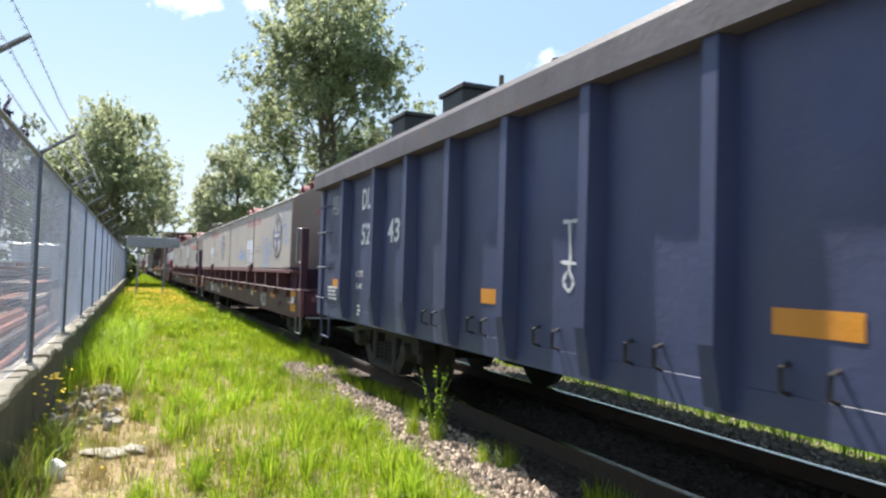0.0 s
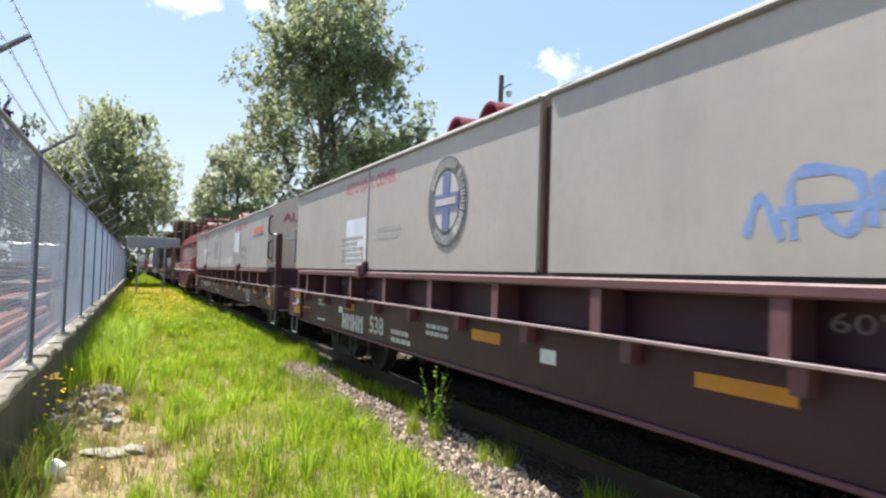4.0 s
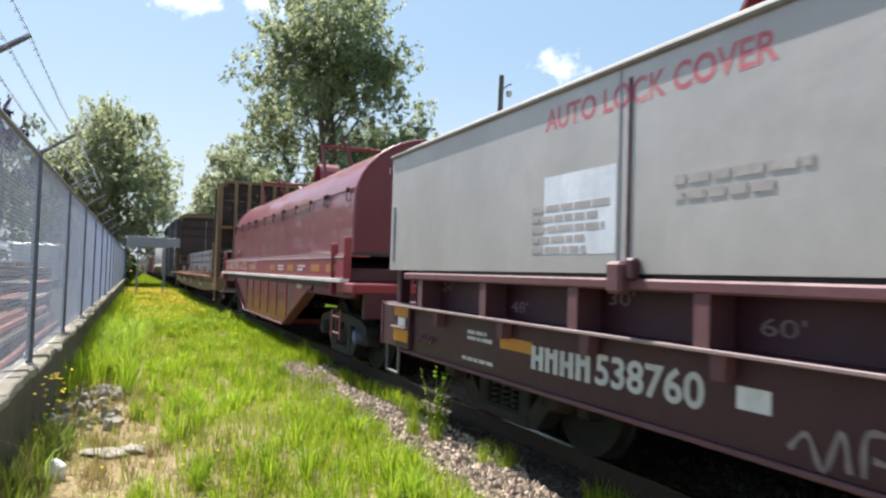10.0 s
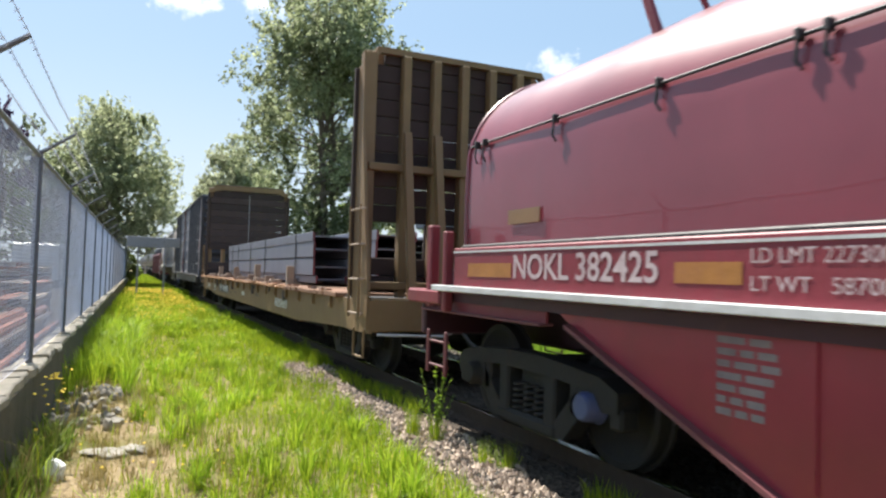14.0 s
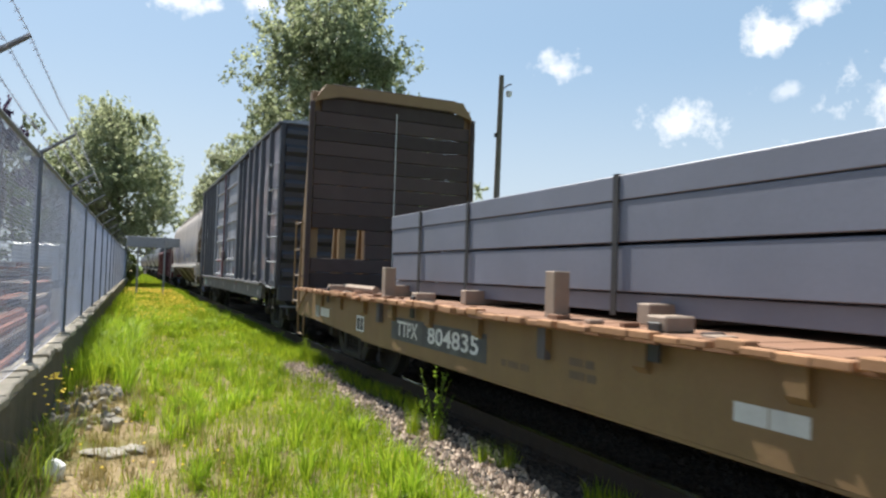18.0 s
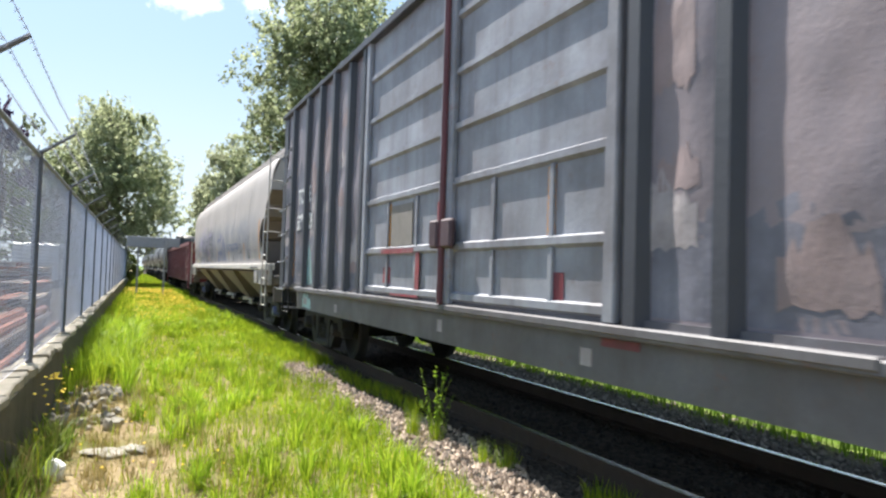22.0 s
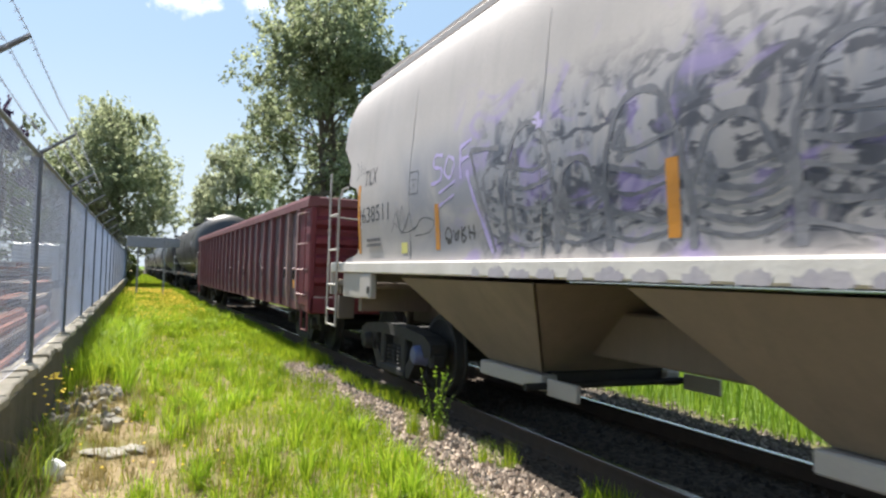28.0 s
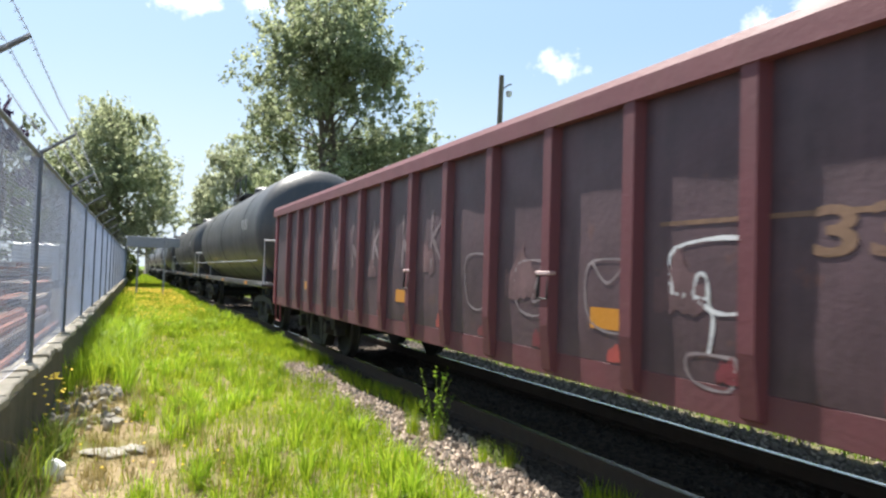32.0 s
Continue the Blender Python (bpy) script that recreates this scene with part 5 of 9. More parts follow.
    lettering("car_number", "538760", 0.26, STRIPE, car, (-1.403, 42.92 - q0, 0.79), width=0.92, bold=0.006)
    strokes("white_tag", car, -1.406, [[(41.95, 0.64), (41.86, 0.72), (41.78, 0.58), (41.70, 0.76), (41.66, 0.60)], [(41.60, 0.60), (41.58, 0.78), (41.40, 0.76)], [(41.56, 0.68), (41.42, 0.66)], [(41.34, 0.78), (41.30, 0.58), (41.18, 0.70), (41.10, 0.58)],
                                       [(41.0, 0.74), (40.98, 0.58), (40.84, 0.58)], [(40.80, 0.76), (40.62, 0.74), (40.66, 0.60), (40.50, 0.60)]], 0.032, GHOST_WHITE, "", None, q0)
    scrawl("white_tag", car, -1.274, 36.9 - q0, 1.18, 0.5, 0.16, GHOST_WHITE, 22, 4, 0.02)


def build_red_coil():
    q0, q1 = 48.45, 62.40
    car = new_car("coil_car", "red coil steel car with rounded hood and deep belly", "coil car", q0)
    L = q1 - q0
    hw, z0, z1, top = 1.18, 1.62, 2.36, 3.36
    ya, yb = 49.42 - q0, 61.62 - q0
    n = 22
    prof = [(-hw, z0), (-hw - 0.004, z0 + 0.3), (-hw - 0.004, z1 - 0.25), (-hw + 0.004, z1)]
    for i in range(1, n):
        w = math.pi * i / n
        prof.append((-hw * math.cos(w), z1 + (top - z1) * math.sin(w)))
    prof += [(hw - 0.004, z1), (hw + 0.004, z1 - 0.25), (hw + 0.004, z0 + 0.3), (hw, z0)]
    V, F = [], []
    ny, npf = 60, len(prof)
    for j in range(ny + 1):
        y = ya + (yb - ya) * j / ny
        for i, (px, pz) in enumerate(prof):
            k = 1 + (0.012 * noise.noise(Vector((y * 0.8, pz * 1.6, 4))) + 0.006 * noise.noise(Vector((y * 2.2, pz * 3, 9)))) * math.sin(math.pi * j / ny) ** 0.3
            V.append((px * k, y, pz if pz < 2.4 else pz * (1 + 0.2 * (k - 1))))
    F = [(j * npf + i, j * npf + i + 1, (j + 1) * npf + i + 1, (j + 1) * npf + i) for j in range(ny) for i in range(npf - 1)]
    part("hood", Shape().add(V, F), HOOD_RED, car, "glossy red round-topped hood, slightly dented", smooth=True)
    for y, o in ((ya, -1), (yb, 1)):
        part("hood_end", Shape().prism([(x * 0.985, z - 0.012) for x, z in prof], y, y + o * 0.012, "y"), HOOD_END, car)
        rim = Shape().tube([(x, y, z) for x, z in prof], 0.025, 6)
        part("hood_rim", rim, HOOD_RED, car, smooth=True)
    lettering("warning_text", "||||| || |||| ||||", 0.10, STRIPE, car, (-0.25, ya - 0.02, 2.86), "end", width=0.85)
    part("hood_lip", Shape().box(-hw - 0.035, hw + 0.035, ya - 0.03, yb + 0.03, z0 - 0.03, z0 + 0.03, 0.012), STRAP, car)
    for g in (-1, 1):
        cable = Shape().tube([(g * (hw * 0.98 + 0.012), ya + 0.02, 2.58), (g * (hw + 0.012), (ya + yb) / 2, 2.57), (g * (hw * 0.98 + 0.012), yb - 0.02, 2.58)], 0.011, 6)
        part("tie_cable", cable, STRAP, car, smooth=True)
        for k in range(11):
            y = ya + 0.35 + k * (yb - ya - 0.7) / 10
            for e in ((0, 0.16) if k % 3 == 1 else (0,)):
                c = Shape().box(g * (hw - 0.02), g * (hw + 0.035), y + e - 0.016, y + e + 0.016, 2.545, 2.61, 0.006)
                c.tube([(g * (hw + 0.02), y + e, 2.57), (g * (hw + 0.025), y + e + 0.01, 2.45), (g * (hw + 0.012), y + e - 0.02, 2.40)], 0.010, 5)
                part("cable_clamp", c, STRAP, car)
        part("side_band", Shape().box(g * 1.40, g * 1.465, 0.45, L - 1.12, 1.26, 1.60, 0.01), CAR_RED, car)
        part("band_line", Shape().box(g * 1.463, g * 1.470, 0.45, L - 1.12, 1.556, 1.572), STRIPE, car)
        part("band_shelf", Shape().box(g * 1.10, g * 1.42, 0.45, L - 1.12, 1.57, 1.595), CAR_RED, car)
        part("white_ledge", Shape().box(g * 1.38, g * 1.52, 0.45, L - 0.75, 1.215, 1.268, 0.006), STRIPE, car, "worn white ledge along the side")
        for a, b in ((0.2, 50.9 - q0), (59.9 - q0, L - 0.3)):
            part("side_sill", Shape().box(g * 1.34, g * 1.37, a, b, 1.03, 1.215, 0.006), CAR_RED, car)
            part("sill_flange", Shape().box(g * 1.30, g * 1.43, a, b + (0.3 if a < 1 else 0.0), 1.015, 1.035, 0.005), OXIDE_EDGE, car)
        belly = [(51.15 - q0, 1.04), (53.10 - q0, 0.35), (57.83 - q0, 0.36), (59.60 - q0, 1.04)]
        part("belly_side", Shape().prism([(50.9 - q0, 1.21)] + belly + [(59.9 - q0, 1.21)], g * 1.28, g * 1.36, "x"), BELLY, car, "trapezoid red belly panel")
        edge = Shape()
        pts = belly + [belly[-1]]
        for a, c in ((belly[0], belly[1]), (belly[1], belly[2]), (belly[2], belly[3])):
            d = Vector((c[0] - a[0], c[1] - a[1])).normalized()
            nrm = Vector((-d.y, d.x)) * 0.014
            edge.prism([(a[0] - nrm.x, a[1] - nrm.y), (c[0] - nrm.x, c[1] - nrm.y), (c[0] + nrm.x, c[1] + nrm.y), (a[0] + nrm.x, a[1] + nrm.y)], g * 1.24, g * 1.42, "x")
        part("belly_flange", edge, OXIDE_EDGE, car, "pale red flange round the belly")
        for k in range(6):
            y = 53.0 - q0 + k * 0.95
            part("belly_rib", Shape().box(g * 1.36, g * 1.375, y - 0.03, y + 0.03, 0.46, 1.2), BELLY, car)
    part("belly_floor", Shape().box(-1.28, 1.28, 53.1 - q0, 57.83 - q0, 0.36, 0.44), CAR_RED, car)
    part("center_sill", Shape().box(-0.4, 0.4, 0, L, 0.70, 1.15, 0.03), MAROON, car)
    part("deck", Shape().box(-1.4, 1.4, 0.1, L - 0.1, 1.12, 1.2), MAROON, car)
    for y, o in ((0.0, -1), (L, 1)):
        part("end_platform", Shape().box(-1.46, 1.46, y, y - o * 0.8, 1.08, 1.22, 0.02), CAR_RED, car)
        part("end_sill", Shape().box(-1.3, 1.3, y, y - o * 0.1, 0.75, 1.1, 0.02), MAROON, car)
        for x, z in ((-1.40, 1.84), (-0.2, 1.55), (1.30, 1.84)):
            part("handrail_post", Shape().box(x - 0.05, x + 0.05, y - o * 0.46, y - o * 0.56, 1.06, z, 0.015), CAR_RED, car)
        part("side_post", Shape().box(-1.50, -1.41, y - o * 0.94, y - o * 1.01, 1.03, 1.76, 0.015), CAR_RED, car)
        part("trough_beam", Shape().box(-1.30, 1.30, y - o * 0.70, y - o * 0.86, 1.22, 1.42, 0.02), MAROON, car)
        part("end_handrail", Shape().tube([(-0.6, y - o * 0.1, 1.22), (-0.6, y - o * 0.1, 2.35)], 0.022, 6), CAR_RED, car)
        ladder(car, -1.42, y - o * 0.57, y - o * 0.97, (0.52, 0.74), HOOD_END, -0.03)
        coupler(car, y, o)
    for yb_ in (52.9 - q0, 59.5 - q0):
        s = Shape().tube([(-0.70, yb_, 3.02), (-0.74, yb_ + 0.3, 3.80), (0.6, yb_ + 0.3, 3.82), (0.66, yb_, 3.05)], 0.045, 6)
        part("lifting_frame", s, CAR_RED, car, "tall red lifting frame across the hood")
        part("frame_brace", Shape().tube([(-0.32, yb_ + 0.3, 3.98), (-0.1, yb_ + 0.1, 3.3)], 0.026, 6), CAR_RED, car)
    y = 55.2 - q0
    arch = [(y + 0.36 * math.cos(math.pi * i / 10), 3.30 + 0.46 * math.sin(math.pi * i / 10)) for i in range(11)]
    arch += [(y + 0.32 * math.cos(math.pi * i / 10), 3.30 + 0.42 * math.sin(math.pi * i / 10)) for i in range(10, -1, -1)]
    part("lifting_loop", Shape().prism(arch, -0.32, 0.12, "x"), CAR_RED, car, "curved red strap on the hood")
    x = -1.468
    lettering("reporting_mark", "NOKL 382425", 0.25, WORN_LETTER, car, (x, 59.42 - q0, 1.43), width=1.58, bold=0.004)
    for a, b in ((60.25, 60.98), (58.05, 58.50), (56.39, 56.80), (55.99, 56.30), (53.72, 54.2), (52.04, 52.50), (50.2, 50.7), (49.3, 49.8)):
        patch("reflector", car, x, a - q0, b - q0, 1.355, 1.465, AMBER, "yellow reflective stripe")
    lettering("weight_marking", "LD LMT 227300", 0.10, WORN_LETTER, car, (x, 57.66 - q0, 1.49), width=0.68)
    lettering("weight_marking", "LT WT   58700", 0.10, WORN_LETTER, car, (x, 57.66 - q0, 1.36), width=0.68)
    for q in (53.12, 51.4):
        bar_lines("stencil_text", car, x, q - q0, 1.44, 0.55, 0.035, 2, STRIPE)
    tags = []
    for k in range(4):
        q = 56.36 - 0.17 * k - (0.02 if k else 0.0)
        tags += [[(q, 1.34), (q + 0.01, 1.58), (q - 0.08, 1.55), (q - 0.01, 1.46)], [(q - 0.01, 1.46), (q - 0.09, 1.34)]]
    strokes("white_tag", car, x - 0.003, tags, 0.02, WORN_LETTER, "", None, q0)
    patch("yellow_stencil", car, -hw - 0.016, 60.3 - q0, 60.8 - q0, 1.80, 1.92, YELLOW)
    v = Shape().prism([(56.5 - q0, 1.80), (56.62 - q0, 1.92), (56.38 - q0, 1.92)], -hw - 0.02, -hw - 0.016, "x")
    part("yellow_mark", v, AMBER, car)
    bar_lines("stencil_text", car, -1.362, 52.62 - q0, 1.08, 0.36, 0.03, 9, GHOST_WHITE)
    bar_lines("stencil_text", car, -1.362, 58.1 - q0, 1.08, 0.40, 0.035, 7, GHOST_WHITE)
    cf = Shape()
    for a, b, c, d in ((53.28, 53.60, 0.76, 0.775), (53.28, 53.60, 0.965, 0.98), (53.28, 53.295, 0.76, 0.98), (53.585, 53.60, 0.76, 0.98)):
        cf.box(-1.372, -1.362, a - q0, b - q0, c, d)
    part("card_frame", cf, GALV, car, "dull grey frame of a card board")
    part("retainer_box", Shape().box(-1.42, -1.36, 51.62 - q0, 51.90 - q0, 1.06, 1.13, 0.01), STRIPE, car, "small grey valve box")
    part("end_pole", Shape().tube([(-0.42, 0.30, 1.22), (-0.42, 0.30, 2.45)], 0.028, 6), OXIDE_EDGE, car)
    truck(car, 1.75, True)
    truck(car, L - 1.75, True)


STAIN = surface("faded_brown_stencil", (0.12, 0.085, 0.06), 0.7, dirt=(0.2, 0.13, 0.07), dirt_amount=0.6, grain=6)


def build_bulkhead_flat():
    q0, q1 = 63.75, 83.50
    car = new_car("bulkhead_flatcar", "yellow bulkhead flatcar with wooden deck and tall planked bulkheads", "flatcar", q0)
    L = q1 - q0
    for g in (-1, 1):
        sill = [(0.0, 0.62), (1.2, 0.62), (3.6, 0.54), (L - 3.6, 0.54), (L - 1.2, 0.62), (L, 0.62), (L, 1.02), (0, 1.02)]
        part("side_sill", Shape().prism(sill, g * 1.38, g * 1.43, "x"), YELLOW, car, "faded yellow side sill")
        part("sill_flange", Shape().box(g * 1.30, g * 1.426, 3.6, L - 3.6, 0.515, 0.54, 0.004), YELLOW, car)
        pk = mesh_of("stake_pocket", Shape().prism([(g * 1.43, 1.02), (g * 1.475, 1.02), (g * 1.475, 0.88), (g * 1.43, 0.84)], -0.06, 0.06, "y"), YELLOW)
        for k in range(17):
            part("stake_pocket", pk, YELLOW, car, at=(0, 1.7 + k * (L - 3.4) / 16, 0))
    part("center_sill", Shape().box(-0.35, 0.35, 0, L, 0.60, 1.0, 0.02), IRON, car)
    for k in range(64):
        y = 1.15 + k * (L - 2.3) / 64
        w = (L - 2.3) / 64
        e = 0.025 * math.sin(k * 12.9898) + 0.03 * math.sin(k * 7.3) ** 3
        part("deck_plank", Shape().box(-1.53 + e, 1.53 + 0.5 * e, y + 0.006, y + w - 0.006, 1.02, 1.082 + 0.006 * math.sin(k * 7.1), 0.006), DECK, car)
    for y, o in ((0.0, -1), (L, 1)):
        # the bulkhead: yellow frame outside, dark planks inside
        yi = y - o * 0.66
        up = 0.12 if o > 0 else 0.0
        part("top_cap", Shape().prism([(-1.42, 4.06 + up), (-1.24, 4.32 + up), (1.24, 4.32 + up), (1.42, 4.06 + up), (1.42, 3.98 + up), (1.20, 4.24 + up), (-1.20, 4.24 + up), (-1.42, 3.98 + up)], yi - 0.06, yi + 0.20 * o + 0.06, "y"), YELLOW, car)
        part("top_cap_face", Shape().prism([(-1.42, 4.04 + up), (-1.24, 4.30 + up), (1.24, 4.30 + up), (1.42, 4.04 + up), (1.42, 4.02 + up), (1.0, 4.14 + up), (-1.0, 4.14 + up), (-1.42, 4.02 + up)], yi - o * 0.055, yi - o * 0.07, "y"), YELLOW, car)
        for k in range(14):
            z = 1.10 + k * (0.232 + up / 13)
            hw = 1.40 if k < 12 else 1.30 if k == 12 else 1.12
            yy = yi - o * (0.004 + 0.012 * abs(math.sin(k * 5.3)))
            part("bulkhead_plank", Shape().box(-0.48 if k in (2, 3) else -hw, hw, yy, yy + o * 0.06, z + 0.004, z + 0.226 + up / 13, 0.008), PLANK, car)
        part("center_strip", Shape().box(0.0, 0.015, yi - o * 0.02, yi - o * 0.03, 1.3, 4.1), STRIPE, car)
        for x in (-1.36, -0.85, -0.42, 0.0, 0.42, 0.85, 1.36):
            w = 0.055 if abs(x) < 1.3 else 0.09
            part("bulkhead_post", Shape().box(x - w, x + w, yi + o * 0.07, yi + o * 0.22, 1.05, 4.22 + up, 0.012), YELLOW, car)
            if abs(x) > 0.4 and abs(x) < 1.3:
                part("bulkhead_brace", Shape().prism([(y - o * 0.12, 1.05), (y - o * 0.02, 1.05), (yi + o * 0.30, 3.2), (yi + o * 0.22, 3.2)], x - 0.05, x + 0.05, "x"), YELLOW, car)
        for z in (1.15, 2.68):
            part("bulkhead_girt", Shape().box(-1.36, 1.36, yi + o * 0.08, yi + o * 0.26, z, z + 0.10, 0.01), YELLOW, car)
        for g in (-1, 1):
            side = [(yi - o * 0.02, 1.02), (y - o * 0.02, 0.66), (y - o * 0.02, 1.15), (yi + o * 0.42, 2.2), (yi + o * 0.24, 3.2), (yi + o * 0.22, 4.05 + up), (yi - o * 0.02, 4.05 + up)]
            part("side_gusset", Shape().prism(side, g * 1.41, g * 1.45, "x"), YELLOW, car, "yellow sheet gusset beside the bulkhead")
            part("gusset_edge", Shape().box(g * 1.42, g * 1.50, yi - o * 0.05, yi + o * 0.01, 1.05, 4.03 + up, 0.006), PLANK, car)
        ya, yb = y - o * 0.10, y - o * 0.52
        for x in (-1.47,):
            for yy in (ya, yb):
                part("ladder_stile", Shape().tube([(-1.53, yy, 0.80), (-1.53, yy + o * -0.05, 2.20)], 0.016, 6), YELLOW, car)
            for z in (0.86, 1.28, 1.71, 2.15):
                rung(car, (x, ya, z), (x, yb, z), (-0.06, 0, 0), 0.013, BLOCK, "rung")
        stirrup(car, -1.44, y - o * 0.34, 0.66, YELLOW)
        stirrup(car, 1.44, y - o * 0.34, 0.66, YELLOW)
        part("end_sill", Shape().box(-1.40, 1.40, y, y - o * 0.12, 0.64, 1.05, 0.02), YELLOW, car)
        part("end_deck", Shape().box(-1.40, 1.40, y - o * 0.12, y - o * 1.15, 0.98, 1.04, 0.01), IRON, car)
        part("uncoupling_bar", Shape().tube([(-1.35, y + o * 0.12, 0.62), (-0.5, y + o * 0.18, 0.60), (0.1, y + o * 0.15, 0.85)], 0.016, 6), STRIPE, car)
        coupler(car, y, o)
    # the load of beams on timbers
    b0, b1 = 68.35 - q0, 80.02 - q0
    for col, (xa, xb) in enumerate(((-1.00, -0.32), (-0.28, 0.40), (0.44, 1.1))):
        for row, (za, zb) in enumerate(((1.14, 1.275), (1.285, 1.60), (1.622, 1.91), (1.916, 2.09))):
            da = (0.0, -1.45, -0.6)[col] + 0.05 * math.sin(row * 3 + col)
            inset = 0.05 if row == 0 else -0.008 * row
            s = Shape()
            for xx in (xa + inset, xb - 0.03 - inset):
                s.box(xx, xx + 0.03, b0 + da, b1 + 0.03 * math.sin(row * 5 + col), za, zb, 0.006)
            zm = (za + zb) / 2
            s.box(xa + 0.03 + inset, xb - 0.03 - inset, b0 + da, b1, zm - 0.012, zm + 0.012)
            part("steel_beam", s, BEAM, car, "grey primed steel H-beam")
            e = Shape()
            for xx in (xa + inset - 0.002, xb - 0.032 - inset):
                e.box(xx, xx + 0.034, b0 + da - 0.006, b0 + da, za, zb)
            part("beam_end_paint", e, OXIDE, car, "red oxide painted beam end")
    for y in (69.78, 73.21, 75.45, 77.80, 79.05):
        y -= q0
        s = Shape().box(-1.036, -1.028, y - 0.03, y + 0.03, 1.12, 2.10)
        s.box(-1.008, 1.1, y - 0.03, y + 0.03, 2.094, 2.10)
        part("banding", s, STRAP, car, "black steel banding")
    for y in (70.0, 72.4, 75.0, 77.6, 79.6):
        part("dunnage", Shape().box(-1.15, 1.15, y - q0 - 0.06, y - q0 + 0.06, 1.085, 1.22, 0.008), BLOCK, car)
    for k, y in enumerate((68.68, 72.25, 75.66, 79.15)):
        part("timber_stake", Shape().box(-1.42, -1.29, y - q0 - 0.06, y - q0 + 0.06, 0.94, 1.44 + 0.04 * math.sin(k * 2), 0.006), BLOCK, car, "upright timber stake")
        part("stake_rust", Shape().box(-1.48, -1.43, y - q0 - 0.05, y - q0 + 0.05, 0.80, 1.02), CHORD_GREY, car, "rust-stained stake pocket")
    for y in (69.98, 71.83, 74.5, 78.05, 81.3):
        part("timber_block", Shape().box(-1.48, -1.27, y - q0 - 0.08, y - q0 + 0.08, 1.085, 1.175, 0.01), BLOCK, car, "short timber block on the deck")
        part("block_chain", Shape().box(-1.50, -1.48, y - q0 - 0.05, y - q0 + 0.05, 0.92, 1.14, 0.006), STRAP, car)
    r = random.Random(23)
    for k in range(46):
        y = r.uniform(1.4, L - 1.4)
        a, w, h = r.uniform(-1.50, -1.38), r.uniform(0.03, 0.12), r.uniform(0.01, 0.035)
        part("deck_splinter", Shape().box(a, a + r.uniform(0.05, 0.14), y, y + w, 1.08, 1.088 + h, 0.004), r.choice((DECK, DECK, PLANK, BLOCK)), car)
    part("timber_rail", Shape().tube([(-1.25, 79.9 - q0, 1.14), (-1.15, 81.6 - q0, 1.14)], 0.05, 6), BLOCK, car)
    x = -1.4315
    patch("number_panel", car, x, 76.55 - q0, 78.8 - q0, 0.65, 0.89, DARK_LETTER, "black number panel")
    lettering("reporting_mark", "TTPX", 0.22, WHITE, car, (x - 0.006, 78.32 - q0, 0.77), width=0.58, bold=0.004)
    lettering("car_number", "804835", 0.22, WHITE, car, (x - 0.006, 77.22 - q0, 0.77), width=1.08, bold=0.004)
    owner_blocks(car, x, 69.62 - q0, 0.66, 0.26, 0.16, STRIPE)
    for a, b in ((73.80, 74.0), (73.58, 73.79)):
        patch("stencil_plate", car, x, a - q0, b - q0, 0.705, 0.80, STRIPE)
    rd = random.Random(31)
    ends = [mesh_of("deck_board_end", Shape().box(-0.06, 0.03 - 0.014 * i, -0.09, 0.09, -0.03, 0.022 - 0.008 * i, 0.006), DECK_RAW) for i in range(3)]
    for k in range(78):
        y = 68.2 + 0.19 * k + rd.uniform(-0.02, 0.02)
        part("deck_board_end", rd.choice(ends), DECK_RAW, car, at=(-1.548 + rd.uniform(-0.03, 0.03), y - q0, 1.078 + rd.uniform(-0.012, 0.008)))
    lettering("car_class", "CSM72A", 0.14, DARK_LETTER, car, (x, 71.7 - q0, 0.80), width=0.5)
    bar_lines("stencil_text", car, x, 75.2 - q0, 0.82, 0.36, 0.05, 2, STAIN)
    bar_lines("stencil_text", car, x, 76.05 - q0, 0.70, 0.5, 0.05, 1, STAIN)
    card_board(car, x, 79.80 - q0, 80.05 - q0, 0.65, 0.80)
    patch("inspection_plate", car, x, 81.99 - q0, 82.22 - q0, 0.67, 0.84, GALV)
    patch("stencil_plate", car, x, 81.42 - q0, 81.90 - q0, 0.70, 0.82, STRIPE)
    truck(car, 2.1)
    truck(car, L - 2.1)


SPRAY_AQUA = surface("pale_aqua_spray", (0.34, 0.52, 0.52), 0.7, dirt=(0.25, 0.30, 0.31), dirt_amount=0.6, grain=5)
SCRAPE_PALE = surface("chalky_pale_scrape", (0.38, 0.34, 0.35), 0.7, dirt=(0.13, 0.11, 0.12), dirt_amount=0.8, grain=5)
PLY = surface("grey_plywood", (0.24, 0.22, 0.20), 0.8, dirt=(0.14, 0.12, 0.11), dirt_amount=0.5, grain=5)
SCRAPE_GREY = surface("grey_blue_overpaint", (0.16, 0.16, 0.198), 0.55, dirt=(0.08, 0.078, 0.105), dirt_amount=0.8, grain=3, spread=0.3)
RED_SMEAR = surface("worn_red_smear", (0.26, 0.035, 0.045), 0.6, dirt=(0.22, 0.17, 0.18), dirt_amount=0.65, grain=8, spread=0.3)
CHALK_TAG = surface("chalky_white_scribble", (0.44, 0.40, 0.40), 0.7, dirt=(0.22, 0.18, 0.18), dirt_amount=0.6, grain=6)
SCRAPE = surface("scraped_pinkish_paint", (0.255, 0.19, 0.19), 0.6, dirt=(0.20, 0.17, 0.185), dirt_amount=0.8, grain=3)


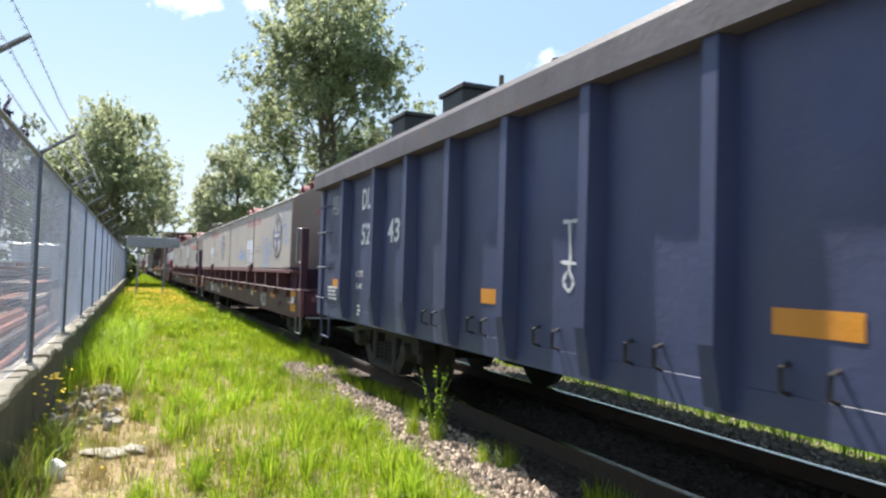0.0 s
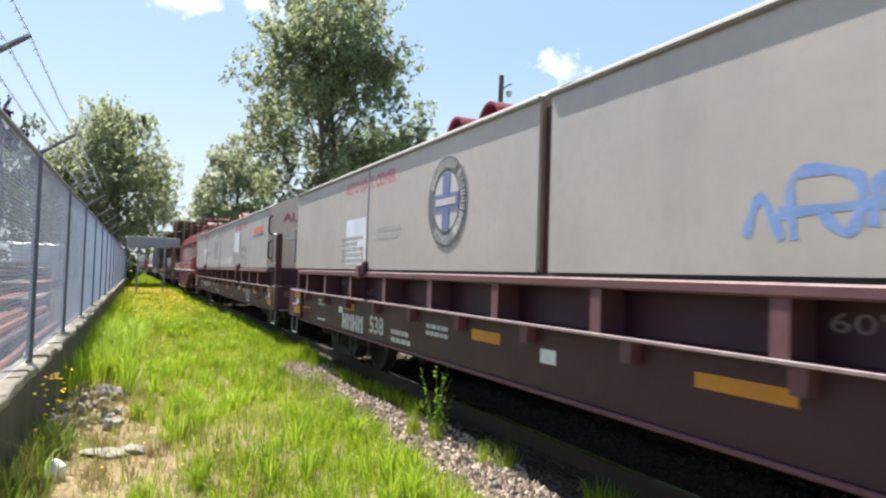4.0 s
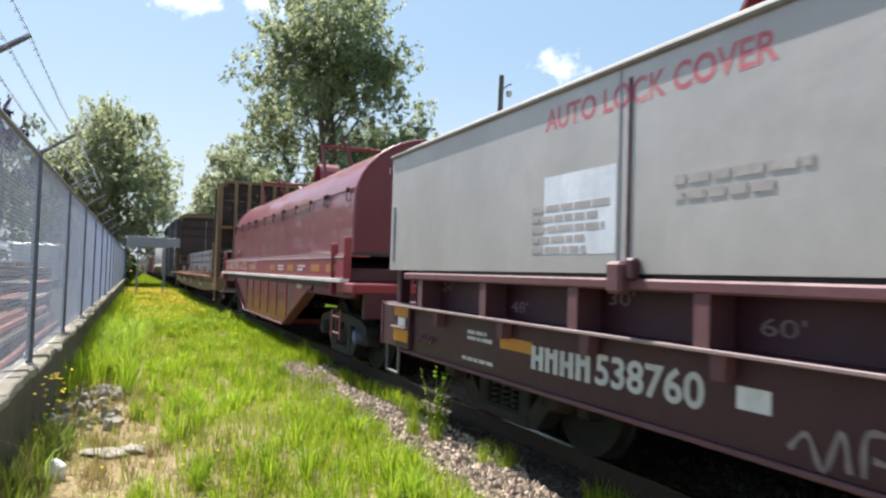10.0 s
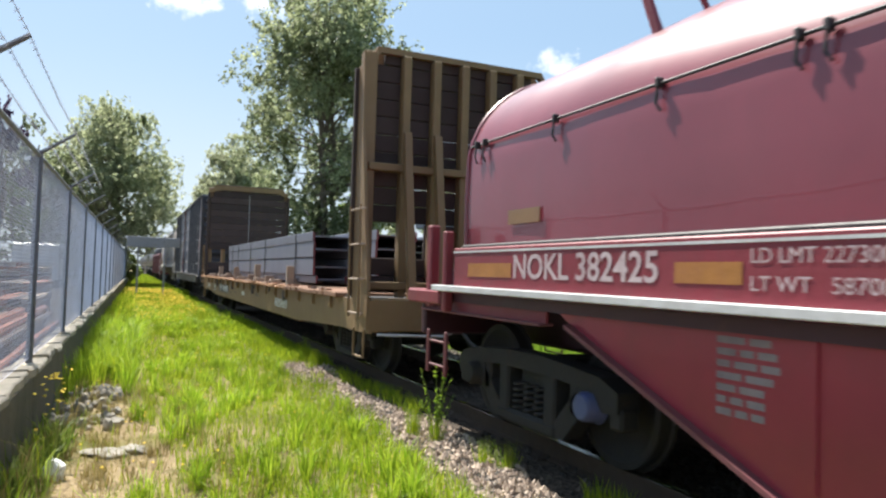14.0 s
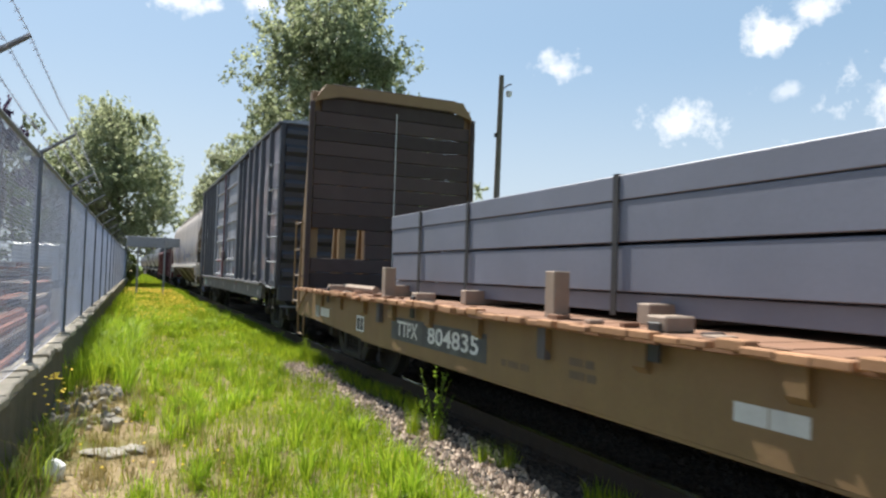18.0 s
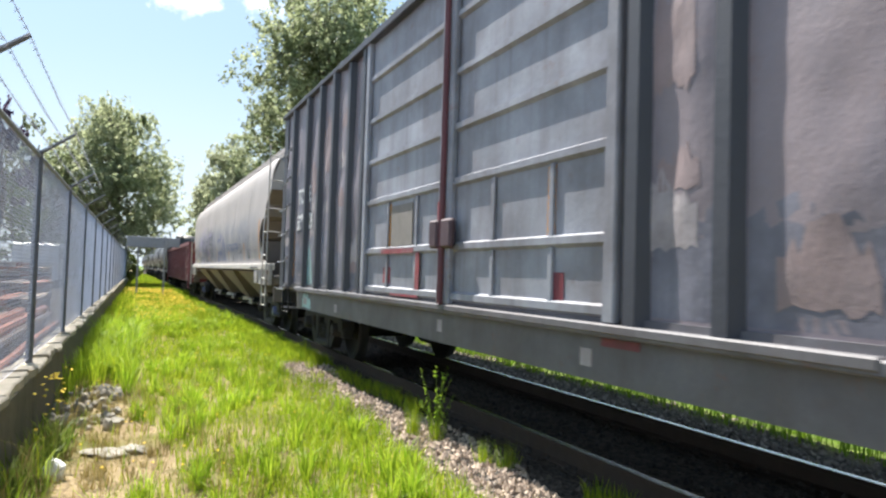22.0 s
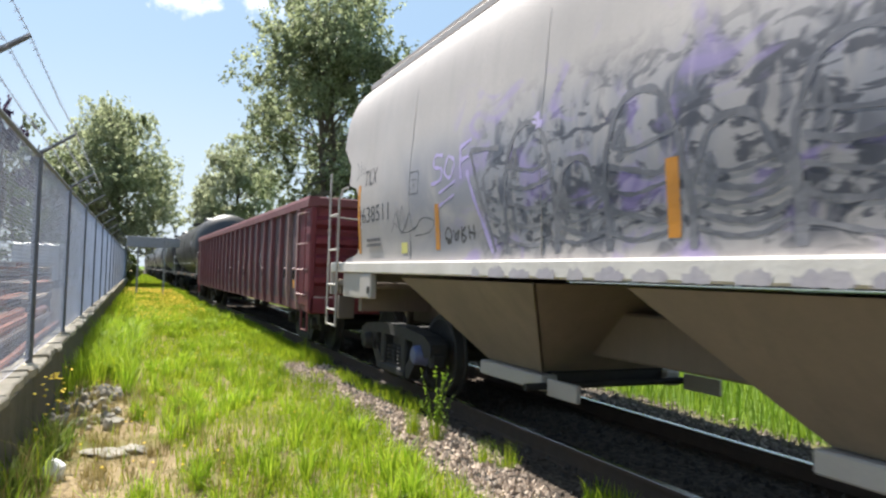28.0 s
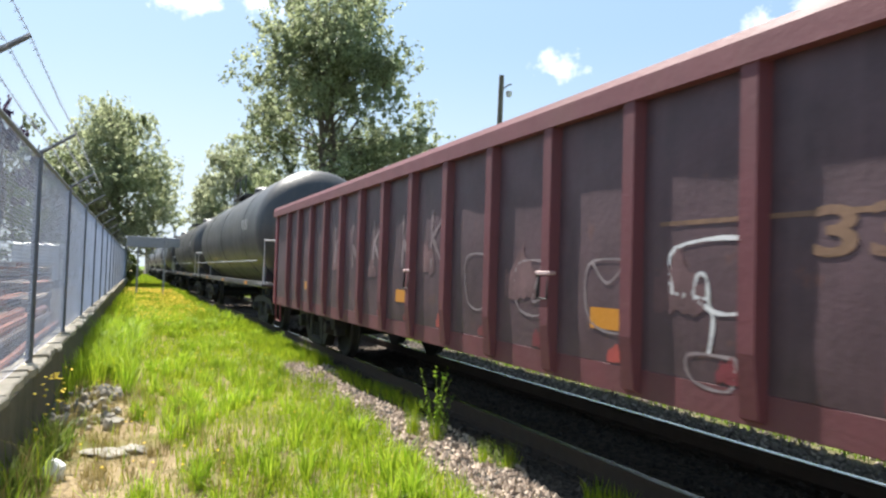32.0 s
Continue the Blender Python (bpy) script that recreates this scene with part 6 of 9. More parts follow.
def build_boxcar():
    q0, q1 = 85.33, 100.76
    car = new_car("boxcar", "sooty purple-grey boxcar with two pale ribbed sliding doors and graffiti", "boxcar", q0)
    L = q1 - q0
    z0, z1 = 1.03, 4.22
    d0, d1 = 90.68 - q0, 95.60 - q0
    posts = [q - q0 for q in (86.24, 87.25, 88.12, 88.95, 89.88, 90.55, 95.72, 96.35, 97.15, 97.92, 98.76, 99.80)]
    seams = [0.05] + posts + [L - 0.05]
    out = dents(seams, z0 - 0.2, z1 + 0.2, 0.034, 11.0)
    for g in (-1, 1):
        for a, c in ((0.04, d0), (d1, L - 0.04)):
            part("side_wall", Shape().box(g * 1.40, g * 1.44, a, c, z0, z1), BOX_DARK, car, "scuffed dark panel wall")
        for a, c in zip(seams, seams[1:]):
            if c - a < 1.5:
                dented_panel("side_panel", car, g, 1.44, a, c, z0 + 0.11, z1 - 0.02, out, BOX_DARK)
        sill = [(0.03, 1.06), (1.45, 1.06), (1.55, 0.74), (L - 1.55, 0.74), (L - 1.45, 1.06), (L - 0.03, 1.06), (L - 0.03, 1.14), (0.03, 1.14)]
        part("side_sill", Shape().prism(sill, g * 1.38, g * 1.47, "x"), BOX_SILL, car, "pale grey worn side sill")
        part("sill_rail", Shape().box(g * 1.40, g * 1.53, 1.5, L - 1.5, 1.02, 1.09, 0.01), BOX_SILL, car)
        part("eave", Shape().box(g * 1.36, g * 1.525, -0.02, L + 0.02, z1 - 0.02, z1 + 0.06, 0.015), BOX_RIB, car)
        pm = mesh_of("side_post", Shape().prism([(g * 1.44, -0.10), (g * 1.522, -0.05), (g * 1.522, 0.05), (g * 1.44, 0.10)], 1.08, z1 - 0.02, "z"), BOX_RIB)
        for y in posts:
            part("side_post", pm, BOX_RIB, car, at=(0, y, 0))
        # two sliding doors with pressed ribs
        for k, (a, c) in enumerate(((d0, (d0 + d1) / 2 - 0.02), ((d0 + d1) / 2 + 0.02, d1))):
            door = part("door", Shape().box(g * 1.42, g * 1.465, a, c, 1.12, z1 - 0.05, 0.01), BOX_DOOR, car, "pale grey ribbed sliding door with rust and red smears")
            ribs = (1.16, 1.60, 2.18, 2.67, 3.17, 3.69)
            for z in ribs:
                part("door_rib", Shape().prism([(g * 1.465, z - 0.035), (g * 1.50, z - 0.01), (g * 1.50, z + 0.04), (g * 1.465, z + 0.055)], a + 0.03, c - 0.03, "y"), BOX_DOOR, door)
            for y in (a + 0.06, c - 0.06):
                part("door_stile", Shape().box(g * 1.465, g * 1.525, y - 0.06, y + 0.06, 1.10, z1 - 0.04, 0.012), BOX_DOOR, door)
            for i in (0, 1):
                for y in (a + 0.75, a + 1.6):
                    part("door_stay", Shape().box(g * 1.465, g * 1.49, y - 0.03, y + 0.03, ribs[i] + 0.04, ribs[i + 1] - 0.03, 0.006), BOX_DOOR, door)
            part("door_hardware", Shape().box(g * 1.52, g * 1.58, c - 0.24 if k == 0 else a + 0.02, c - 0.02 if k == 0 else a + 0.2, 1.6, 1.86, 0.02), OXIDE_PANEL, door)
            part("lock_rod", Shape().tube([(g * 1.54, (c if k == 0 else a), 1.1), (g * 1.54, (c if k == 0 else a), z1 - 0.1)], 0.022, 6), OXIDE_POST, door)
        part("door_track", Shape().box(g * 1.44, g * 1.54, d0 - 1.6, d1 + 1.6, 1.04, 1.10, 0.01), BOX_SILL, car)
        part("upper_track", Shape().box(g * 1.44, g * 1.55, d0 - 1.2, d1 + 1.2, z1 - 0.07, z1 - 0.02, 0.01), BOX_RIB, car)
    roof = [(-1.50, z1 + 0.03), (-1.48, z1 + 0.07), (0, z1 + 0.22), (1.48, z1 + 0.07), (1.50, z1 + 0.03)]
    part("roof", Shape().prism(roof, -0.03, L + 0.03, "y"), GALV, car)
    for k in range(14):
        y = 0.5 + k * (L - 1) / 13
        part("roof_seam", Shape().prism([(-1.49, z1 + 0.065), (0, z1 + 0.215), (1.49, z1 + 0.065), (1.49, z1 + 0.10), (0, z1 + 0.25), (-1.49, z1 + 0.10)], y - 0.04, y + 0.04, "y"), GALV, car)
    part("floor", Shape().box(-1.4, 1.4, 0.05, L - 0.05, 0.98, 1.1), IRON, car)
    part("center_sill", Shape().box(-0.35, 0.35, 0, L, 0.68, 0.98, 0.02), IRON, car)
    for y, o in ((0.0, -1), (L, 1)):
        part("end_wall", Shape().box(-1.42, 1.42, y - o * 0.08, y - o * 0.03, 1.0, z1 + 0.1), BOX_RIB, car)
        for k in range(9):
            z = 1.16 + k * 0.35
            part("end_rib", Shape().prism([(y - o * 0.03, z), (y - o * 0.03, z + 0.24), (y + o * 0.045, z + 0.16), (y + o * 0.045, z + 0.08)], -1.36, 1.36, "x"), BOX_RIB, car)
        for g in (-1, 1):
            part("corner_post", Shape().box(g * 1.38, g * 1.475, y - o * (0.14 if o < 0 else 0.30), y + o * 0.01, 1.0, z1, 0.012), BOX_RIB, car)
        part("end_sill", Shape().box(-1.42, 1.42, y - o * 0.1, y + o * 0.05, 0.76, 1.06, 0.02), BOX_RIB, car)
        part("uncoupling_bar", Shape().tube([(-1.4, y + o * 0.10, 0.66), (-0.4, y + o * 0.2, 0.62), (0.0, y + o * 0.2, 0.85)], 0.018, 6), POST_GREY, car)
        for z in (1.01, 1.51, 2.00, 2.46, 2.95, 3.45):
            part("grab_iron", Shape().tube([(-1.44, y - o * 0.02, z), (-1.53, y - o * 0.02, z), (-1.53, y - o * 0.66, z + 0.015), (-1.53, y - o * 0.70, z + 0.07), (-1.52, y - o * 0.80, z + 0.075), (-1.44, y - o * 0.80, z + 0.075)], 0.0135, 6), GALV, car, smooth=True)
            part("grab_bracket", Shape().box(-1.535, -1.44, y - o * 0.79, y - o * 0.86, z + 0.045, z + 0.105, 0.008), CHORD_GREY, car, "rusty grab iron bracket")
        stirrup(car, -1.44, y - o * 0.45, 1.06, IRON, 0.5, 0.45)
        coupler(car, y, o)
    x = -1.4415
    r = random.Random(8)
    # a broad band of blue-grey overpaint low on the wall, and older patches above
    for a, c in zip(seams, seams[1:]):
        if c - a > 1.5:
            continue
        zt = 1.9 + r.uniform(-0.25, 0.15)
        coat = sheet_mark("overpaint", car, x + 0.003, a + 0.10, c - 0.10, 1.16, zt, out, SCRAPE_GREY, "blue-grey overpaint")
        for v in coat.data.vertices:
            if v.co.z > zt - 0.01:
                v.co.z += 0.30 * noise.noise(Vector((v.co.y * 2.6, 0.3, 5.0))) + 0.12 * noise.noise(Vector((v.co.y * 9.0, 0.7, 2.0)))
        for k in range(3):
            m = r.choice((SCRAPE, SCRAPE, SCRAPE_GREY, SCRAPE_PALE))
            drape(splash("scraped_paint", car, x + 0.002 - 0.0004 * k, (a + c) / 2 + r.uniform(-0.12, 0.12), r.uniform(1.2, 3.4), r.uniform(0.3, 0.55), r.uniform(0.25, 0.9), m, int(100 * a) + k), out)
    for txt, q, z, w in (("TO", 99.215, 2.60, 0.43), ("E", 98.615, 2.60, 0.17), ("37", 99.20, 2.16, 0.38), ("24", 98.48, 2.16, 0.37)):
        if txt in ("37", "24"):
            sheet_mark("number_patch", car, x + 0.001, q - q0 - 0.24, q - q0 + 0.24, 2.0, 2.33, out, BOX_RIB)
        drape(lettering("reporting_mark" if txt.isalpha() else "car_number", txt, 0.36, WHITE, car, (x - 0.002, q - q0, z), width=w, bold=0.008), out)
    for q, a, b in ((99.71, 1.24, 2.09), (96.45, 1.30, 2.0), (88.26, 1.47, 1.92), (86.39, 1.20, 2.10)):
        sheet_mark("reflector", car, x, q - q0 - 0.05, q - q0 + 0.05, a, b, out, ORANGE, "orange reflective stripe")
    patch("reflector", car, -1.468, 91.40 - q0, 91.50 - q0, 1.66, 2.14, ORANGE, "orange reflective stripe")
    patch("reflector", car, -1.468, 94.70 - q0, 94.79 - q0, 1.66, 2.13, ORANGE, "orange reflective stripe")
    for a, b, c, d, px in ((94.67, 94.90, 1.25, 1.43, -1.469), (93.92, 94.89, 1.575, 1.625, -1.5025), (93.78, 93.88, 1.12, 1.58, -1.4925), (93.78, 94.57, 1.125, 1.15, -1.5025), (93.11, 93.28, 1.72, 2.03, -1.527)):
        patch("red_smear", car, px, a - q0, b - q0, c, d, RED_SMEAR, "worn red paint on the door")
    patch("plywood_patch", car, -1.476, 94.03 - q0, 94.66 - q0, 1.66, 2.10, PLY, "grey plywood card board")
    fr = Shape()
    for a, b, c, d in ((87.48, 87.90, 1.505, 1.52), (87.48, 87.92, 1.26, 1.275), (87.48, 87.495, 1.28, 1.52), (87.903, 87.918, 1.26, 1.51), (87.69, 87.71, 1.26, 1.52)):
        fr.box(-1.49, -1.484, a - q0, b - q0, c, d)
    part("card_frame", fr, CHALK_TAG, car, "white frame of a card board")
    # pale teal throw-up that runs down over the sill
    for q, z, w, h, m, k in ((98.80, 1.10, 0.34, 0.70, SPRAY_TEAL, 1), (98.44, 1.12, 0.26, 0.62, SPRAY_AQUA, 2), (98.50, 1.50, 0.20, 0.32, SPRAY_AQUA, 3), (98.86, 1.52, 0.14, 0.28, SPRAY_AQUA, 4)):
        drape(splash("teal_tag", car, x - 0.001 * k, q - q0, z, w * 1.15, h * 1.12, m, 500 + k, "pale teal sprayed shapes"), out)
    splash("teal_tag", car, -1.4725, 98.55 - q0, 0.76, 0.55, 0.28, SPRAY_AQUA, 511)
    drape(strokes("dark_tag", car, x - 0.006, [[(98.94, 1.12), (98.92, 1.55), (98.72, 1.66), (98.66, 1.20), (98.80, 1.14)], [(98.50, 1.72), (98.42, 1.5), (98.50, 1.2), (98.38, 1.1)]], 0.03, SPRAY_BLACK, "", None, q0), out)
    drape(strokes("white_tag", car, x, [[(86.95, 3.17), (86.87, 2.87), (86.76, 3.14), (86.71, 2.87)], [(86.63, 3.14), (86.49, 2.99), (86.63, 2.87), (86.47, 2.87)], [(87.09, 2.67), (86.90, 2.42), (86.82, 2.70), (86.74, 2.42), (86.63, 2.67), (86.55, 2.46), (86.39, 2.73)],
                                        [(86.82, 2.58), (86.28, 2.75)]], 0.026, CHALK_TAG, "", None, q0), out)
    patch("red_touch_up", car, -1.4765, 90.50 - q0, 90.85 - q0, 0.96, 1.01, OXIDE)
    patch("red_touch_up", car, -1.47, 91.28 - q0, 91.44 - q0, 1.20, 1.40, OXIDE)
    for y, w, zb in ((1.86, 0.20, 0.80), (3.31, 0.10, 0.86), (5.62, 0.12, 0.82), (7.9, 0.10, 0.84), (11.42, 0.14, 0.80), (13.2, 0.22, 0.82)):
        patch("sill_plate", car, -1.473, y, y + w, zb, zb + 0.11, SCRAPE_PALE)
    # a row of rivets up the corner of the wall
    rivet = mesh_of("rivet", Shape().lathe([(-1.474, 0.019), (-1.483, 0.014), (-1.487, 0.001)], (0, 0, 0), "x", 8), BOX_RIB, True)
    for k in range(26):
        part("rivet", rivet, BOX_RIB, car, at=(0, 0.10, 1.10 + 0.112 * k))
    truck(car, 1.75)
    truck(car, L - 1.75)


def sprayed_side():
    """Hopper paint with soot and a broad dark sprayed wash on the lower half of the side."""
    m = surface("sprayed_hopper_side", (0.42, 0.38, 0.36), 0.5, dirt=(0.30, 0.28, 0.27), dirt_amount=0.3, streak=0.3, grain=0.6, bump=0.05)
    n, l = m.node_tree.nodes, m.node_tree.links
    bsdf = n["Principled BSDF"]
    base = bsdf.inputs["Base Color"].links[0].from_socket
    tc = n.new("ShaderNodeTexCoord")
    sep = n.new("ShaderNodeSeparateXYZ")
    l.new(tc.outputs["Object"], sep.inputs[0])

    def rng(s, a, b):
        r = n.new("ShaderNodeMapRange")
        r.interpolation_type = "SMOOTHSTEP"
        r.inputs[1].default_value, r.inputs[2].default_value = a, b
        l.new(s, r.inputs[0])
        return r.outputs[0]

    def mul(a, b):
        x = n.new("ShaderNodeMath")
        x.operation = "MULTIPLY"
        l.new(a, x.inputs[0])
        if isinstance(b, float):
            x.inputs[1].default_value = b
        else:
            l.new(b, x.inputs[1])
        return x.outputs[0]

    def blot(scale, lo, hi, stretch):
        mp = n.new("ShaderNodeMapping")
        mp.inputs["Scale"].default_value = stretch
        l.new(tc.outputs["Object"], mp.inputs[0])
        t = n.new("ShaderNodeTexNoise")
        t.inputs["Scale"].default_value, t.inputs["Detail"].default_value, t.inputs["Distortion"].default_value = scale, 5, 1.2
        l.new(mp.outputs[0], t.inputs["Vector"])
        return rng(t.outputs[0], lo, hi)
    colour = base
    band = mul(rng(sep.outputs[2], 2.95, 2.35), rng(sep.outputs[2], 1.45, 1.65))
    for where, col, amount, args in (
            (mul(mul(rng(sep.outputs[1], 0.5, 3.0), rng(sep.outputs[1], 17.5, 15.5)), band), (0.16, 0.175, 0.225), 0.72, (0.8, 0.22, 0.60, (1, 1, 1))),
            (mul(mul(rng(sep.outputs[1], 10.4, 11.2), rng(sep.outputs[1], 14.6, 14.0)), band), (0.045, 0.05, 0.075), 0.85, (2.4, 0.47, 0.60, (1, 1.3, 0.8))),
            (mul(mul(rng(sep.outputs[1], 10.4, 11.0), rng(sep.outputs[1], 14.6, 14.1)), band), (0.30, 0.28, 0.28), 0.65, (4.5, 0.50, 0.60, (1, 2.2, 0.6))),
            (mul(mul(rng(sep.outputs[1], 10.4, 11.0), rng(sep.outputs[1], 14.6, 14.0)), band), (0.03, 0.033, 0.05), 0.90, (5.0, 0.52, 0.60, (1, 0.8, 1.5))),
            (mul(mul(rng(sep.outputs[1], 10.2, 11.0), rng(sep.outputs[1], 15.3, 14.4)), rng(sep.outputs[2], 3.2, 2.7)), (0.30, 0.22, 0.52), 0.5, (1.7, 0.52, 0.66, (1, 1, 1.4)))):
        f = mul(mul(where, blot(*args)), amount)
        x = n.new("ShaderNodeMix")
        x.data_type = "RGBA"
        l.new(f, x.inputs[0])
        l.new(colour, x.inputs[6])
        x.inputs[7].default_value = (*col, 1)
        colour = x.outputs[2]
    l.new(colour, bsdf.inputs["Base Color"])
    return m




def build_hopper():
    q0, q1 = 102.15, 121.20
    car = new_car("covered_hopper", "pale grey covered hopper car with sprayed graffiti and dusty outlet bays", "hopper car", q0)
    L = q1 - q0
    spray = sprayed_side()
    wall = [(1.50, 1.47), (1.525, 1.9), (1.53, 2.4), (1.50, 2.9), (1.43, 3.35), (1.30, 3.66), (1.05, 3.86)]

    bow = np.polyfit([z - 2.4 for x, z in wall], [x for x, z in wall], 5)

    def side_x(z):
        return -float(np.polyval(bow, min(max(z, 1.47), 3.86) - 2.4)) - 0.004
    # how far the wall is cut back from each end, by height
    cut = [(1.47, 0.62), (1.522, 0.66), (1.579, 1.15), (1.712, 1.29), (2.045, 1.40), (2.25, 1.30), (2.406, 1.12), (2.465, 0.82), (2.722, 0.79), (2.998, 0.40), (3.35, 0.45), (3.86, 0.56)]

    def cut_at(z):
        for (za, a), (zb, c) in zip(cut, cut[1:]):
            if za <= z <= zb:
                return a + (c - a) * (z - za) / (zb - za)
        return 0.62
    for g in (-1, 1):
        V, F = [], []
        zs = np.linspace(1.47, 3.85, 96)
        ny = 24
        for z in zs:
            a = cut_at(z)
            for i in range(ny + 1):
                V.append((g * abs(side_x(z)), a + (L - 2 * a) * i / ny, z))
        for i in range(len(zs) - 1):
            for k in range(ny):
                F.append((i * (ny + 1) + k, i * (ny + 1) + k + 1, (i + 1) * (ny + 1) + k + 1, (i + 1) * (ny + 1) + k))
        ob = part("side_wall", Shape().add(V, F), spray, car, "curved pale grey hopper side")
        sol = ob.modifiers.new("thickness", "SOLIDIFY")
        sol.thickness, sol.offset = 0.02, -1 if g < 0 else 1
        part("side_sill", Shape().box(g * 1.40, g * 1.56, 0.06, L - 0.06, 1.355, 1.485, 0.014), HOPPER_SILL, car, "white side sill")
        part("top_rail", Shape().box(g * 1.00, g * 1.12, 0.40, L - 0.40, 3.82, 3.92, 0.02), HOPPER, car)
        for k in range(1, 7):
            y = 0.46 + (L - 0.92) * k / 7
            part("wall_seam", Shape().tube([(g * (abs(side_x(z)) - 0.004), y, z) for z in np.linspace(1.5, 3.8, 9)], 0.008, 5), HOPPER, car)
    part("roof", Shape().prism([(-1.06, 3.86), (-0.6, 4.02), (0, 4.06), (0.6, 4.02), (1.06, 3.86)], 0.44, L - 0.44, "y"), HOPPER, car)
    for g in (-0.75, 0.75):
        w = Shape()
        for k in range(9):
            y = 0.5 + (L - 1.0) * k / 8
            w.box(g - 0.02, g + 0.02, y - 0.02, y + 0.02, 3.9, 4.02)
        for i in range(5):
            e = g - 0.22 + 0.11 * i
            w.box(e - 0.018, e + 0.018, 0.5, L - 0.5, 4.02, 4.05)
        part("running_board", w, HOPPER, car)
    for k in range(5):
        y = 2.4 + k * (L - 4.8) / 4
        part("roof_hatch", Shape().lathe([(4.02, 0.30), (4.14, 0.30), (4.18, 0.24), (4.19, 0.02)], (0, y, 0), "z", 16), HOPPER, car)
    for y, o in ((0.0, -1), (L, 1)):
        # the sloping end sheet, and the cavity in front of it
        V = []
        for hw, d, z in ((0.80, 2.9, 1.2), (1.46, 1.44, 2.05), (1.47, 1.16, 2.40), (1.49, 0.86, 2.47), (1.49, 0.82, 2.72), (1.47, 0.42, 3.0)):
            V += [(-hw, y - o * d, z), (hw, y - o * d, z)]
        F = [(2 * k, 2 * k + 1, 2 * k + 3, 2 * k + 2) for k in range(5)]
        part("end_slope_sheet", Shape().add(V, F), HOPPER_LOW, car, "dusty sloping end sheet, darkened for shade")
        rim = [(-1.47, 3.0), (1.47, 3.0), (1.44, 3.2), (1.40, 3.35), (1.28, 3.62), (1.03, 3.86), (-1.03, 3.86), (-1.28, 3.62), (-1.40, 3.35), (-1.44, 3.2)]
        part("end_wall", Shape().prism(rim, y - o * 0.44, y - o * 0.47, "y"), HOPPER, car, "pale upper end wall")
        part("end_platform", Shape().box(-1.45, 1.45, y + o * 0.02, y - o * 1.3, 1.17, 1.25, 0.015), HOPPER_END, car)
        part("end_sill", Shape().box(-1.42, 1.42, y, y - o * 0.14, 1.06, 1.26, 0.02), HOPPER_LOW, car)
        part("side_plate", Shape().box(-1.52, -1.46, y - o * 0.62, y - o * 1.44, 1.05, 1.352, 0.01), HOPPER, car, "pale plate above the truck")
        part("draft_pocket", Shape().box(-0.42, 0.42, y + o * 0.02, y - o * 0.5, 0.68, 1.10, 0.03), HOPPER_LOW, car)
        part("lower_bulkhead", Shape().box(-1.40, 1.40, y - o * 1.46, y - o * 1.52, 1.25, 1.98, 0.01), HOPPER_END, car, "cream bulkhead under the end slope, colour darkened for shade")
        part("bulkhead_hole", Shape().lathe([(y - o * 1.45, 0.085), (y - o * 1.458, 0.085)], (-0.72, 0, 1.36), "y", 14), STRAP, car)
        for xx in (-0.98, 0.98):
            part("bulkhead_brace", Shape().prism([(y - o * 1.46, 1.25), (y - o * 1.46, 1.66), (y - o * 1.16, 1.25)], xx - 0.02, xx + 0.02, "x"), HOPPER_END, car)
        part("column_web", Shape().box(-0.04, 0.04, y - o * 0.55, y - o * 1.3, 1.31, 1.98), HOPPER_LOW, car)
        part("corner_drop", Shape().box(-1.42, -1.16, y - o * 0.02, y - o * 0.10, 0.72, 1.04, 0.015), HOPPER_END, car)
        part("bolster_web", Shape().box(-1.40, 1.40, y - o * 1.0, y - o * 1.12, 0.88, 1.22), HOPPER_LOW, car)
        for g in (-1, 1):
            part("end_post", Shape().box(g * 1.46, g * 1.55, y - o * 0.03, y - o * 0.10, 1.05, 1.48, 0.012), HOPPER, car)
            part("jacking_plate", Shape().box(g * 1.46, g * 1.55, y - o * 1.44, y - o * 1.88, 1.06, 1.352, 0.015), HOPPER, car)
            part("jack_hole", Shape().lathe([(g * 1.552, 0.05), (g * 1.556, 0.05)], (0, y - o * 1.80, 1.16), "x", 14), STRAP, car)
        part("ladder_stile", Shape().box(-1.61, -1.58, y - o * 0.05, y - o * 0.09, 0.64, 3.86 if o < 0 else 2.70, 0.008), HOPPER, car)
        part("ladder_stile", Shape().tube([(-1.595, y - o * 0.53, 0.64), (-1.595, y - o * 0.53, 2.30), (-1.56, y - o * 0.60, 2.44), (-1.50, y - o * 0.70, 2.46)], 0.018, 6), HOPPER, car, smooth=True)
        for z in (0.66, 0.86, 1.19, 1.655, 2.12):
            part("rung", Shape().tube([(-1.595, y - o * 0.07, z), (-1.595, y - o * 0.53, z)], 0.013, 6), HOPPER_SILL, car)
        if o < 0:
            part("rung", Shape().tube([(-1.595, y - o * 0.07, 2.58), (-1.595, y - o * 0.40, 2.56), (-1.50, y - o * 0.78, 2.52)], 0.011, 6), HOPPER, car)
        part("ladder_stile", Shape().box(-0.78, -0.73, y + o * 0.02, y - o * 0.02, 1.72, 3.86 if o < 0 else 2.70, 0.008), HOPPER, car)
        for z in ((2.12, 2.58, 3.14, 3.62) if o < 0 else (2.12,)):
            part("rung", Shape().tube([(-1.58, y - o * 0.03, z), (-1.2, y + o * 0.02, z - 0.02), (-0.76, y, z)], 0.013, 6), HOPPER, car)
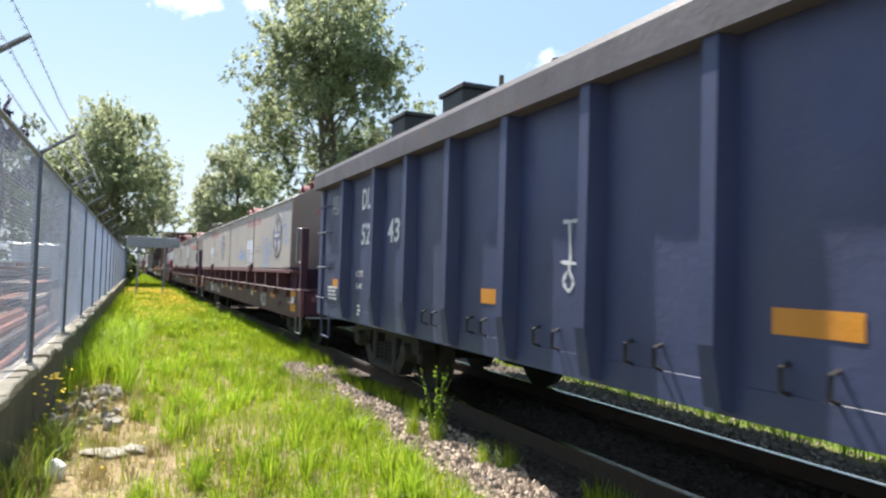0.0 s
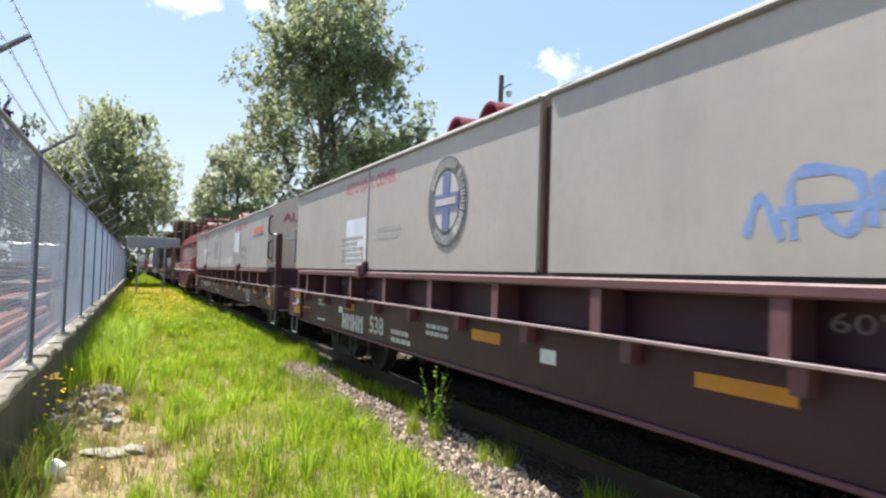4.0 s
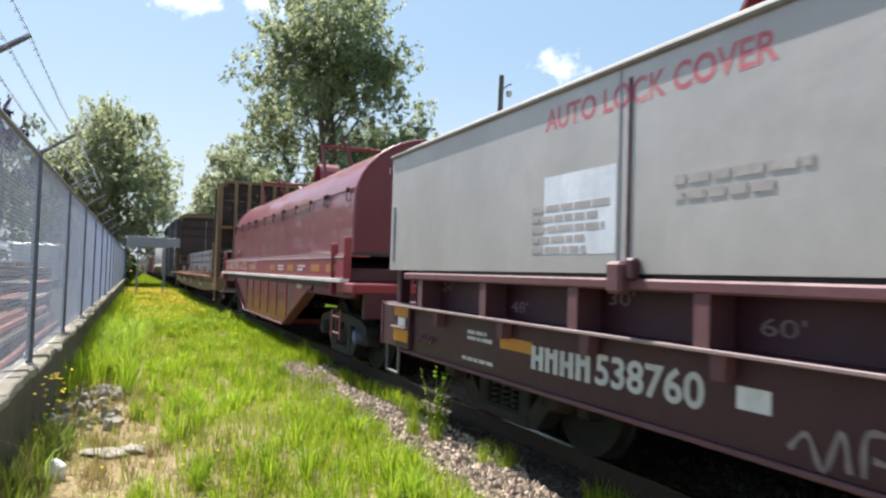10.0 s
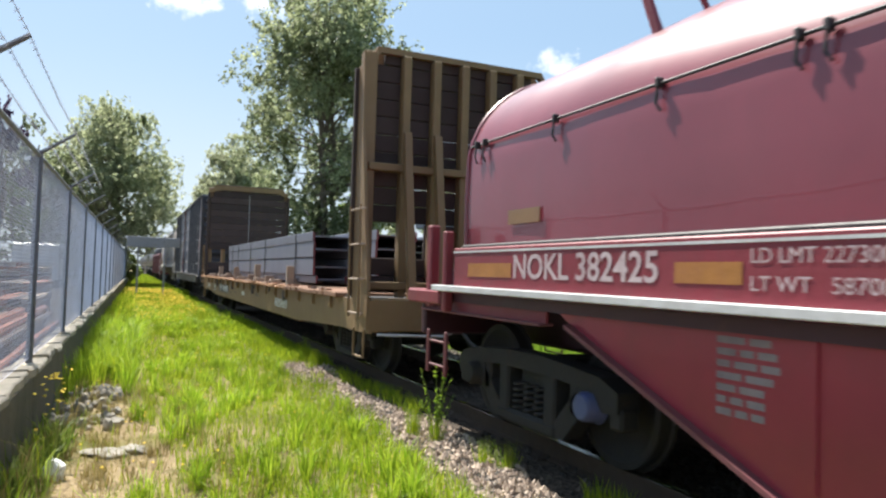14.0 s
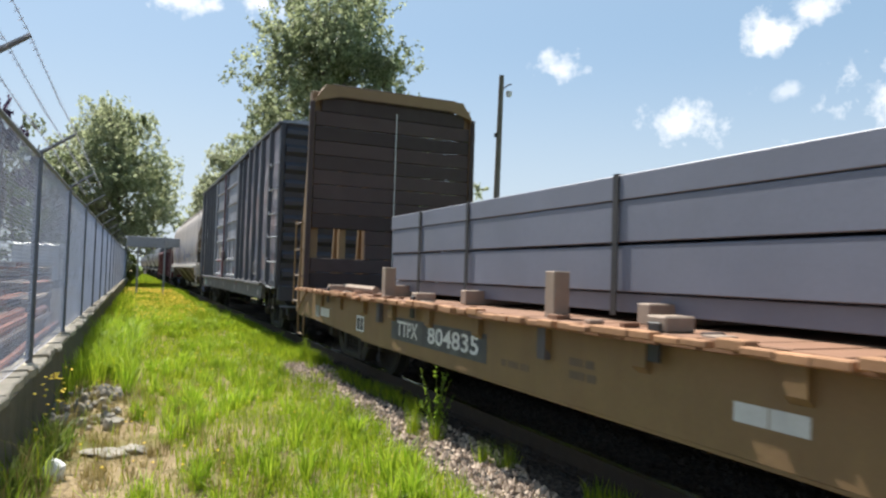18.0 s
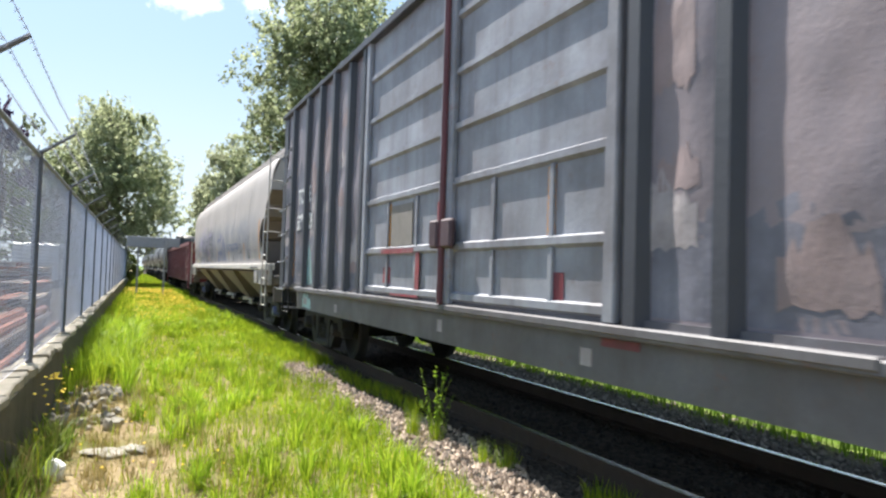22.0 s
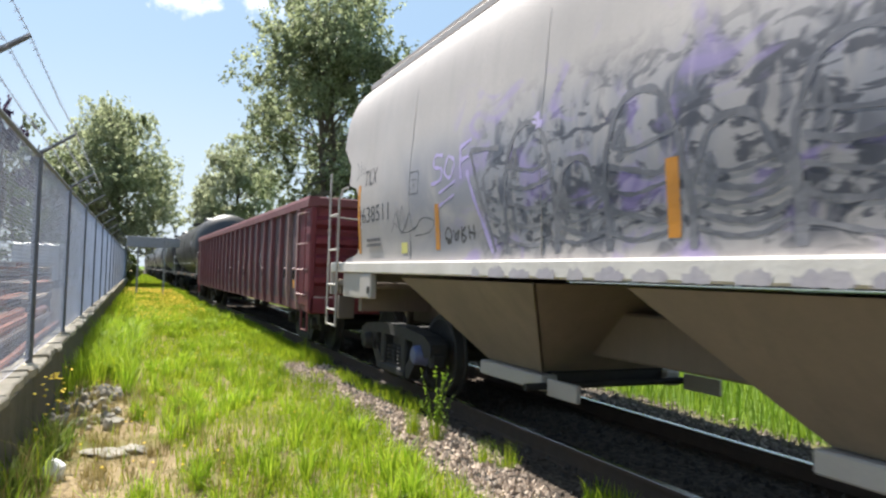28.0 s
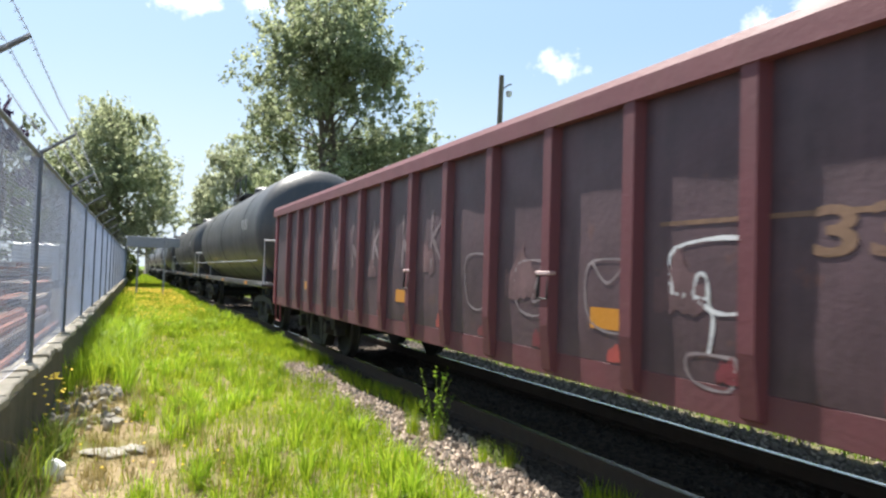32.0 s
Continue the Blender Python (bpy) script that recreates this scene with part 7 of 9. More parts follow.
        strokes_end = [[(-0.62, 2.75), (-0.5, 2.9), (-0.42, 2.7)], [(-0.30, 2.7), (-0.28, 2.9), (-0.12, 2.84), (-0.26, 2.78)], [(0.0, 2.72), (0.06, 2.9), (0.22, 2.74)], [(0.34, 2.9), (0.42, 2.72), (0.56, 2.88)]]
        tag = Shape()
        for line in strokes_end:
            for (a, b), (c, d) in zip(line, line[1:]):
                tag.tube([(a, y - o * 0.665, b), (c, y - o * 0.665, d)], 0.022, 4)
        tagged(part("end_tag", tag, SPRAY_NAVY, car), kind="stuff")
        coupler(car, y, o)
    # four outlet bays, tapered to narrow gates
    for k in range(4):
        a = (104.42, 108.08, 111.88, 115.72)[k] - q0
        b = a + 2.76
        m = (a + b) / 2
        for g in (-1, 1):
            V = [(g * 1.47, a, 1.32), (g * 1.47, b, 1.32), (g * 0.76, m + 0.5, 0.56), (g * 0.76, m - 0.5, 0.56)]
            part("bay_side", Shape().add(V + [(x - g * 0.03, y, z) for x, y, z in V], [(0, 1, 2, 3), (7, 6, 5, 4), (0, 3, 7, 4), (1, 5, 6, 2), (0, 4, 5, 1), (3, 2, 6, 7)]), HOPPER_LOW, car, "dusty tapered outlet bay, darkened for shade")
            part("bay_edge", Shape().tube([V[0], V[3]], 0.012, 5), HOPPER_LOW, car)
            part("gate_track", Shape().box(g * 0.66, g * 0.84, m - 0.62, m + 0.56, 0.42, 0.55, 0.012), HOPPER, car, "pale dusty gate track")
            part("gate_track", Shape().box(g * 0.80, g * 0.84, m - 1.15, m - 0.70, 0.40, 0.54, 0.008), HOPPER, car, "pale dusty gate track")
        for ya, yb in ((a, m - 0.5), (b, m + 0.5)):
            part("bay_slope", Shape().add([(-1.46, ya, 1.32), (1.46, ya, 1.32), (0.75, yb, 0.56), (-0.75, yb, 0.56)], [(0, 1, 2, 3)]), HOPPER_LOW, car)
        part("outlet_gate", Shape().box(-0.70, 0.70, m - 0.55, m + 0.55, 0.44, 0.57, 0.015), IRON, car, "dark outlet gate")
        part("gate_shaft", Shape().tube([(-1.05, m - 0.66, 0.47), (1.05, m - 0.66, 0.47)], 0.03, 8), IRON, car)
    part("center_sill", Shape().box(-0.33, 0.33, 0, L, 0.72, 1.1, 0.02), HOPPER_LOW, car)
    # marks and graffiti on the side
    marks = [lettering("reporting_mark", "TILX", 0.27, DARK_LETTER, car, (-1.537, 119.48 - q0, 2.47), width=0.46),
             lettering("car_number", "638511", 0.27, DARK_LETTER, car, (-1.534, 119.25 - q0, 2.03), width=0.98)]
    for ob in marks:
        for v in ob.data.vertices:
            v.co.x = side_x(v.co.z + ob.location.z) - 0.003 - ob.location.x
    bar_lines("stencil_text", car, side_x(1.74) - 0.012, 119.3 - q0, 1.74, 0.6, 0.035, 2, DARK_LETTER)
    for q, za, zb in ((119.90, 1.59, 2.42), (117.42, 1.59, 2.01), (114.20, 1.59, 2.01), (111.72, 1.59, 2.01), (108.8, 1.59, 1.85), (105.85, 1.59, 1.98), (103.60, 1.58, 2.44)):
        V = []
        for z in np.linspace(za, zb, 7):
            V += [(side_x(z) - 0.0025, q - q0 - 0.05, z), (side_x(z) - 0.0025, q - q0 + 0.05, z)]
        part("reflector", Shape().add(V, [(2 * i, 2 * i + 1, 2 * i + 3, 2 * i + 2) for i in range(6)]), ORANGE, car, "orange reflective stripe")
    bx = lambda z: side_x(z) - 0.0018

    def spray(lines, thick, m):
        strokes("sprayed_tag", car, -1.5, lines, thick, m, "", bx, q0)
    # thin black scribble, card outline, purple letters and a round black tag near the car's number
    spray([[(118.70, 1.80), (118.55, 2.0), (118.46, 1.84), (118.36, 2.06), (118.28, 1.82), (118.14, 1.98), (118.04, 1.80), (117.80, 1.90), (117.50, 1.86), (117.62, 1.76), (118.0, 1.74)], [(118.62, 1.90), (118.30, 1.78), (117.9, 1.84)], [(118.5, 2.04), (118.4, 1.78), (118.2, 1.92)]], 0.012, SPRAY_BLACK)
    spray([[(118.14, 2.16), (118.14, 2.38)], [(118.14, 2.38), (117.90, 2.37)], [(117.90, 2.37), (117.90, 2.15)], [(117.90, 2.15), (118.14, 2.16)], [(118.08, 2.30), (117.96, 2.29)], [(118.04, 2.22), (118.0, 2.26)]], 0.014, SPRAY_BLACK)
    spray([[(117.24, 1.72), (117.18, 1.78), (117.10, 1.72), (117.16, 1.64), (117.24, 1.70), (117.10, 1.64)], [(117.06, 1.76), (117.0, 1.66), (116.94, 1.74), (117.04, 1.70)], [(116.88, 1.78), (116.88, 1.65), (116.80, 1.68), (116.88, 1.72), (116.80, 1.77)], [(116.74, 1.78), (116.72, 1.66)], [(116.64, 1.78), (116.64, 1.66)], [(116.74, 1.72), (116.62, 1.71)]], 0.024, STRAP)
    spray([[(117.30, 2.44), (117.48, 2.46), (117.50, 2.36), (117.32, 2.32), (117.34, 2.22), (117.56, 2.20)], [(117.18, 2.42), (117.04, 2.36), (117.10, 2.22), (117.24, 2.28), (117.18, 2.42)], [(116.92, 2.48), (116.88, 2.18)], [(116.92, 2.46), (116.70, 2.50)], [(116.90, 2.34), (116.74, 2.36)]], 0.04, SPRAY_PURPLE)
    spray([[(116.76, 2.24), (116.62, 2.0), (116.30, 1.54)]], 0.05, SPRAY_PURPLE)
    spray([[(115.68, 2.48), (115.54, 2.42)], [(115.62, 2.52), (115.60, 2.40)]], 0.06, SPRAY_PURPLE)
    spray([[(117.40, 1.98), (117.02, 2.06)], [(117.36, 2.10), (117.0, 2.18)]], 0.03, SPRAY_PURPLE)
    spray([[(120.1, 2.72), (119.98, 2.58), (120.06, 2.50)], [(119.96, 2.72), (119.90, 2.52)], [(119.86, 2.66), (119.80, 2.54), (119.74, 2.64)]], 0.012, SPRAY_BLACK)
    # black angular tag and a large blue letter
    spray([[(112.52, 1.84), (112.30, 1.88), (112.12, 1.84), (112.04, 1.96)], [(112.42, 2.02), (112.34, 1.92), (112.28, 2.04)], [(112.16, 2.06), (112.14, 1.86)], [(112.20, 2.0), (111.90, 2.04)], [(112.06, 2.10), (112.0, 2.04)], [(111.96, 2.12), (111.98, 1.98)],
           [(112.34, 1.72), (112.16, 1.76), (112.20, 1.60), (112.32, 1.58)], [(112.10, 1.80), (112.04, 1.64)], [(112.0, 1.82), (111.86, 1.70), (111.98, 1.64)]], 0.02, SPRAY_BLACK)
    spray([[(111.44, 1.98), (111.36, 1.60), (111.12, 1.56)], [(111.44, 2.16), (111.30, 2.22), (111.10, 2.20)], [(111.40, 1.80), (111.1, 1.84)]], 0.13, SPRAY_NAVY)
    spray([[(111.0, 1.56), (110.7, 2.36), (110.4, 1.56)], [(110.9, 1.80), (110.5, 1.82)], [(110.2, 1.60), (110.18, 2.2), (109.9, 2.1), (109.84, 1.60)], [(109.7, 2.1), (109.66, 1.62), (109.44, 1.66)]], 0.15, SPRAY_NAVY)
    for k, q in enumerate((109.25, 108.95, 108.65, 108.35, 108.05, 107.75, 107.45, 107.15)):
        spray([[(q, 1.80), (q + 0.02, 2.02)], [(q, 2.02), (q - 0.18, 2.0 - 0.08 * (k % 2))], [(q, 1.90 - 0.04 * (k % 3)), (q - 0.16, 1.90)], [(q - 0.18, 1.80 + 0.05 * (k % 2)), (q - 0.17, 1.98)]], 0.045, SPRAY_NAVY)
    spray([[(106.84, 2.0), (106.74, 1.86), (106.64, 2.0), (106.60, 1.82)], [(106.52, 2.0), (106.46, 1.84), (106.34, 1.86)], [(106.26, 2.02), (106.24, 1.84), (106.08, 1.86)], [(106.0, 2.0), (105.92, 1.84), (105.70, 1.98), (105.66, 1.84)], [(106.7, 1.74), (106.4, 1.80), (106.1, 1.72)], [(106.6, 2.12), (106.56, 2.18)]], 0.024, SPRAY_BLACK)
    spray([[(105.40, 2.06), (105.22, 2.16), (105.06, 2.06), (105.22, 2.0), (105.40, 2.06)], [(105.0, 2.10), (104.90, 2.18), (104.80, 2.10), (104.90, 2.04)], [(104.74, 2.12), (104.62, 2.16)], [(105.2, 2.0), (105.1, 1.88)]], 0.012, SPRAY_BLACK)
    spray([[(105.30, 1.62), (105.28, 1.84)], [(105.18, 1.62), (105.17, 1.84)], [(105.08, 1.84), (105.06, 1.64), (104.92, 1.66), (104.94, 1.82)], [(105.3, 1.62), (104.9, 1.64)]], 0.045, SPRAY_BLACK)
    sheet_yellow = Shape().add([(side_x(1.58) - 0.006, 118.22 - q0, 1.57), (side_x(1.58) - 0.006, 118.40 - q0, 1.57), (side_x(1.68) - 0.006, 118.40 - q0, 1.68), (side_x(1.68) - 0.006, 118.22 - q0, 1.68)], [(0, 1, 2, 3)])
    part("yellow_label", sheet_yellow, surface("pale_yellow_label", (0.62, 0.58, 0.18), 0.6), car)
    for q in (104.4, 104.05):
        bar_lines("stencil_text", car, side_x(1.95) - 0.012, q - q0, 1.95, 0.34, 0.035, 3, FAINT)
    sill_stain = surface("lilac_sill_stain", (0.36, 0.33, 0.37), 0.6, dirt=(0.5, 0.46, 0.44), dirt_amount=0.6, grain=5)
    for k in range(13):
        splash("sill_smear", car, -1.563, 116.5 - q0 - 0.36 * k, 1.35, 0.14 + 0.16 * abs(math.sin(k * 2.3)), 0.10, sill_stain, 300 + k)
    # a sprayed row of barrels
    barrel_black = surface("thin_black_spray", (0.10, 0.105, 0.13), 0.7, dirt=(0.30, 0.29, 0.31), dirt_amount=0.8, grain=4, spread=0.3)
    spray([[(116.71, 2.40), (116.19, 2.35)], [(116.71, 2.40), (116.60, 2.2), (116.45, 1.9), (116.25, 1.55)], [(116.45, 2.15), (116.35, 1.85)], [(116.40, 2.0), (116.20, 1.94)], [(116.36, 1.85), (116.16, 1.78)], [(116.2, 1.72), (116.0, 1.54)], [(116.24, 1.62), (116.02, 1.70)]], 0.05, barrel_black)
    for k, (b, w, h) in enumerate(((115.70, 0.36, 2.44), (115.06, 0.30, 2.10), (114.42, 0.36, 2.40), (113.72, 0.33, 2.14), (113.05, 0.36, 2.36))):
        spray([[(b + w, 1.53), (b + w + 0.02, 1.9), (b + w - 0.02, h - 0.22), (b + w * 0.55, h), (b - w * 0.2, h), (b - w * 0.66, h - 0.22), (b - w * 0.9, 1.9), (b - w, 1.53)]], 0.055, barrel_black)
        for i in range(5):
            z = 1.60 + i * (h - 1.76) / 5
            e = 0.03 * math.sin(3 * i + k)
            spray([[(b + w * 0.92, z + 0.04), (b + w * 0.3 + e, z - 0.01), (b - w * 0.3, z - 0.01 + e), (b - w * 0.8, z + 0.05)]], 0.030 + 0.012 * (i % 2), barrel_black)
        spray([[(b + w * 0.80, h - 0.26), (b + w * 0.62, h - 0.16), (b + w * 0.56, h - 0.30), (b + w * 0.74, h - 0.34)], [(b - w, 1.6), (b - w * 1.05, 1.8)]], 0.06, barrel_black)
    bar_lines("sill_stencil", car, -1.561, 104.0 - q0, 1.40, 1.2, 0.04, 1, DARK_LETTER)
    # the body is slimmer than the other cars
    slim = Matrix.Translation((0, 0, 1.357)) @ Matrix.Diagonal((0.925, 1, 1.05, 1)) @ Matrix.Translation((0, 0, -1.357))
    for o in car.children:
        o.data.transform(Matrix.Translation(o.location))
        o.location = (0, 0, 0)
        o.data.transform(slim)
    truck(car, 1.75, True)
    truck(car, L - 1.75, True)


def build_tank_car():
    L = 15.6
    car = new_car("tank_car", "black tank car with rounded ends and platform on its dome", "tank car", 142.85)
    R, zc = 1.43, 2.36
    prof = [(0.55, 0.05), (0.60, 0.6), (0.75, 1.05), (0.95, 1.30), (1.15, 1.41), (1.35, R), (L - 1.35, R), (L - 1.15, 1.41), (L - 0.95, 1.30), (L - 0.75, 1.05), (L - 0.6, 0.6), (L - 0.55, 0.05)]
    part("tank", Shape().lathe(prof, (0, 0, zc), "y", 40), TANK, car, "sooty black tank shell", smooth=True)
    for y in (3.4, L / 2, L - 3.4):
        part("tank_band", Shape().lathe([(y - 0.05, R + 0.003), (y - 0.04, R + 0.012), (y + 0.04, R + 0.012), (y + 0.05, R + 0.003)], (0, 0, zc), "y", 40), TANK, car, smooth=True)
    part("manway", Shape().lathe([(3.70, 0.45), (3.95, 0.45), (4.0, 0.38), (4.02, 0.05)], (0, L / 2, 0), "z", 20), TANK, car, smooth=True)
    rail_s = Shape()
    for x in (-0.9, 0.9):
        for y in (L / 2 - 1.2, L / 2, L / 2 + 1.2):
            rail_s.tube([(x, y, 3.5), (x, y, 4.25)], 0.02, 5)
        rail_s.tube([(x, L / 2 - 1.2, 4.25), (x, L / 2 + 1.2, 4.25)], 0.02, 5)
    part("dome_railing", rail_s, TANK, car)
    part("dome_platform", Shape().box(-0.95, 0.95, L / 2 - 1.25, L / 2 + 1.25, 3.62, 3.66), TANK, car)
    for g in (-1, 1):
        part("side_sill", Shape().box(g * 1.15, g * 1.30, 0.1, L - 0.1, 0.95, 1.08, 0.01), TANK, car)
        part("side_handrail", Shape().tube([(g * 1.50, 0.4, 1.55), (g * 1.50, L - 0.4, 1.55)], 0.016, 6), GALV, car)
    for y, o in ((0.0, -1), (L, 1)):
        part("end_platform", Shape().box(-1.45, 1.45, y, y - o * 1.2, 0.98, 1.05, 0.01), TANK, car)
        part("stub_sill", Shape().box(-0.35, 0.35, y, y - o * 3.2, 0.66, 1.0, 0.02), TANK, car)
        part("saddle", Shape().box(-1.1, 1.1, y - o * 1.6, y - o * 2.0, 0.9, 1.5, 0.03), TANK, car)
        hr = Shape().tube([(-1.40, y - o * 0.1, 1.0), (-1.40, y - o * 0.1, 2.0), (1.40, y - o * 0.1, 2.0), (1.40, y - o * 0.1, 1.0)], 0.02, 6)
        part("end_railing", hr, STRIPE, car, smooth=True)
        coupler(car, y, o)
        truck_y = y - o * 1.85
        truck(car, truck_y)
    for q in (3.0, 7.8, 12.6):
        patch("reflector", car, -1.305, q, q + 0.4, 0.97, 1.06, ORANGE)
    lettering("tank_lettering", "|||| ||||", 0.3, STRIPE, car, (-1.435, 3.0, 2.5), width=0.9)
    for k in range(1, 6):
        c = copy_thing(car, pose(TRACK, 142.85 + 16.9 * k, 0))
        CARS.append((c, 142.85 + 16.9 * k))
        for t in c.children:
            if t.name.startswith("truck"):
                for w in t.children:
                    if w.name.startswith("wheelset"):
                        WHEELSETS.append((w, w.location.y))


build_blue_gondola()
build_coil_one()
build_coil_two()
build_red_coil()
build_bulkhead_flat()
build_boxcar()
build_hopper()
build_red_gondola()
build_tank_car()


# ---------------------------------------------------------------- the setting
GROUND = -0.15
FENCE_SLOPE = 0.0140


def fence_x(y):
    return -0.87 + FENCE_SLOPE * y


def ground_z(x, y):
    """Height of the ground: flat verge, ballast shoulder, a bank beyond the track, a raised yard behind the fence."""
    n = 0.03 * noise.noise(Vector((x * 0.9, y * 0.5, 0))) + 0.02 * noise.noise(Vector((x * 2.5, y * 2.1, 3)))
    z = GROUND + n
    f = fence_x(y)
    if x < f - 0.1:
        z = 0.20 + n
    elif x > 2.7:
        if x < 3.0:
            z += (x - 2.7) * 0.1
        elif x < 5.3:
            z = GROUND + 0.03 - 0.05 + 0.3 * n
        elif x < 6.4:
            z -= 0.02
        elif x < 9.5:
            z += (x - 6.4) * 0.12
        else:
            z += 0.37
    return z


def ground_material():
    m, n, l, bsdf = node_mat("verge_ground")
    tc = n.new("ShaderNodeTexCoord")
    sep = n.new("ShaderNodeSeparateXYZ")
    l.new(tc.outputs["Object"], sep.inputs[0])

    def nz(scale, detail=6, rough=0.6):
        t = n.new("ShaderNodeTexNoise")
        t.inputs["Scale"].default_value, t.inputs["Detail"].default_value, t.inputs["Roughness"].default_value = scale, detail, rough
        l.new(tc.outputs["Object"], t.inputs["Vector"])
        return t.outputs[0]

    def rng(s, a, b, c=0.0, d=1.0):
        r = n.new("ShaderNodeMapRange")
        for i, v in enumerate((a, b, c, d)):
            r.inputs[i + 1].default_value = v
        l.new(s, r.inputs[0])
        return r.outputs[0]

    def mt(op, a, b):
        x = n.new("ShaderNodeMath")
        x.operation = op
        for i, s in enumerate((a, b)):
            if isinstance(s, float):
                x.inputs[i].default_value = s
            else:
                l.new(s, x.inputs[i])
        return x.outputs[0]

    def mix(f, a, b):
        x = n.new("ShaderNodeMix")
        x.data_type = "RGBA"
        l.new(f, x.inputs[0])
        for k, s in ((6, a), (7, b)):
            if isinstance(s, tuple):
                x.inputs[k].default_value = (*s, 1)
            else:
                l.new(s, x.inputs[k])
        return x.outputs[2]
    soil = mix(rng(nz(9), 0.3, 0.7), (0.20, 0.148, 0.085), (0.32, 0.25, 0.145))
    green = mix(rng(nz(3), 0.3, 0.7), (0.10, 0.105, 0.032), (0.17, 0.155, 0.05))
    vor = n.new("ShaderNodeTexVoronoi")
    vor.inputs["Scale"].default_value = 26
    l.new(tc.outputs["Object"], vor.inputs["Vector"])
    stone = mix(rng(vor.outputs["Color"], 0.1, 0.9), (0.20, 0.165, 0.14), (0.48, 0.42, 0.36))
    stone = mix(rng(vor.outputs["Distance"], 0.0, 0.45), stone, (0.05, 0.045, 0.04))
    verge = mix(rng(nz(1.3), 0.40, 0.54), green, soil)
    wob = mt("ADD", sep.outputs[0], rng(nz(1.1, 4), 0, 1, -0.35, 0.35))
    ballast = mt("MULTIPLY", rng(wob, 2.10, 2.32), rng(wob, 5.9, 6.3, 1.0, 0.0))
    # darker stone along the track: the train's shadow is put into the colour
    shaded_stone = mix(rng(vor.outputs["Color"], 0.1, 0.9), (0.035, 0.029, 0.025), (0.12, 0.095, 0.075))
    stone = mix(mt("MULTIPLY", rng(wob, 2.70, 2.92), rng(wob, 5.6, 6.0, 1.0, 0.0)), stone, shaded_stone)
    yard = mix(rng(nz(2.2, 8), 0.35, 0.65), (0.055, 0.048, 0.043), (0.15, 0.125, 0.105))
    bank = mix(rng(nz(2.5), 0.3, 0.7), (0.07, 0.125, 0.02), (0.14, 0.20, 0.04))
    verge = mix(rng(sep.outputs[0], 5.9, 6.5), verge, bank)
    verge = mix(rng(sep.outputs[0], -0.95, -1.15), verge, yard)
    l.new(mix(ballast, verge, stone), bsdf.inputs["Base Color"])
    bsdf.inputs["Roughness"].default_value = 0.95
    bsdf.inputs["Specular IOR Level"].default_value = 0.1
    b = n.new("ShaderNodeBump")
    b.inputs["Strength"].default_value, b.inputs["Distance"].default_value = 0.7, 0.03
    l.new(mt("ADD", vor.outputs["Distance"], nz(22)), b.inputs["Height"])
    l.new(b.outputs[0], bsdf.inputs["Normal"])
    return m


def build_ground():
    def steps(lo, hi, fine_lo, fine_hi, d):
        a = list(np.arange(fine_lo, fine_hi + 1e-6, d))
        v, s = fine_hi, d
        while v < hi:
            s *= 1.35
            v += s
            a.append(min(v, hi))
        v, s = fine_lo, d
        while v > lo:
            s *= 1.35
            v -= s
            a.insert(0, max(v, lo))
        return a
    xs, ys = steps(-2500, 2500, -1.6, 10.0, 0.2), steps(-2500, 3500, 1.0, 40.0, 0.4)
    # the kerb line needs its own columns
    V, F = [], []
    for y in ys:
        for x in xs:
            yy = max(-60.0, min(90.0, y))
            V.append((x, y, ground_z(x, yy)))
    w = len(xs)
    for j in range(len(ys) - 1):
        for i in range(w - 1):
            F.append((j * w + i, j * w + i + 1, (j + 1) * w + i + 1, (j + 1) * w + i))
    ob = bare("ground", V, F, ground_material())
    ob.data.shade_smooth()
    tagged(ob, "grassy verge with bare soil and gravel beside the track", "ground", kind="structure")


def build_track():
    tr = thing("railway_track", "single railway track on dark ballast with wooden sleepers", "railway track", kind="structure")
    foot = [(-0.07, -0.172), (0.07, -0.172), (0.07, -0.16), (0.012, -0.14), (0.010, -0.045), (0.036, -0.035), (0.036, -0.004), (-0.036, -0.004), (-0.036, -0.035), (-0.010, -0.045), (-0.012, -0.14), (-0.07, -0.16)]
    for g in (-1, 1):
        x = TRACK + g * 0.7525
        part("rail", Shape().prism([(x + a, z) for a, z in foot], -60, 400, "y"), RAIL_SIDE, tr, "rusty steel rail")
        part("rail_head", Shape().prism([(x - 0.034, -0.004), (x + 0.034, -0.004), (x + 0.030, 0.0), (x - 0.030, 0.0)], -60, 400, "y"), RAIL_TOP, tr, "polished running surface")
    tie = mesh_of("sleeper", Shape().box(-1.28, 1.28, -0.11, 0.11, -0.30, -0.175, 0.012), TIE)
    plate = mesh_of("tie_plate", Shape().box(-0.17, 0.17, -0.09, 0.09, -0.176, -0.160, 0.005), RAIL_SIDE)
    r = random.Random(2)
    for k in range(130):
        y = -8 + 0.55 * k + r.uniform(-0.03, 0.03)
        t = part("sleeper", tie, TIE, tr, at=(TRACK + r.uniform(-0.05, 0.05), y, 0.0))
        t.rotation_euler = (0, 0, r.uniform(-0.012, 0.012))
        if 2 < y < 22:
            for g in (-1, 1):
                part("tie_plate", plate, RAIL_SIDE, t, at=(g * 0.7525, 0, 0))
    far = Shape()
    for k in range(300):
        y = 64 + 0.55 * k
        far.box(TRACK - 1.28, TRACK + 1.28, y - 0.11, y + 0.11, -0.30, -0.175)
    tagged(part("far_sleepers", far, TIE, tr), kind="stuff")


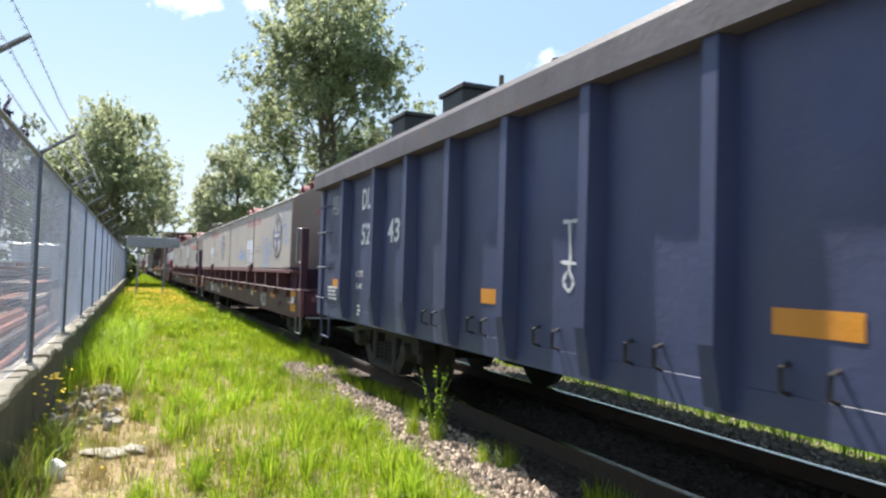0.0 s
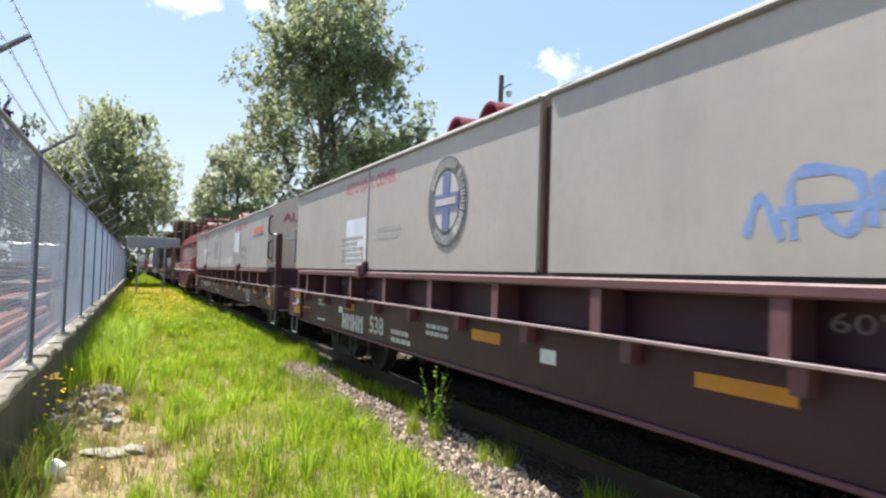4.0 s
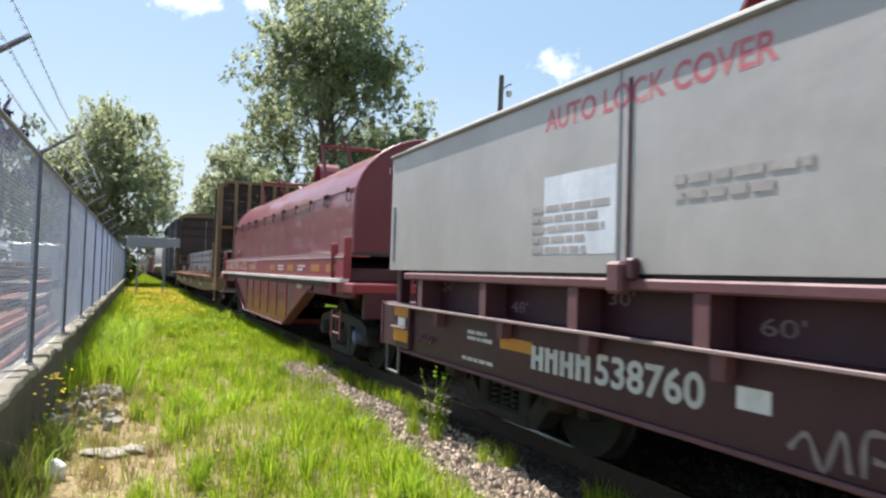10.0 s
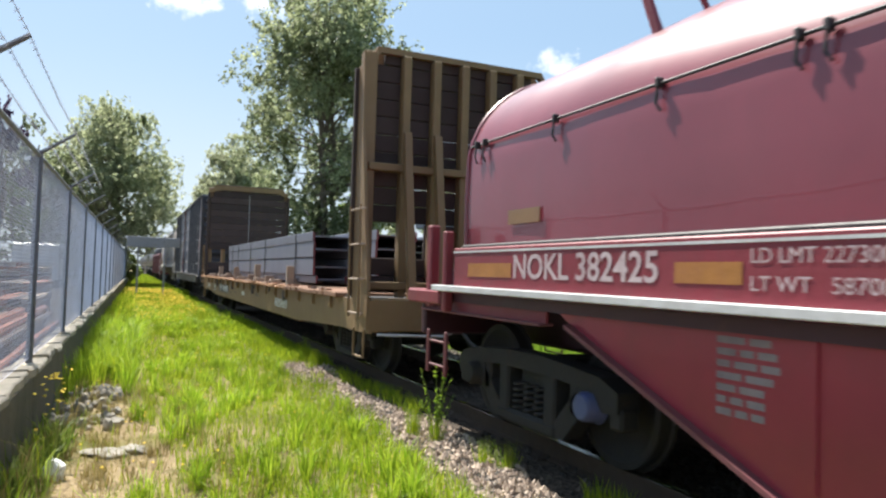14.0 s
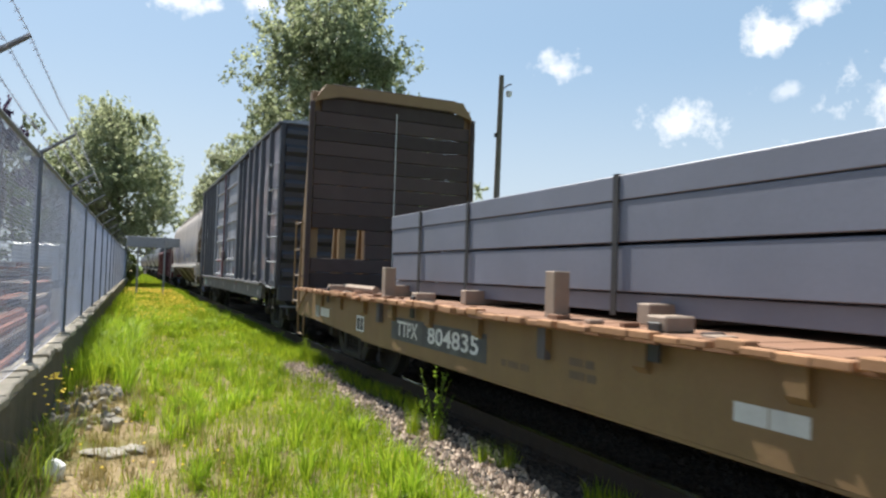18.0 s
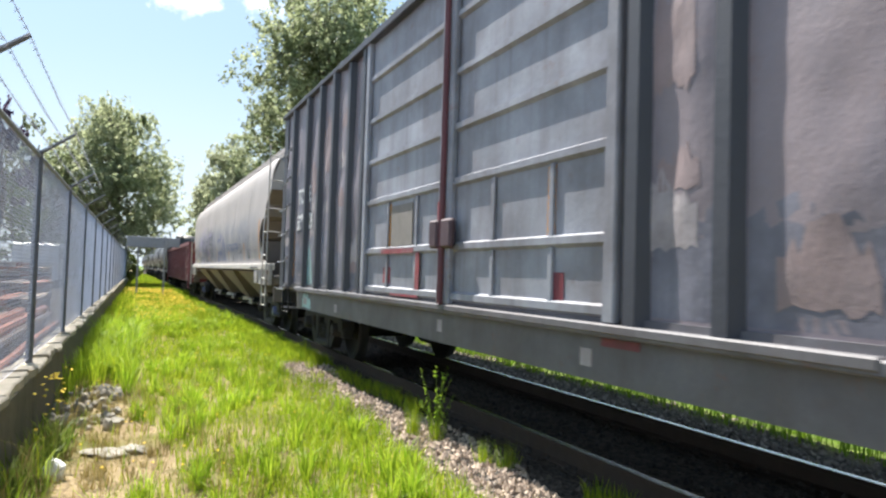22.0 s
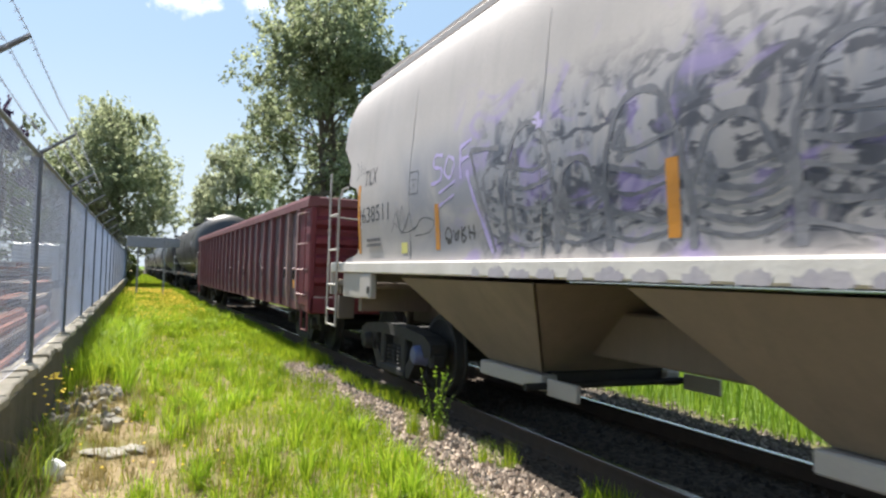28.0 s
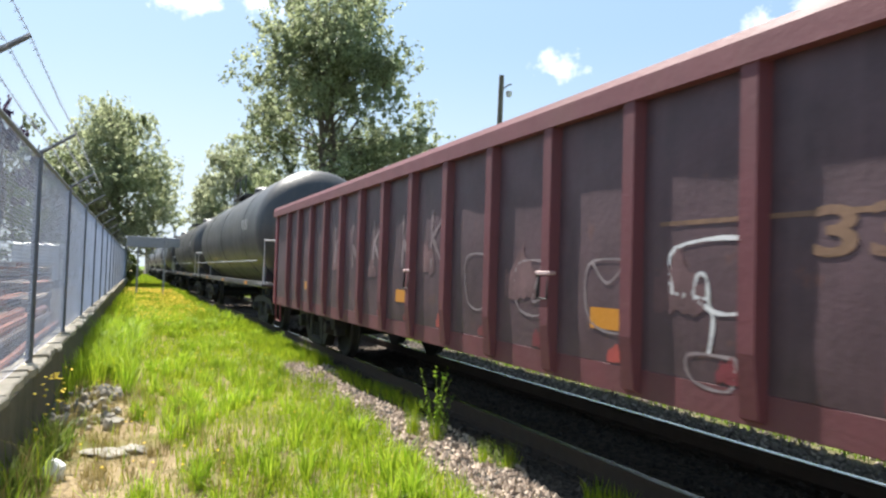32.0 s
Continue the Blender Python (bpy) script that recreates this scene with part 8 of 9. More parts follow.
def stones(name, label, count, xs, seed, low, high):
    """Loose ballast stones between two lines along the track."""
    r = np.random.RandomState(seed)
    V, F = [], []
    base = np.array([(1, 0, 0), (-1, 0, 0), (0, 1, 0), (0, -1, 0), (0, 0, 1), (0, 0, -1)], float)
    tris = [(0, 2, 4), (2, 1, 4), (1, 3, 4), (3, 0, 4), (2, 0, 5), (1, 2, 5), (3, 1, 5), (0, 3, 5)]
    k = 0
    for _ in range(count):
        y = -6.0 + 30.5 * r.rand() ** 1.15 if r.rand() < 0.5 else 2.5 + 22 * r.rand() ** 1.5
        x = r.uniform(*xs) + 0.10 * math.sin(y * 1.3)
        s = r.uniform(0.012, 0.036)
        p = base * (s * r.uniform(0.6, 1.3, 3)) * r.uniform(0.75, 1.2, (6, 1))
        a = r.rand() * 6.28
        c, d = math.cos(a), math.sin(a)
        z = ground_z(x, y) + s * 0.25
        V += [(x + c * u - d * v, y + d * u + c * v, z + w) for u, v, w in p]
        F += [(k + i, k + j, k + m) for i, j, m in tris]
        k += 6
    m, n, l, bsdf = node_mat(name)
    geo = n.new("ShaderNodeNewGeometry")
    rp = n.new("ShaderNodeValToRGB")
    rp.color_ramp.elements[0].color, rp.color_ramp.elements[1].color = (*low, 1), (*high, 1)
    l.new(geo.outputs["Random Per Island"], rp.inputs[0])
    l.new(rp.outputs[0], bsdf.inputs["Base Color"])
    bsdf.inputs["Roughness"].default_value = 0.95
    tagged(bare(name, V, F, m), label, "gravel", kind="stuff")


def build_stones():
    stones("shoulder_gravel", "pale tan crushed stones along the ballast shoulder", 9500, (2.12, 2.86), 3, (0.17, 0.125, 0.095), (0.54, 0.43, 0.335))
    # ballast and far gravel: shade from the train darkens these stone colours
    stones("track_ballast", "brownish ballast stones between the rails", 6000, (2.78, 5.5), 4, (0.022, 0.019, 0.017), (0.085, 0.068, 0.055))
    stones("far_gravel", "pale tan crushed stones beyond the track", 3500, (5.4, 6.3), 5, (0.06, 0.05, 0.042), (0.34, 0.28, 0.24))


def blades(name, label, material, count, region, height, width, seed, keep=None, lean=0.35):
    """Blades of grass as bent tapered strips."""
    r = np.random.RandomState(seed)
    x0, x1, y0, y1, power = region
    V, F = [], []
    k = 0
    for _ in range(count):
        u = r.rand()
        y = y0 + (y1 - y0) * u ** power
        x = r.uniform(x0, x1)
        if keep and not keep(x, y, r):
            continue
        far = max(1.0, y / 9.0)
        patchy = 0.65 + 0.7 * (0.5 + 0.5 * noise.noise(Vector((x * 0.8, y * 0.45, seed))))
        h = height * r.uniform(0.45, 1.25) * patchy
        w = width * far * r.uniform(0.7, 1.3)
        a = r.rand() * 6.283
        la = r.rand() * 6.283
        b = h * lean * r.uniform(0.2, 1.4)
        z = ground_z(x, y) - 0.02
        cx, cy, lx, ly = math.cos(a) * w, math.sin(a) * w, math.cos(la) * b, math.sin(la) * b
        V += [(x - cx, y - cy, z), (x + cx, y + cy, z), (x + 0.35 * lx + cx * 0.7, y + 0.35 * ly + cy * 0.7, z + h * 0.6),
              (x + 0.35 * lx - cx * 0.7, y + 0.35 * ly - cy * 0.7, z + h * 0.6), (x + lx, y + ly, z + h)]
        F += [(k, k + 1, k + 2, k + 3), (k + 3, k + 2, k + 4)]
        k += 5
    ob = bare(name, V, F, material)
    return tagged(ob, label, "grass", kind="stuff")


GRASS = leaf_mat("verge_grass", (0.10, 0.20, 0.010), (0.39, 0.46, 0.03), 0.52, 0.6)
GRASS_BRIGHT = leaf_mat("bright_tuft_grass", (0.16, 0.29, 0.014), (0.43, 0.54, 0.05), 0.52, 0.55)
GRASS_DRY = leaf_mat("dry_grass", (0.20, 0.16, 0.06), (0.42, 0.335, 0.13), 0.3, 0.9)
GRASS_FAR = leaf_mat("bank_grass", (0.13, 0.25, 0.02), (0.32, 0.44, 0.05), 0.5, 0.6)
WEED = leaf_mat("dark_weed_leaf", (0.10, 0.16, 0.025), (0.30, 0.38, 0.07), 0.5, 0.6)
PETAL = surface("yellow_petal", (0.72, 0.50, 0.02), 0.6, dirt_amount=0.1, streak=0, bump=0)


def bare_patch(x, y):
    """Where the verge shows soil."""
    k = noise.noise(Vector((x * 1.1 + 4, y * 0.55, 7)))
    if x < 0.45 - 0.06 * (y - 5) and 4.4 < y < 10.2:
        return 7.0 < y < 9.7 and x < 0.1 or noise.noise(Vector((x * 2, y * 1.2, 1))) > -0.36
    return (k > 0.39 and x < 1.3) or (y < 8 and x < 1.0 and noise.noise(Vector((x * 1.7, y * 1.1, 9))) > 0.36)


def tufts(name, label, material, count, seed, where, height, blades_each, width=0.0045):
    """Clumps of blades that fan out from one root."""
    r = np.random.RandomState(seed)
    V, F = [], []
    for _ in range(count):
        x, y = where(r)
        g = ground_z(x, y) - 0.02
        H = height * r.uniform(0.55, 1.3)
        w0 = width * max(1.0, y / 9)
        for _ in range(r.randint(blades_each // 2, blades_each)):
            a, q = r.uniform(0, 6.283), r.uniform(0, 0.05)
            px, py = x + q * math.cos(a), y + q * math.sin(a)
            h = H * r.uniform(0.5, 1.15)
            out = h * r.uniform(0.1, 0.75)
            lx, ly = math.cos(a) * out, math.sin(a) * out
            t = r.uniform(0, 6.283)
            cx, cy = w0 * math.cos(t), w0 * math.sin(t)
            k = len(V)
            V += [(px - cx, py - cy, g), (px + cx, py + cy, g), (px + 0.3 * lx + cx * 0.8, py + 0.3 * ly + cy * 0.8, g + h * 0.65), (px + 0.3 * lx - cx * 0.8, py + 0.3 * ly - cy * 0.8, g + h * 0.65),
                  (px + lx, py + ly, g + h * (1.0 - 0.25 * out / h))]
            F += [(k, k + 1, k + 2, k + 3), (k + 3, k + 2, k + 4)]
    return tagged(bare(name, V, F, material), label, "grass", kind="stuff")


def build_grass():
    def grass_edge(y):
        return 2.26 + 0.10 * math.sin(y * 0.9 + 1.0) + 0.16 * noise.noise(Vector((0, y * 0.8, 5))) + (0.75 if y > 11.6 else 0.0)

    def on_verge(x, y, r):
        if x < fence_x(y) + 0.12 or x > grass_edge(y):
            return False
        return not (bare_patch(x, y) and r.rand() < 0.95)
    blades("verge_grass", "bright green uncut grass on the verge", GRASS, 84000, (-0.9, 3.2, 2.2, 46, 2.1), 0.17, 0.0040, 11, on_verge)
    blades("rear_verge_grass", "green grass on the verge behind the viewpoint", GRASS, 14000, (-1.0, 3.0, -14, 2.3, 0.7), 0.17, 0.0045, 18, on_verge)
    blades("near_bank_grass", "tall green grass on the bank beside the ballast", GRASS_FAR, 26000, (6.0, 10.5, 1.0, 34, 1.2), 0.42, 0.007, 19)
    blades("dry_grass", "straw-coloured thin grass between the green", GRASS_DRY, 24000, (-0.9, 2.6, 2.2, 26, 1.9), 0.115, 0.0028, 12, lambda x, y, r: x > fence_x(y) + 0.1 and (bare_patch(x, y) or r.rand() < 0.20), 0.7)
    blades("kerb_grass", "tall grass growing against the concrete kerb", GRASS, 12000, (-0.85, 0.9, 2.6, 34, 1.5), 0.40, 0.005, 13,
           lambda x, y, r: fence_x(y) + 0.1 < x < fence_x(y) + (0.75 if y > 9.3 else 0.36) and r.rand() < (0.9 if y > 9.3 else 0.22 if y < 6.6 else 0.08))
    blades("shoulder_grass", "grass on the far side of the gravel strip", GRASS, 20000, (2.2, 3.05, 3.0, 20, 1.3), 0.17, 0.0042, 14,
           lambda x, y, r: (x > 2.78 and 7.0 < y and noise.noise(Vector((x, y * 0.9, 2))) > -0.25) or noise.noise(Vector((x * 1.5, y * 1.3, 2))) > 0.36 or (y > 11.4 and r.rand() < 0.8))
    blades("far_verge_grass", "green grass along the far verge", GRASS, 22000, (-0.4, 3.1, 40, 130, 1.3), 0.24, 0.006, 15, lambda x, y, r: x > fence_x(y) + 0.1)
    blades("bank_grass", "tall grass on the bank beyond the track", GRASS_FAR, 46000, (6.1, 30, 1.0, 60, 1.2), 0.62, 0.008, 16, lambda x, y, r: r.rand() < max(0.15, 1.2 - (x - 6.4) / 14))

    def clumps(r):
        while True:
            y = 2.6 + 24 * r.rand() ** 1.8
            x = r.uniform(fence_x(y) + 0.2, grass_edge(y) - 0.05)
            if noise.noise(Vector((x * 0.9 + 2, y * 0.5, 20))) > (0.55 if bare_patch(x, y) else -0.12):
                return x, y

    def by_kerb(r):
        y = r.uniform(9.2, 17)
        return fence_x(y) + r.uniform(0.15, 0.9), y

    def low_kerb(r):
        y = r.uniform(2.8, 7.0)
        return fence_x(y) + r.uniform(0.13, 0.40), y
    tufts("tall_tufts", "taller yellow-green tufts standing out of the verge", GRASS_BRIGHT, 480, 31, clumps, 0.26, 40)
    tufts("kerb_tufts", "tall bright tufts beside the kerb", GRASS_BRIGHT, 130, 32, by_kerb, 0.50, 44)
    tufts("kerb_weeds", "dark green weeds at the foot of the kerb", WEED, 34, 33, low_kerb, 0.32, 26, 0.006)
    tufts("kerb_stalks", "dry brown stalks at the foot of the kerb", GRASS_DRY, 26, 35, low_kerb, 0.44, 14, 0.003)
    tufts("straw_tufts", "dry straw tufts on the bare soil", GRASS_DRY, 150, 34, lambda r: (r.uniform(-0.5, 0.9), r.uniform(4.2, 10.0)), 0.16, 26, 0.003)
    # dandelions
    r = np.random.RandomState(5)
    V, F = [], []
    k = 0
    for i in range(2600):
        q = r.rand()
        if q < 0.94:
            y = r.uniform(19, 44)
            x = r.uniform(fence_x(y) + 0.2, 2.3)
            if noise.noise(Vector((x * 0.7, y * 0.35, 30))) < -0.05 - 0.35 * (24 < y < 33):
                continue
            h = r.uniform(0.16, 0.30)
        elif q < 0.955:
            y = r.uniform(6.3, 7.4)
            x = fence_x(y) + r.uniform(0.16, 0.36)
            h = r.uniform(0.44, 0.56) if r.rand() < 0.7 else r.uniform(0.2, 0.4)
        else:
            y = r.uniform(5, 20)
            x = r.uniform(-0.5, 2.2)
            h = r.uniform(0.1, 0.2)
        s = (0.018 if q < 0.955 else 0.012) * max(1.0, y / 22)
        z = ground_z(x, y) + h
        ring = [(x + s * math.cos(a), y + s * math.sin(a), z + 0.3 * s * math.sin(2 * a)) for a in np.linspace(0, 6.283, 7)[:-1]]
        V += [(x, y, z + s * 0.5)] + ring + [(x, y, z - 0.6 * s)]
        F += [(k, k + 1 + i, k + 1 + (i + 1) % 6) for i in range(6)] + [(k + 7, k + 1 + (i + 1) % 6, k + 1 + i) for i in range(6)]
        k += 8
    tagged(bare("dandelions", V, F, PETAL), "yellow dandelion heads in the grass", "flowers", kind="stuff")


# Mossy stains, plus the shade of the kerb's face put into the colour.
KERB = surface("shaded_mossy_concrete", (0.135, 0.115, 0.085), 0.95, dirt=(0.05, 0.055, 0.03), dirt_amount=0.75, streak=0.6, grain=3.5, bump=0.6, fine=28)


def build_fence():
    fe = thing("chain_link_fence", "galvanised chain-link fence with barbed wire arms on a concrete kerb", "fence")
    y0, y1 = -3.0, 74.0
    top, bot = 2.33, 0.50
    ps = [7.35 + 3.05 * k for k in range(-3, 22)]
    for y in ps:
        x = fence_x(y)
        p = part("fence_post", Shape().tube([(x, y, 0.38), (x, y, top + 0.05)], 0.031, 8), POST_GREY, fe, "grey steel fence post", smooth=True)
        part("barb_arm", Shape().tube([(x, y, top + 0.02), (x + 0.29, y, top + 0.235)], [0.02, 0.014], 6), POST_GREY, p)
    part("top_rail", Shape().tube([(fence_x(y0), y0, top), (fence_x(y1), y1, top)], 0.021, 8), GALV, fe, smooth=True)
    part("bottom_wire", Shape().tube([(fence_x(y0), y0, bot), (fence_x(y1), y1, bot)], 0.004, 4), WIRE, fe)
    # woven fabric: two families of slanting wires
    V, F = [], []
    H = top - bot

    def strand(a, b, r):
        d = (Vector(b) - Vector(a)).normalized()
        u = Vector((1, 0, 0))
        w = d.cross(u).normalized()
        k = len(V)
        for p in (Vector(a), Vector(b)):
            for e in range(3):
                t = e * 2.0944
                V.append(tuple(p + (u * math.cos(t) + w * math.sin(t)) * r))
        F.extend([(k + e, k + (e + 1) % 3, k + 3 + (e + 1) % 3, k + 3 + e) for e in range(3)])
    y = y0
    while y < y1:
        pitch = 0.064 if y < 24 else 0.12
        r = 0.0021 if y < 24 else 0.0034
        for s in (-1, 1):
            ya, yb = y, y + s * H
            off = 0.003 * s
            strand((fence_x(ya) + off, ya, bot), (fence_x(yb) + off, yb, top), r)
        y += pitch
    tagged(bare("fence_fabric", V, F, WIRE, fe), "woven galvanised wire mesh")
    for k in range(3):
        e = (k + 1) / 3
        part("barbed_wire", Shape().tube([(fence_x(y) + 0.29 * e, y, top + 0.02 + 0.215 * e - (0.04 if i % 2 else 0)) for i, y in enumerate(np.arange(ps[0], 23.0, 1.525))], 0.0020, 4), WIRE, fe)
        b = Shape()
        for i in range(90):
            y = 0.2 + 0.13 * i
            x, z = fence_x(y) + 0.29 * e, top + 0.02 + 0.215 * e - 0.020
            b.tube([(x - 0.010, y - 0.006, z - 0.013), (x + 0.010, y + 0.006, z + 0.013)], 0.002, 3)
            b.tube([(x + 0.010, y - 0.006, z - 0.013), (x - 0.010, y + 0.006, z + 0.013)], 0.002, 3)
        tagged(part("barb", b, WIRE, fe), kind="stuff")
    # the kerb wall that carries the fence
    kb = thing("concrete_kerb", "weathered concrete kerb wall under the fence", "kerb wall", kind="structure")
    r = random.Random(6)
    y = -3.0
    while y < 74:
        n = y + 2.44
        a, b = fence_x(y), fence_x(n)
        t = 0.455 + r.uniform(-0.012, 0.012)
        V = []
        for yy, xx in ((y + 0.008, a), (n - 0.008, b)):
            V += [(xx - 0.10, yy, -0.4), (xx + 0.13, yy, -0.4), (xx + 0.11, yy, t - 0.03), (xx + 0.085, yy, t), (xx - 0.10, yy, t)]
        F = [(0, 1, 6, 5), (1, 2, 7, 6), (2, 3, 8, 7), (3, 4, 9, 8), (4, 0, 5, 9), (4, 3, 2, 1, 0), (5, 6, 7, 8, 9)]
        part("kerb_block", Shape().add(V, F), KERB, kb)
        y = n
    # broken coping stones along the top, the sunlit top put into their pale colour
    cope = surface("sunlit_broken_coping", (0.52, 0.45, 0.35), 0.9, dirt=(0.17, 0.15, 0.10), dirt_amount=0.8, grain=4, bump=0.8, fine=26, per_piece=0.6)
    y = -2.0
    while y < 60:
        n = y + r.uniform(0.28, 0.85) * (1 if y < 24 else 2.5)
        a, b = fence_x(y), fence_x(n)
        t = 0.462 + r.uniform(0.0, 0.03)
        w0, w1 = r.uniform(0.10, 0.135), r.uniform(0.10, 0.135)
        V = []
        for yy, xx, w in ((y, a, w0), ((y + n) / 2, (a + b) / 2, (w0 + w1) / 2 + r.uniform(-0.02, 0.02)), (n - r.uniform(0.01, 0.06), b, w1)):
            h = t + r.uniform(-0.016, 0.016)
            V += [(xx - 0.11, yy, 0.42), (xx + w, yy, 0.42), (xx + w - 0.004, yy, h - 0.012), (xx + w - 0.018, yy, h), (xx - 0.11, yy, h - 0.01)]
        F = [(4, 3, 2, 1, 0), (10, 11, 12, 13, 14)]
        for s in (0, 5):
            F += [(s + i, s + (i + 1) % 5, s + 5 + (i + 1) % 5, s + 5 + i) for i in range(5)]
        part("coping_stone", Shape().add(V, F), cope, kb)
        y = n


def leaves(points, size, r, flat=0.0):
    """Leaf quads round the given points."""
    P = np.asarray(points)
    n = len(P)
    a = r.normal(size=(n, 3))
    a /= np.linalg.norm(a, axis=1)[:, None]
    b = np.cross(a, r.normal(size=(n, 3)))
    b /= np.linalg.norm(b, axis=1)[:, None]
    s = size * r.uniform(0.6, 1.35, n)[:, None]
    u, v = a * s, b * s * 0.56
    V = np.stack((P - u, P + v - 0.1 * u, P + u, P - v - 0.1 * u), 1).reshape(-1, 3)
    F = np.arange(4 * n).reshape(-1, 4)
    return V.tolist(), F.tolist()


BARK = surface("grey_bark", (0.14, 0.115, 0.09), 0.9, dirt=(0.06, 0.05, 0.04), dirt_amount=0.5, grain=4, bump=0.5)
POPLAR = leaf_mat("poplar_leaf", (0.12, 0.15, 0.068), (0.43, 0.47, 0.28), 0.64, 0.45)
# OLIVE and WILLOW are lifted: distance haze is put into the leaf colour.
OLIVE = leaf_mat("olive_poplar_leaf", (0.20, 0.23, 0.115), (0.54, 0.57, 0.36), 0.70, 0.45)
WILLOW = leaf_mat("pale_willow_leaf", (0.25, 0.28, 0.16), (0.56, 0.58, 0.40), 0.72, 0.5)
BUSH = leaf_mat("bush_leaf", (0.08, 0.12, 0.035), (0.24, 0.30, 0.09), 0.6, 0.5)
PURPLE = leaf_mat("purple_leaf", (0.05, 0.03, 0.06), (0.14, 0.08, 0.15), 0.3, 0.5)


def tree(name, label, x, y, height, crown, crown_low, material, seed, leaf=0.16, count=16000, stems=1, spread=1.0, sink=0.0, lobes=46, pinch=0.2):
    """A tapered trunk with limbs, and a crown of leaf clumps with gaps. crown: half widths (x, y)."""
    r = np.random.RandomState(seed)
    g = ground_z(x, min(90, y)) - sink
    t = thing(name, label, "tree", at=(x, y, g))
    trunk = Shape()
    limb_ends = []
    for s in range(stems):
        bx, by = (0, 0) if stems == 1 else (0.5 * math.cos(s * 2.4), 0.5 * math.sin(s * 2.4))
        tx, ty = r.normal(0, crown[0] * 0.18, 2)
        pts = [(bx + (tx - bx) * k / 6 + 0.12 * r.normal(), by + (ty - by) * k / 6 + 0.12 * r.normal(), -0.3 + (height * 0.86 + 0.3) * k / 6) for k in range(7)]
        R = height * 0.016 / math.sqrt(stems)
        trunk.tube(pts, [R * (1.25 - 0.17 * k) for k in range(7)], 8)
        limb_ends += pts[3:]
    part("trunk", trunk, BARK, t, smooth=True)
    centres = []
    mid = (height + crown_low) / 2
    half = (height - crown_low) / 2
    for k in range(lobes):
        for _ in range(30):
            p = r.uniform(-1, 1, 3)
            d = np.linalg.norm(p)
            if 0.35 < d < 1.0:
                break
        taper = 1.0 - 0.30 * max(0.0, p[2]) - pinch * max(0.0, -p[2] - 0.35)
        c = np.array([p[0] * crown[0] * taper, p[1] * crown[1] * taper, mid + p[2] * half])
        centres.append((c, r.uniform(0.55, 1.0)))
        if k % 2 == 0:
            b = limb_ends[r.randint(len(limb_ends))]
            b = (b[0], b[1], max(height * 0.12, min(c[2] - 0.8, b[2])))
            m = ((b[0] + c[0]) / 2, (b[1] + c[1]) / 2, (b[2] + c[2]) / 2 + 0.3)
            part("limb", Shape().tube([b, m, tuple(c)], [height * 0.0038, height * 0.0024, 0.010], 5), BARK, t, smooth=True)
    size = (crown[0] + crown[1]) / 2
    pts = []
    for c, w in centres:
        n = int(count / lobes * w * 1.25)
        rad = size * 0.27 * w
        # upright twigs, each with its leaves along it
        twigs = max(4, n // 26)
        sub = np.clip(r.normal(size=(twigs, 3)), -1.7, 1.7) * rad * np.array([0.55, 0.55, 0.50])
        lean = r.normal(size=(twigs, 3)) * 0.6 + np.array([0, 0, 0.55]) + 0.5 * (c - np.array([0, 0, mid])) / max(size, 1)
        which = r.randint(twigs, size=n)
        along = r.uniform(-0.5, 0.5, n)[:, None] * 0.62 * rad
        pts.append(c + sub[which] + lean[which] * along + r.normal(size=(n, 3)) * rad * 0.075)
    V, F = leaves(np.concatenate(pts), leaf, r)
    bare("crown", V, F, material, t)
    return t


def build_trees():
    tree("poplar_tree", "tall poplar with silvery green leaves behind the track", 9.35, 36.0, 17.4, (5.1, 4.8), 1.4, POPLAR, 21, 0.098, 78000, 3, lobes=150)
    tree("poplar_tree", "broad poplar with pale leaves behind the fence", -1.2, 58.0, 13.4, (4.7, 4.6), 0.6, OLIVE, 22, 0.098, 80000, 2, lobes=190, pinch=1.15)
    tree("poplar_tree", "smaller leafy tree beside the fence", -5.4, 52.0, 10.2, (2.8, 2.8), 0.6, POPLAR, 29, 0.10, 22000, 1, lobes=50)
    tree("poplar_tree", "distant rounded poplar beyond the track", 9.7, 74.0, 14.4, (4.2, 4.2), 0.6, WILLOW, 23, 0.10, 90000, 1, lobes=130)
    tree("willow_tree", "pale feathery willow behind the track", 19.5, 45.0, 10.6, (3.4, 3.4), 1.0, WILLOW, 24, 0.09, 20000, 3)
    tree("maple_tree", "dark leafy tree standing behind the willow", 17.0, 52.0, 12.0, (2.6, 2.6), 2.0, BUSH, 25, 0.11, 13000, 1)
    for k, (x, y, h, w) in enumerate(((9.2, 118.0, 7.0, 2.4), (14.5, 96.0, 8.5, 3.6))):
        tree("roadside_tree", "light green tree in the distance", x, y, h, (w, w), 0.3, WILLOW, 40 + k, 0.16, 9000, 1, lobes=34)
    tree("purple_tree", "purple-leaved tree behind the fence", -4.35, 29.0, 6.9, (1.25, 1.25), 2.4, PURPLE, 27, 0.06, 9000, 1, lobes=36)
    for k, (x, y, h, w) in enumerate(((-0.2, 60.0, 2.8, 0.9), (0.4, 66.0, 2.3, 0.9), (-5.6, 41.0, 6.6, 1.7), (-4.6, 46.0, 6.0, 1.6), (-3.6, 50.0, 5.2, 1.5), (-7.5, 47.0, 7.4, 2.0), (-2.9, 62.0, 6.0, 2.2))):
        tree("hedge_shrub", "dense dark green shrub by the fence", x, y, h, (w, w), 0.1, BUSH, 50 + k, 0.075, 7000, 2, lobes=30)


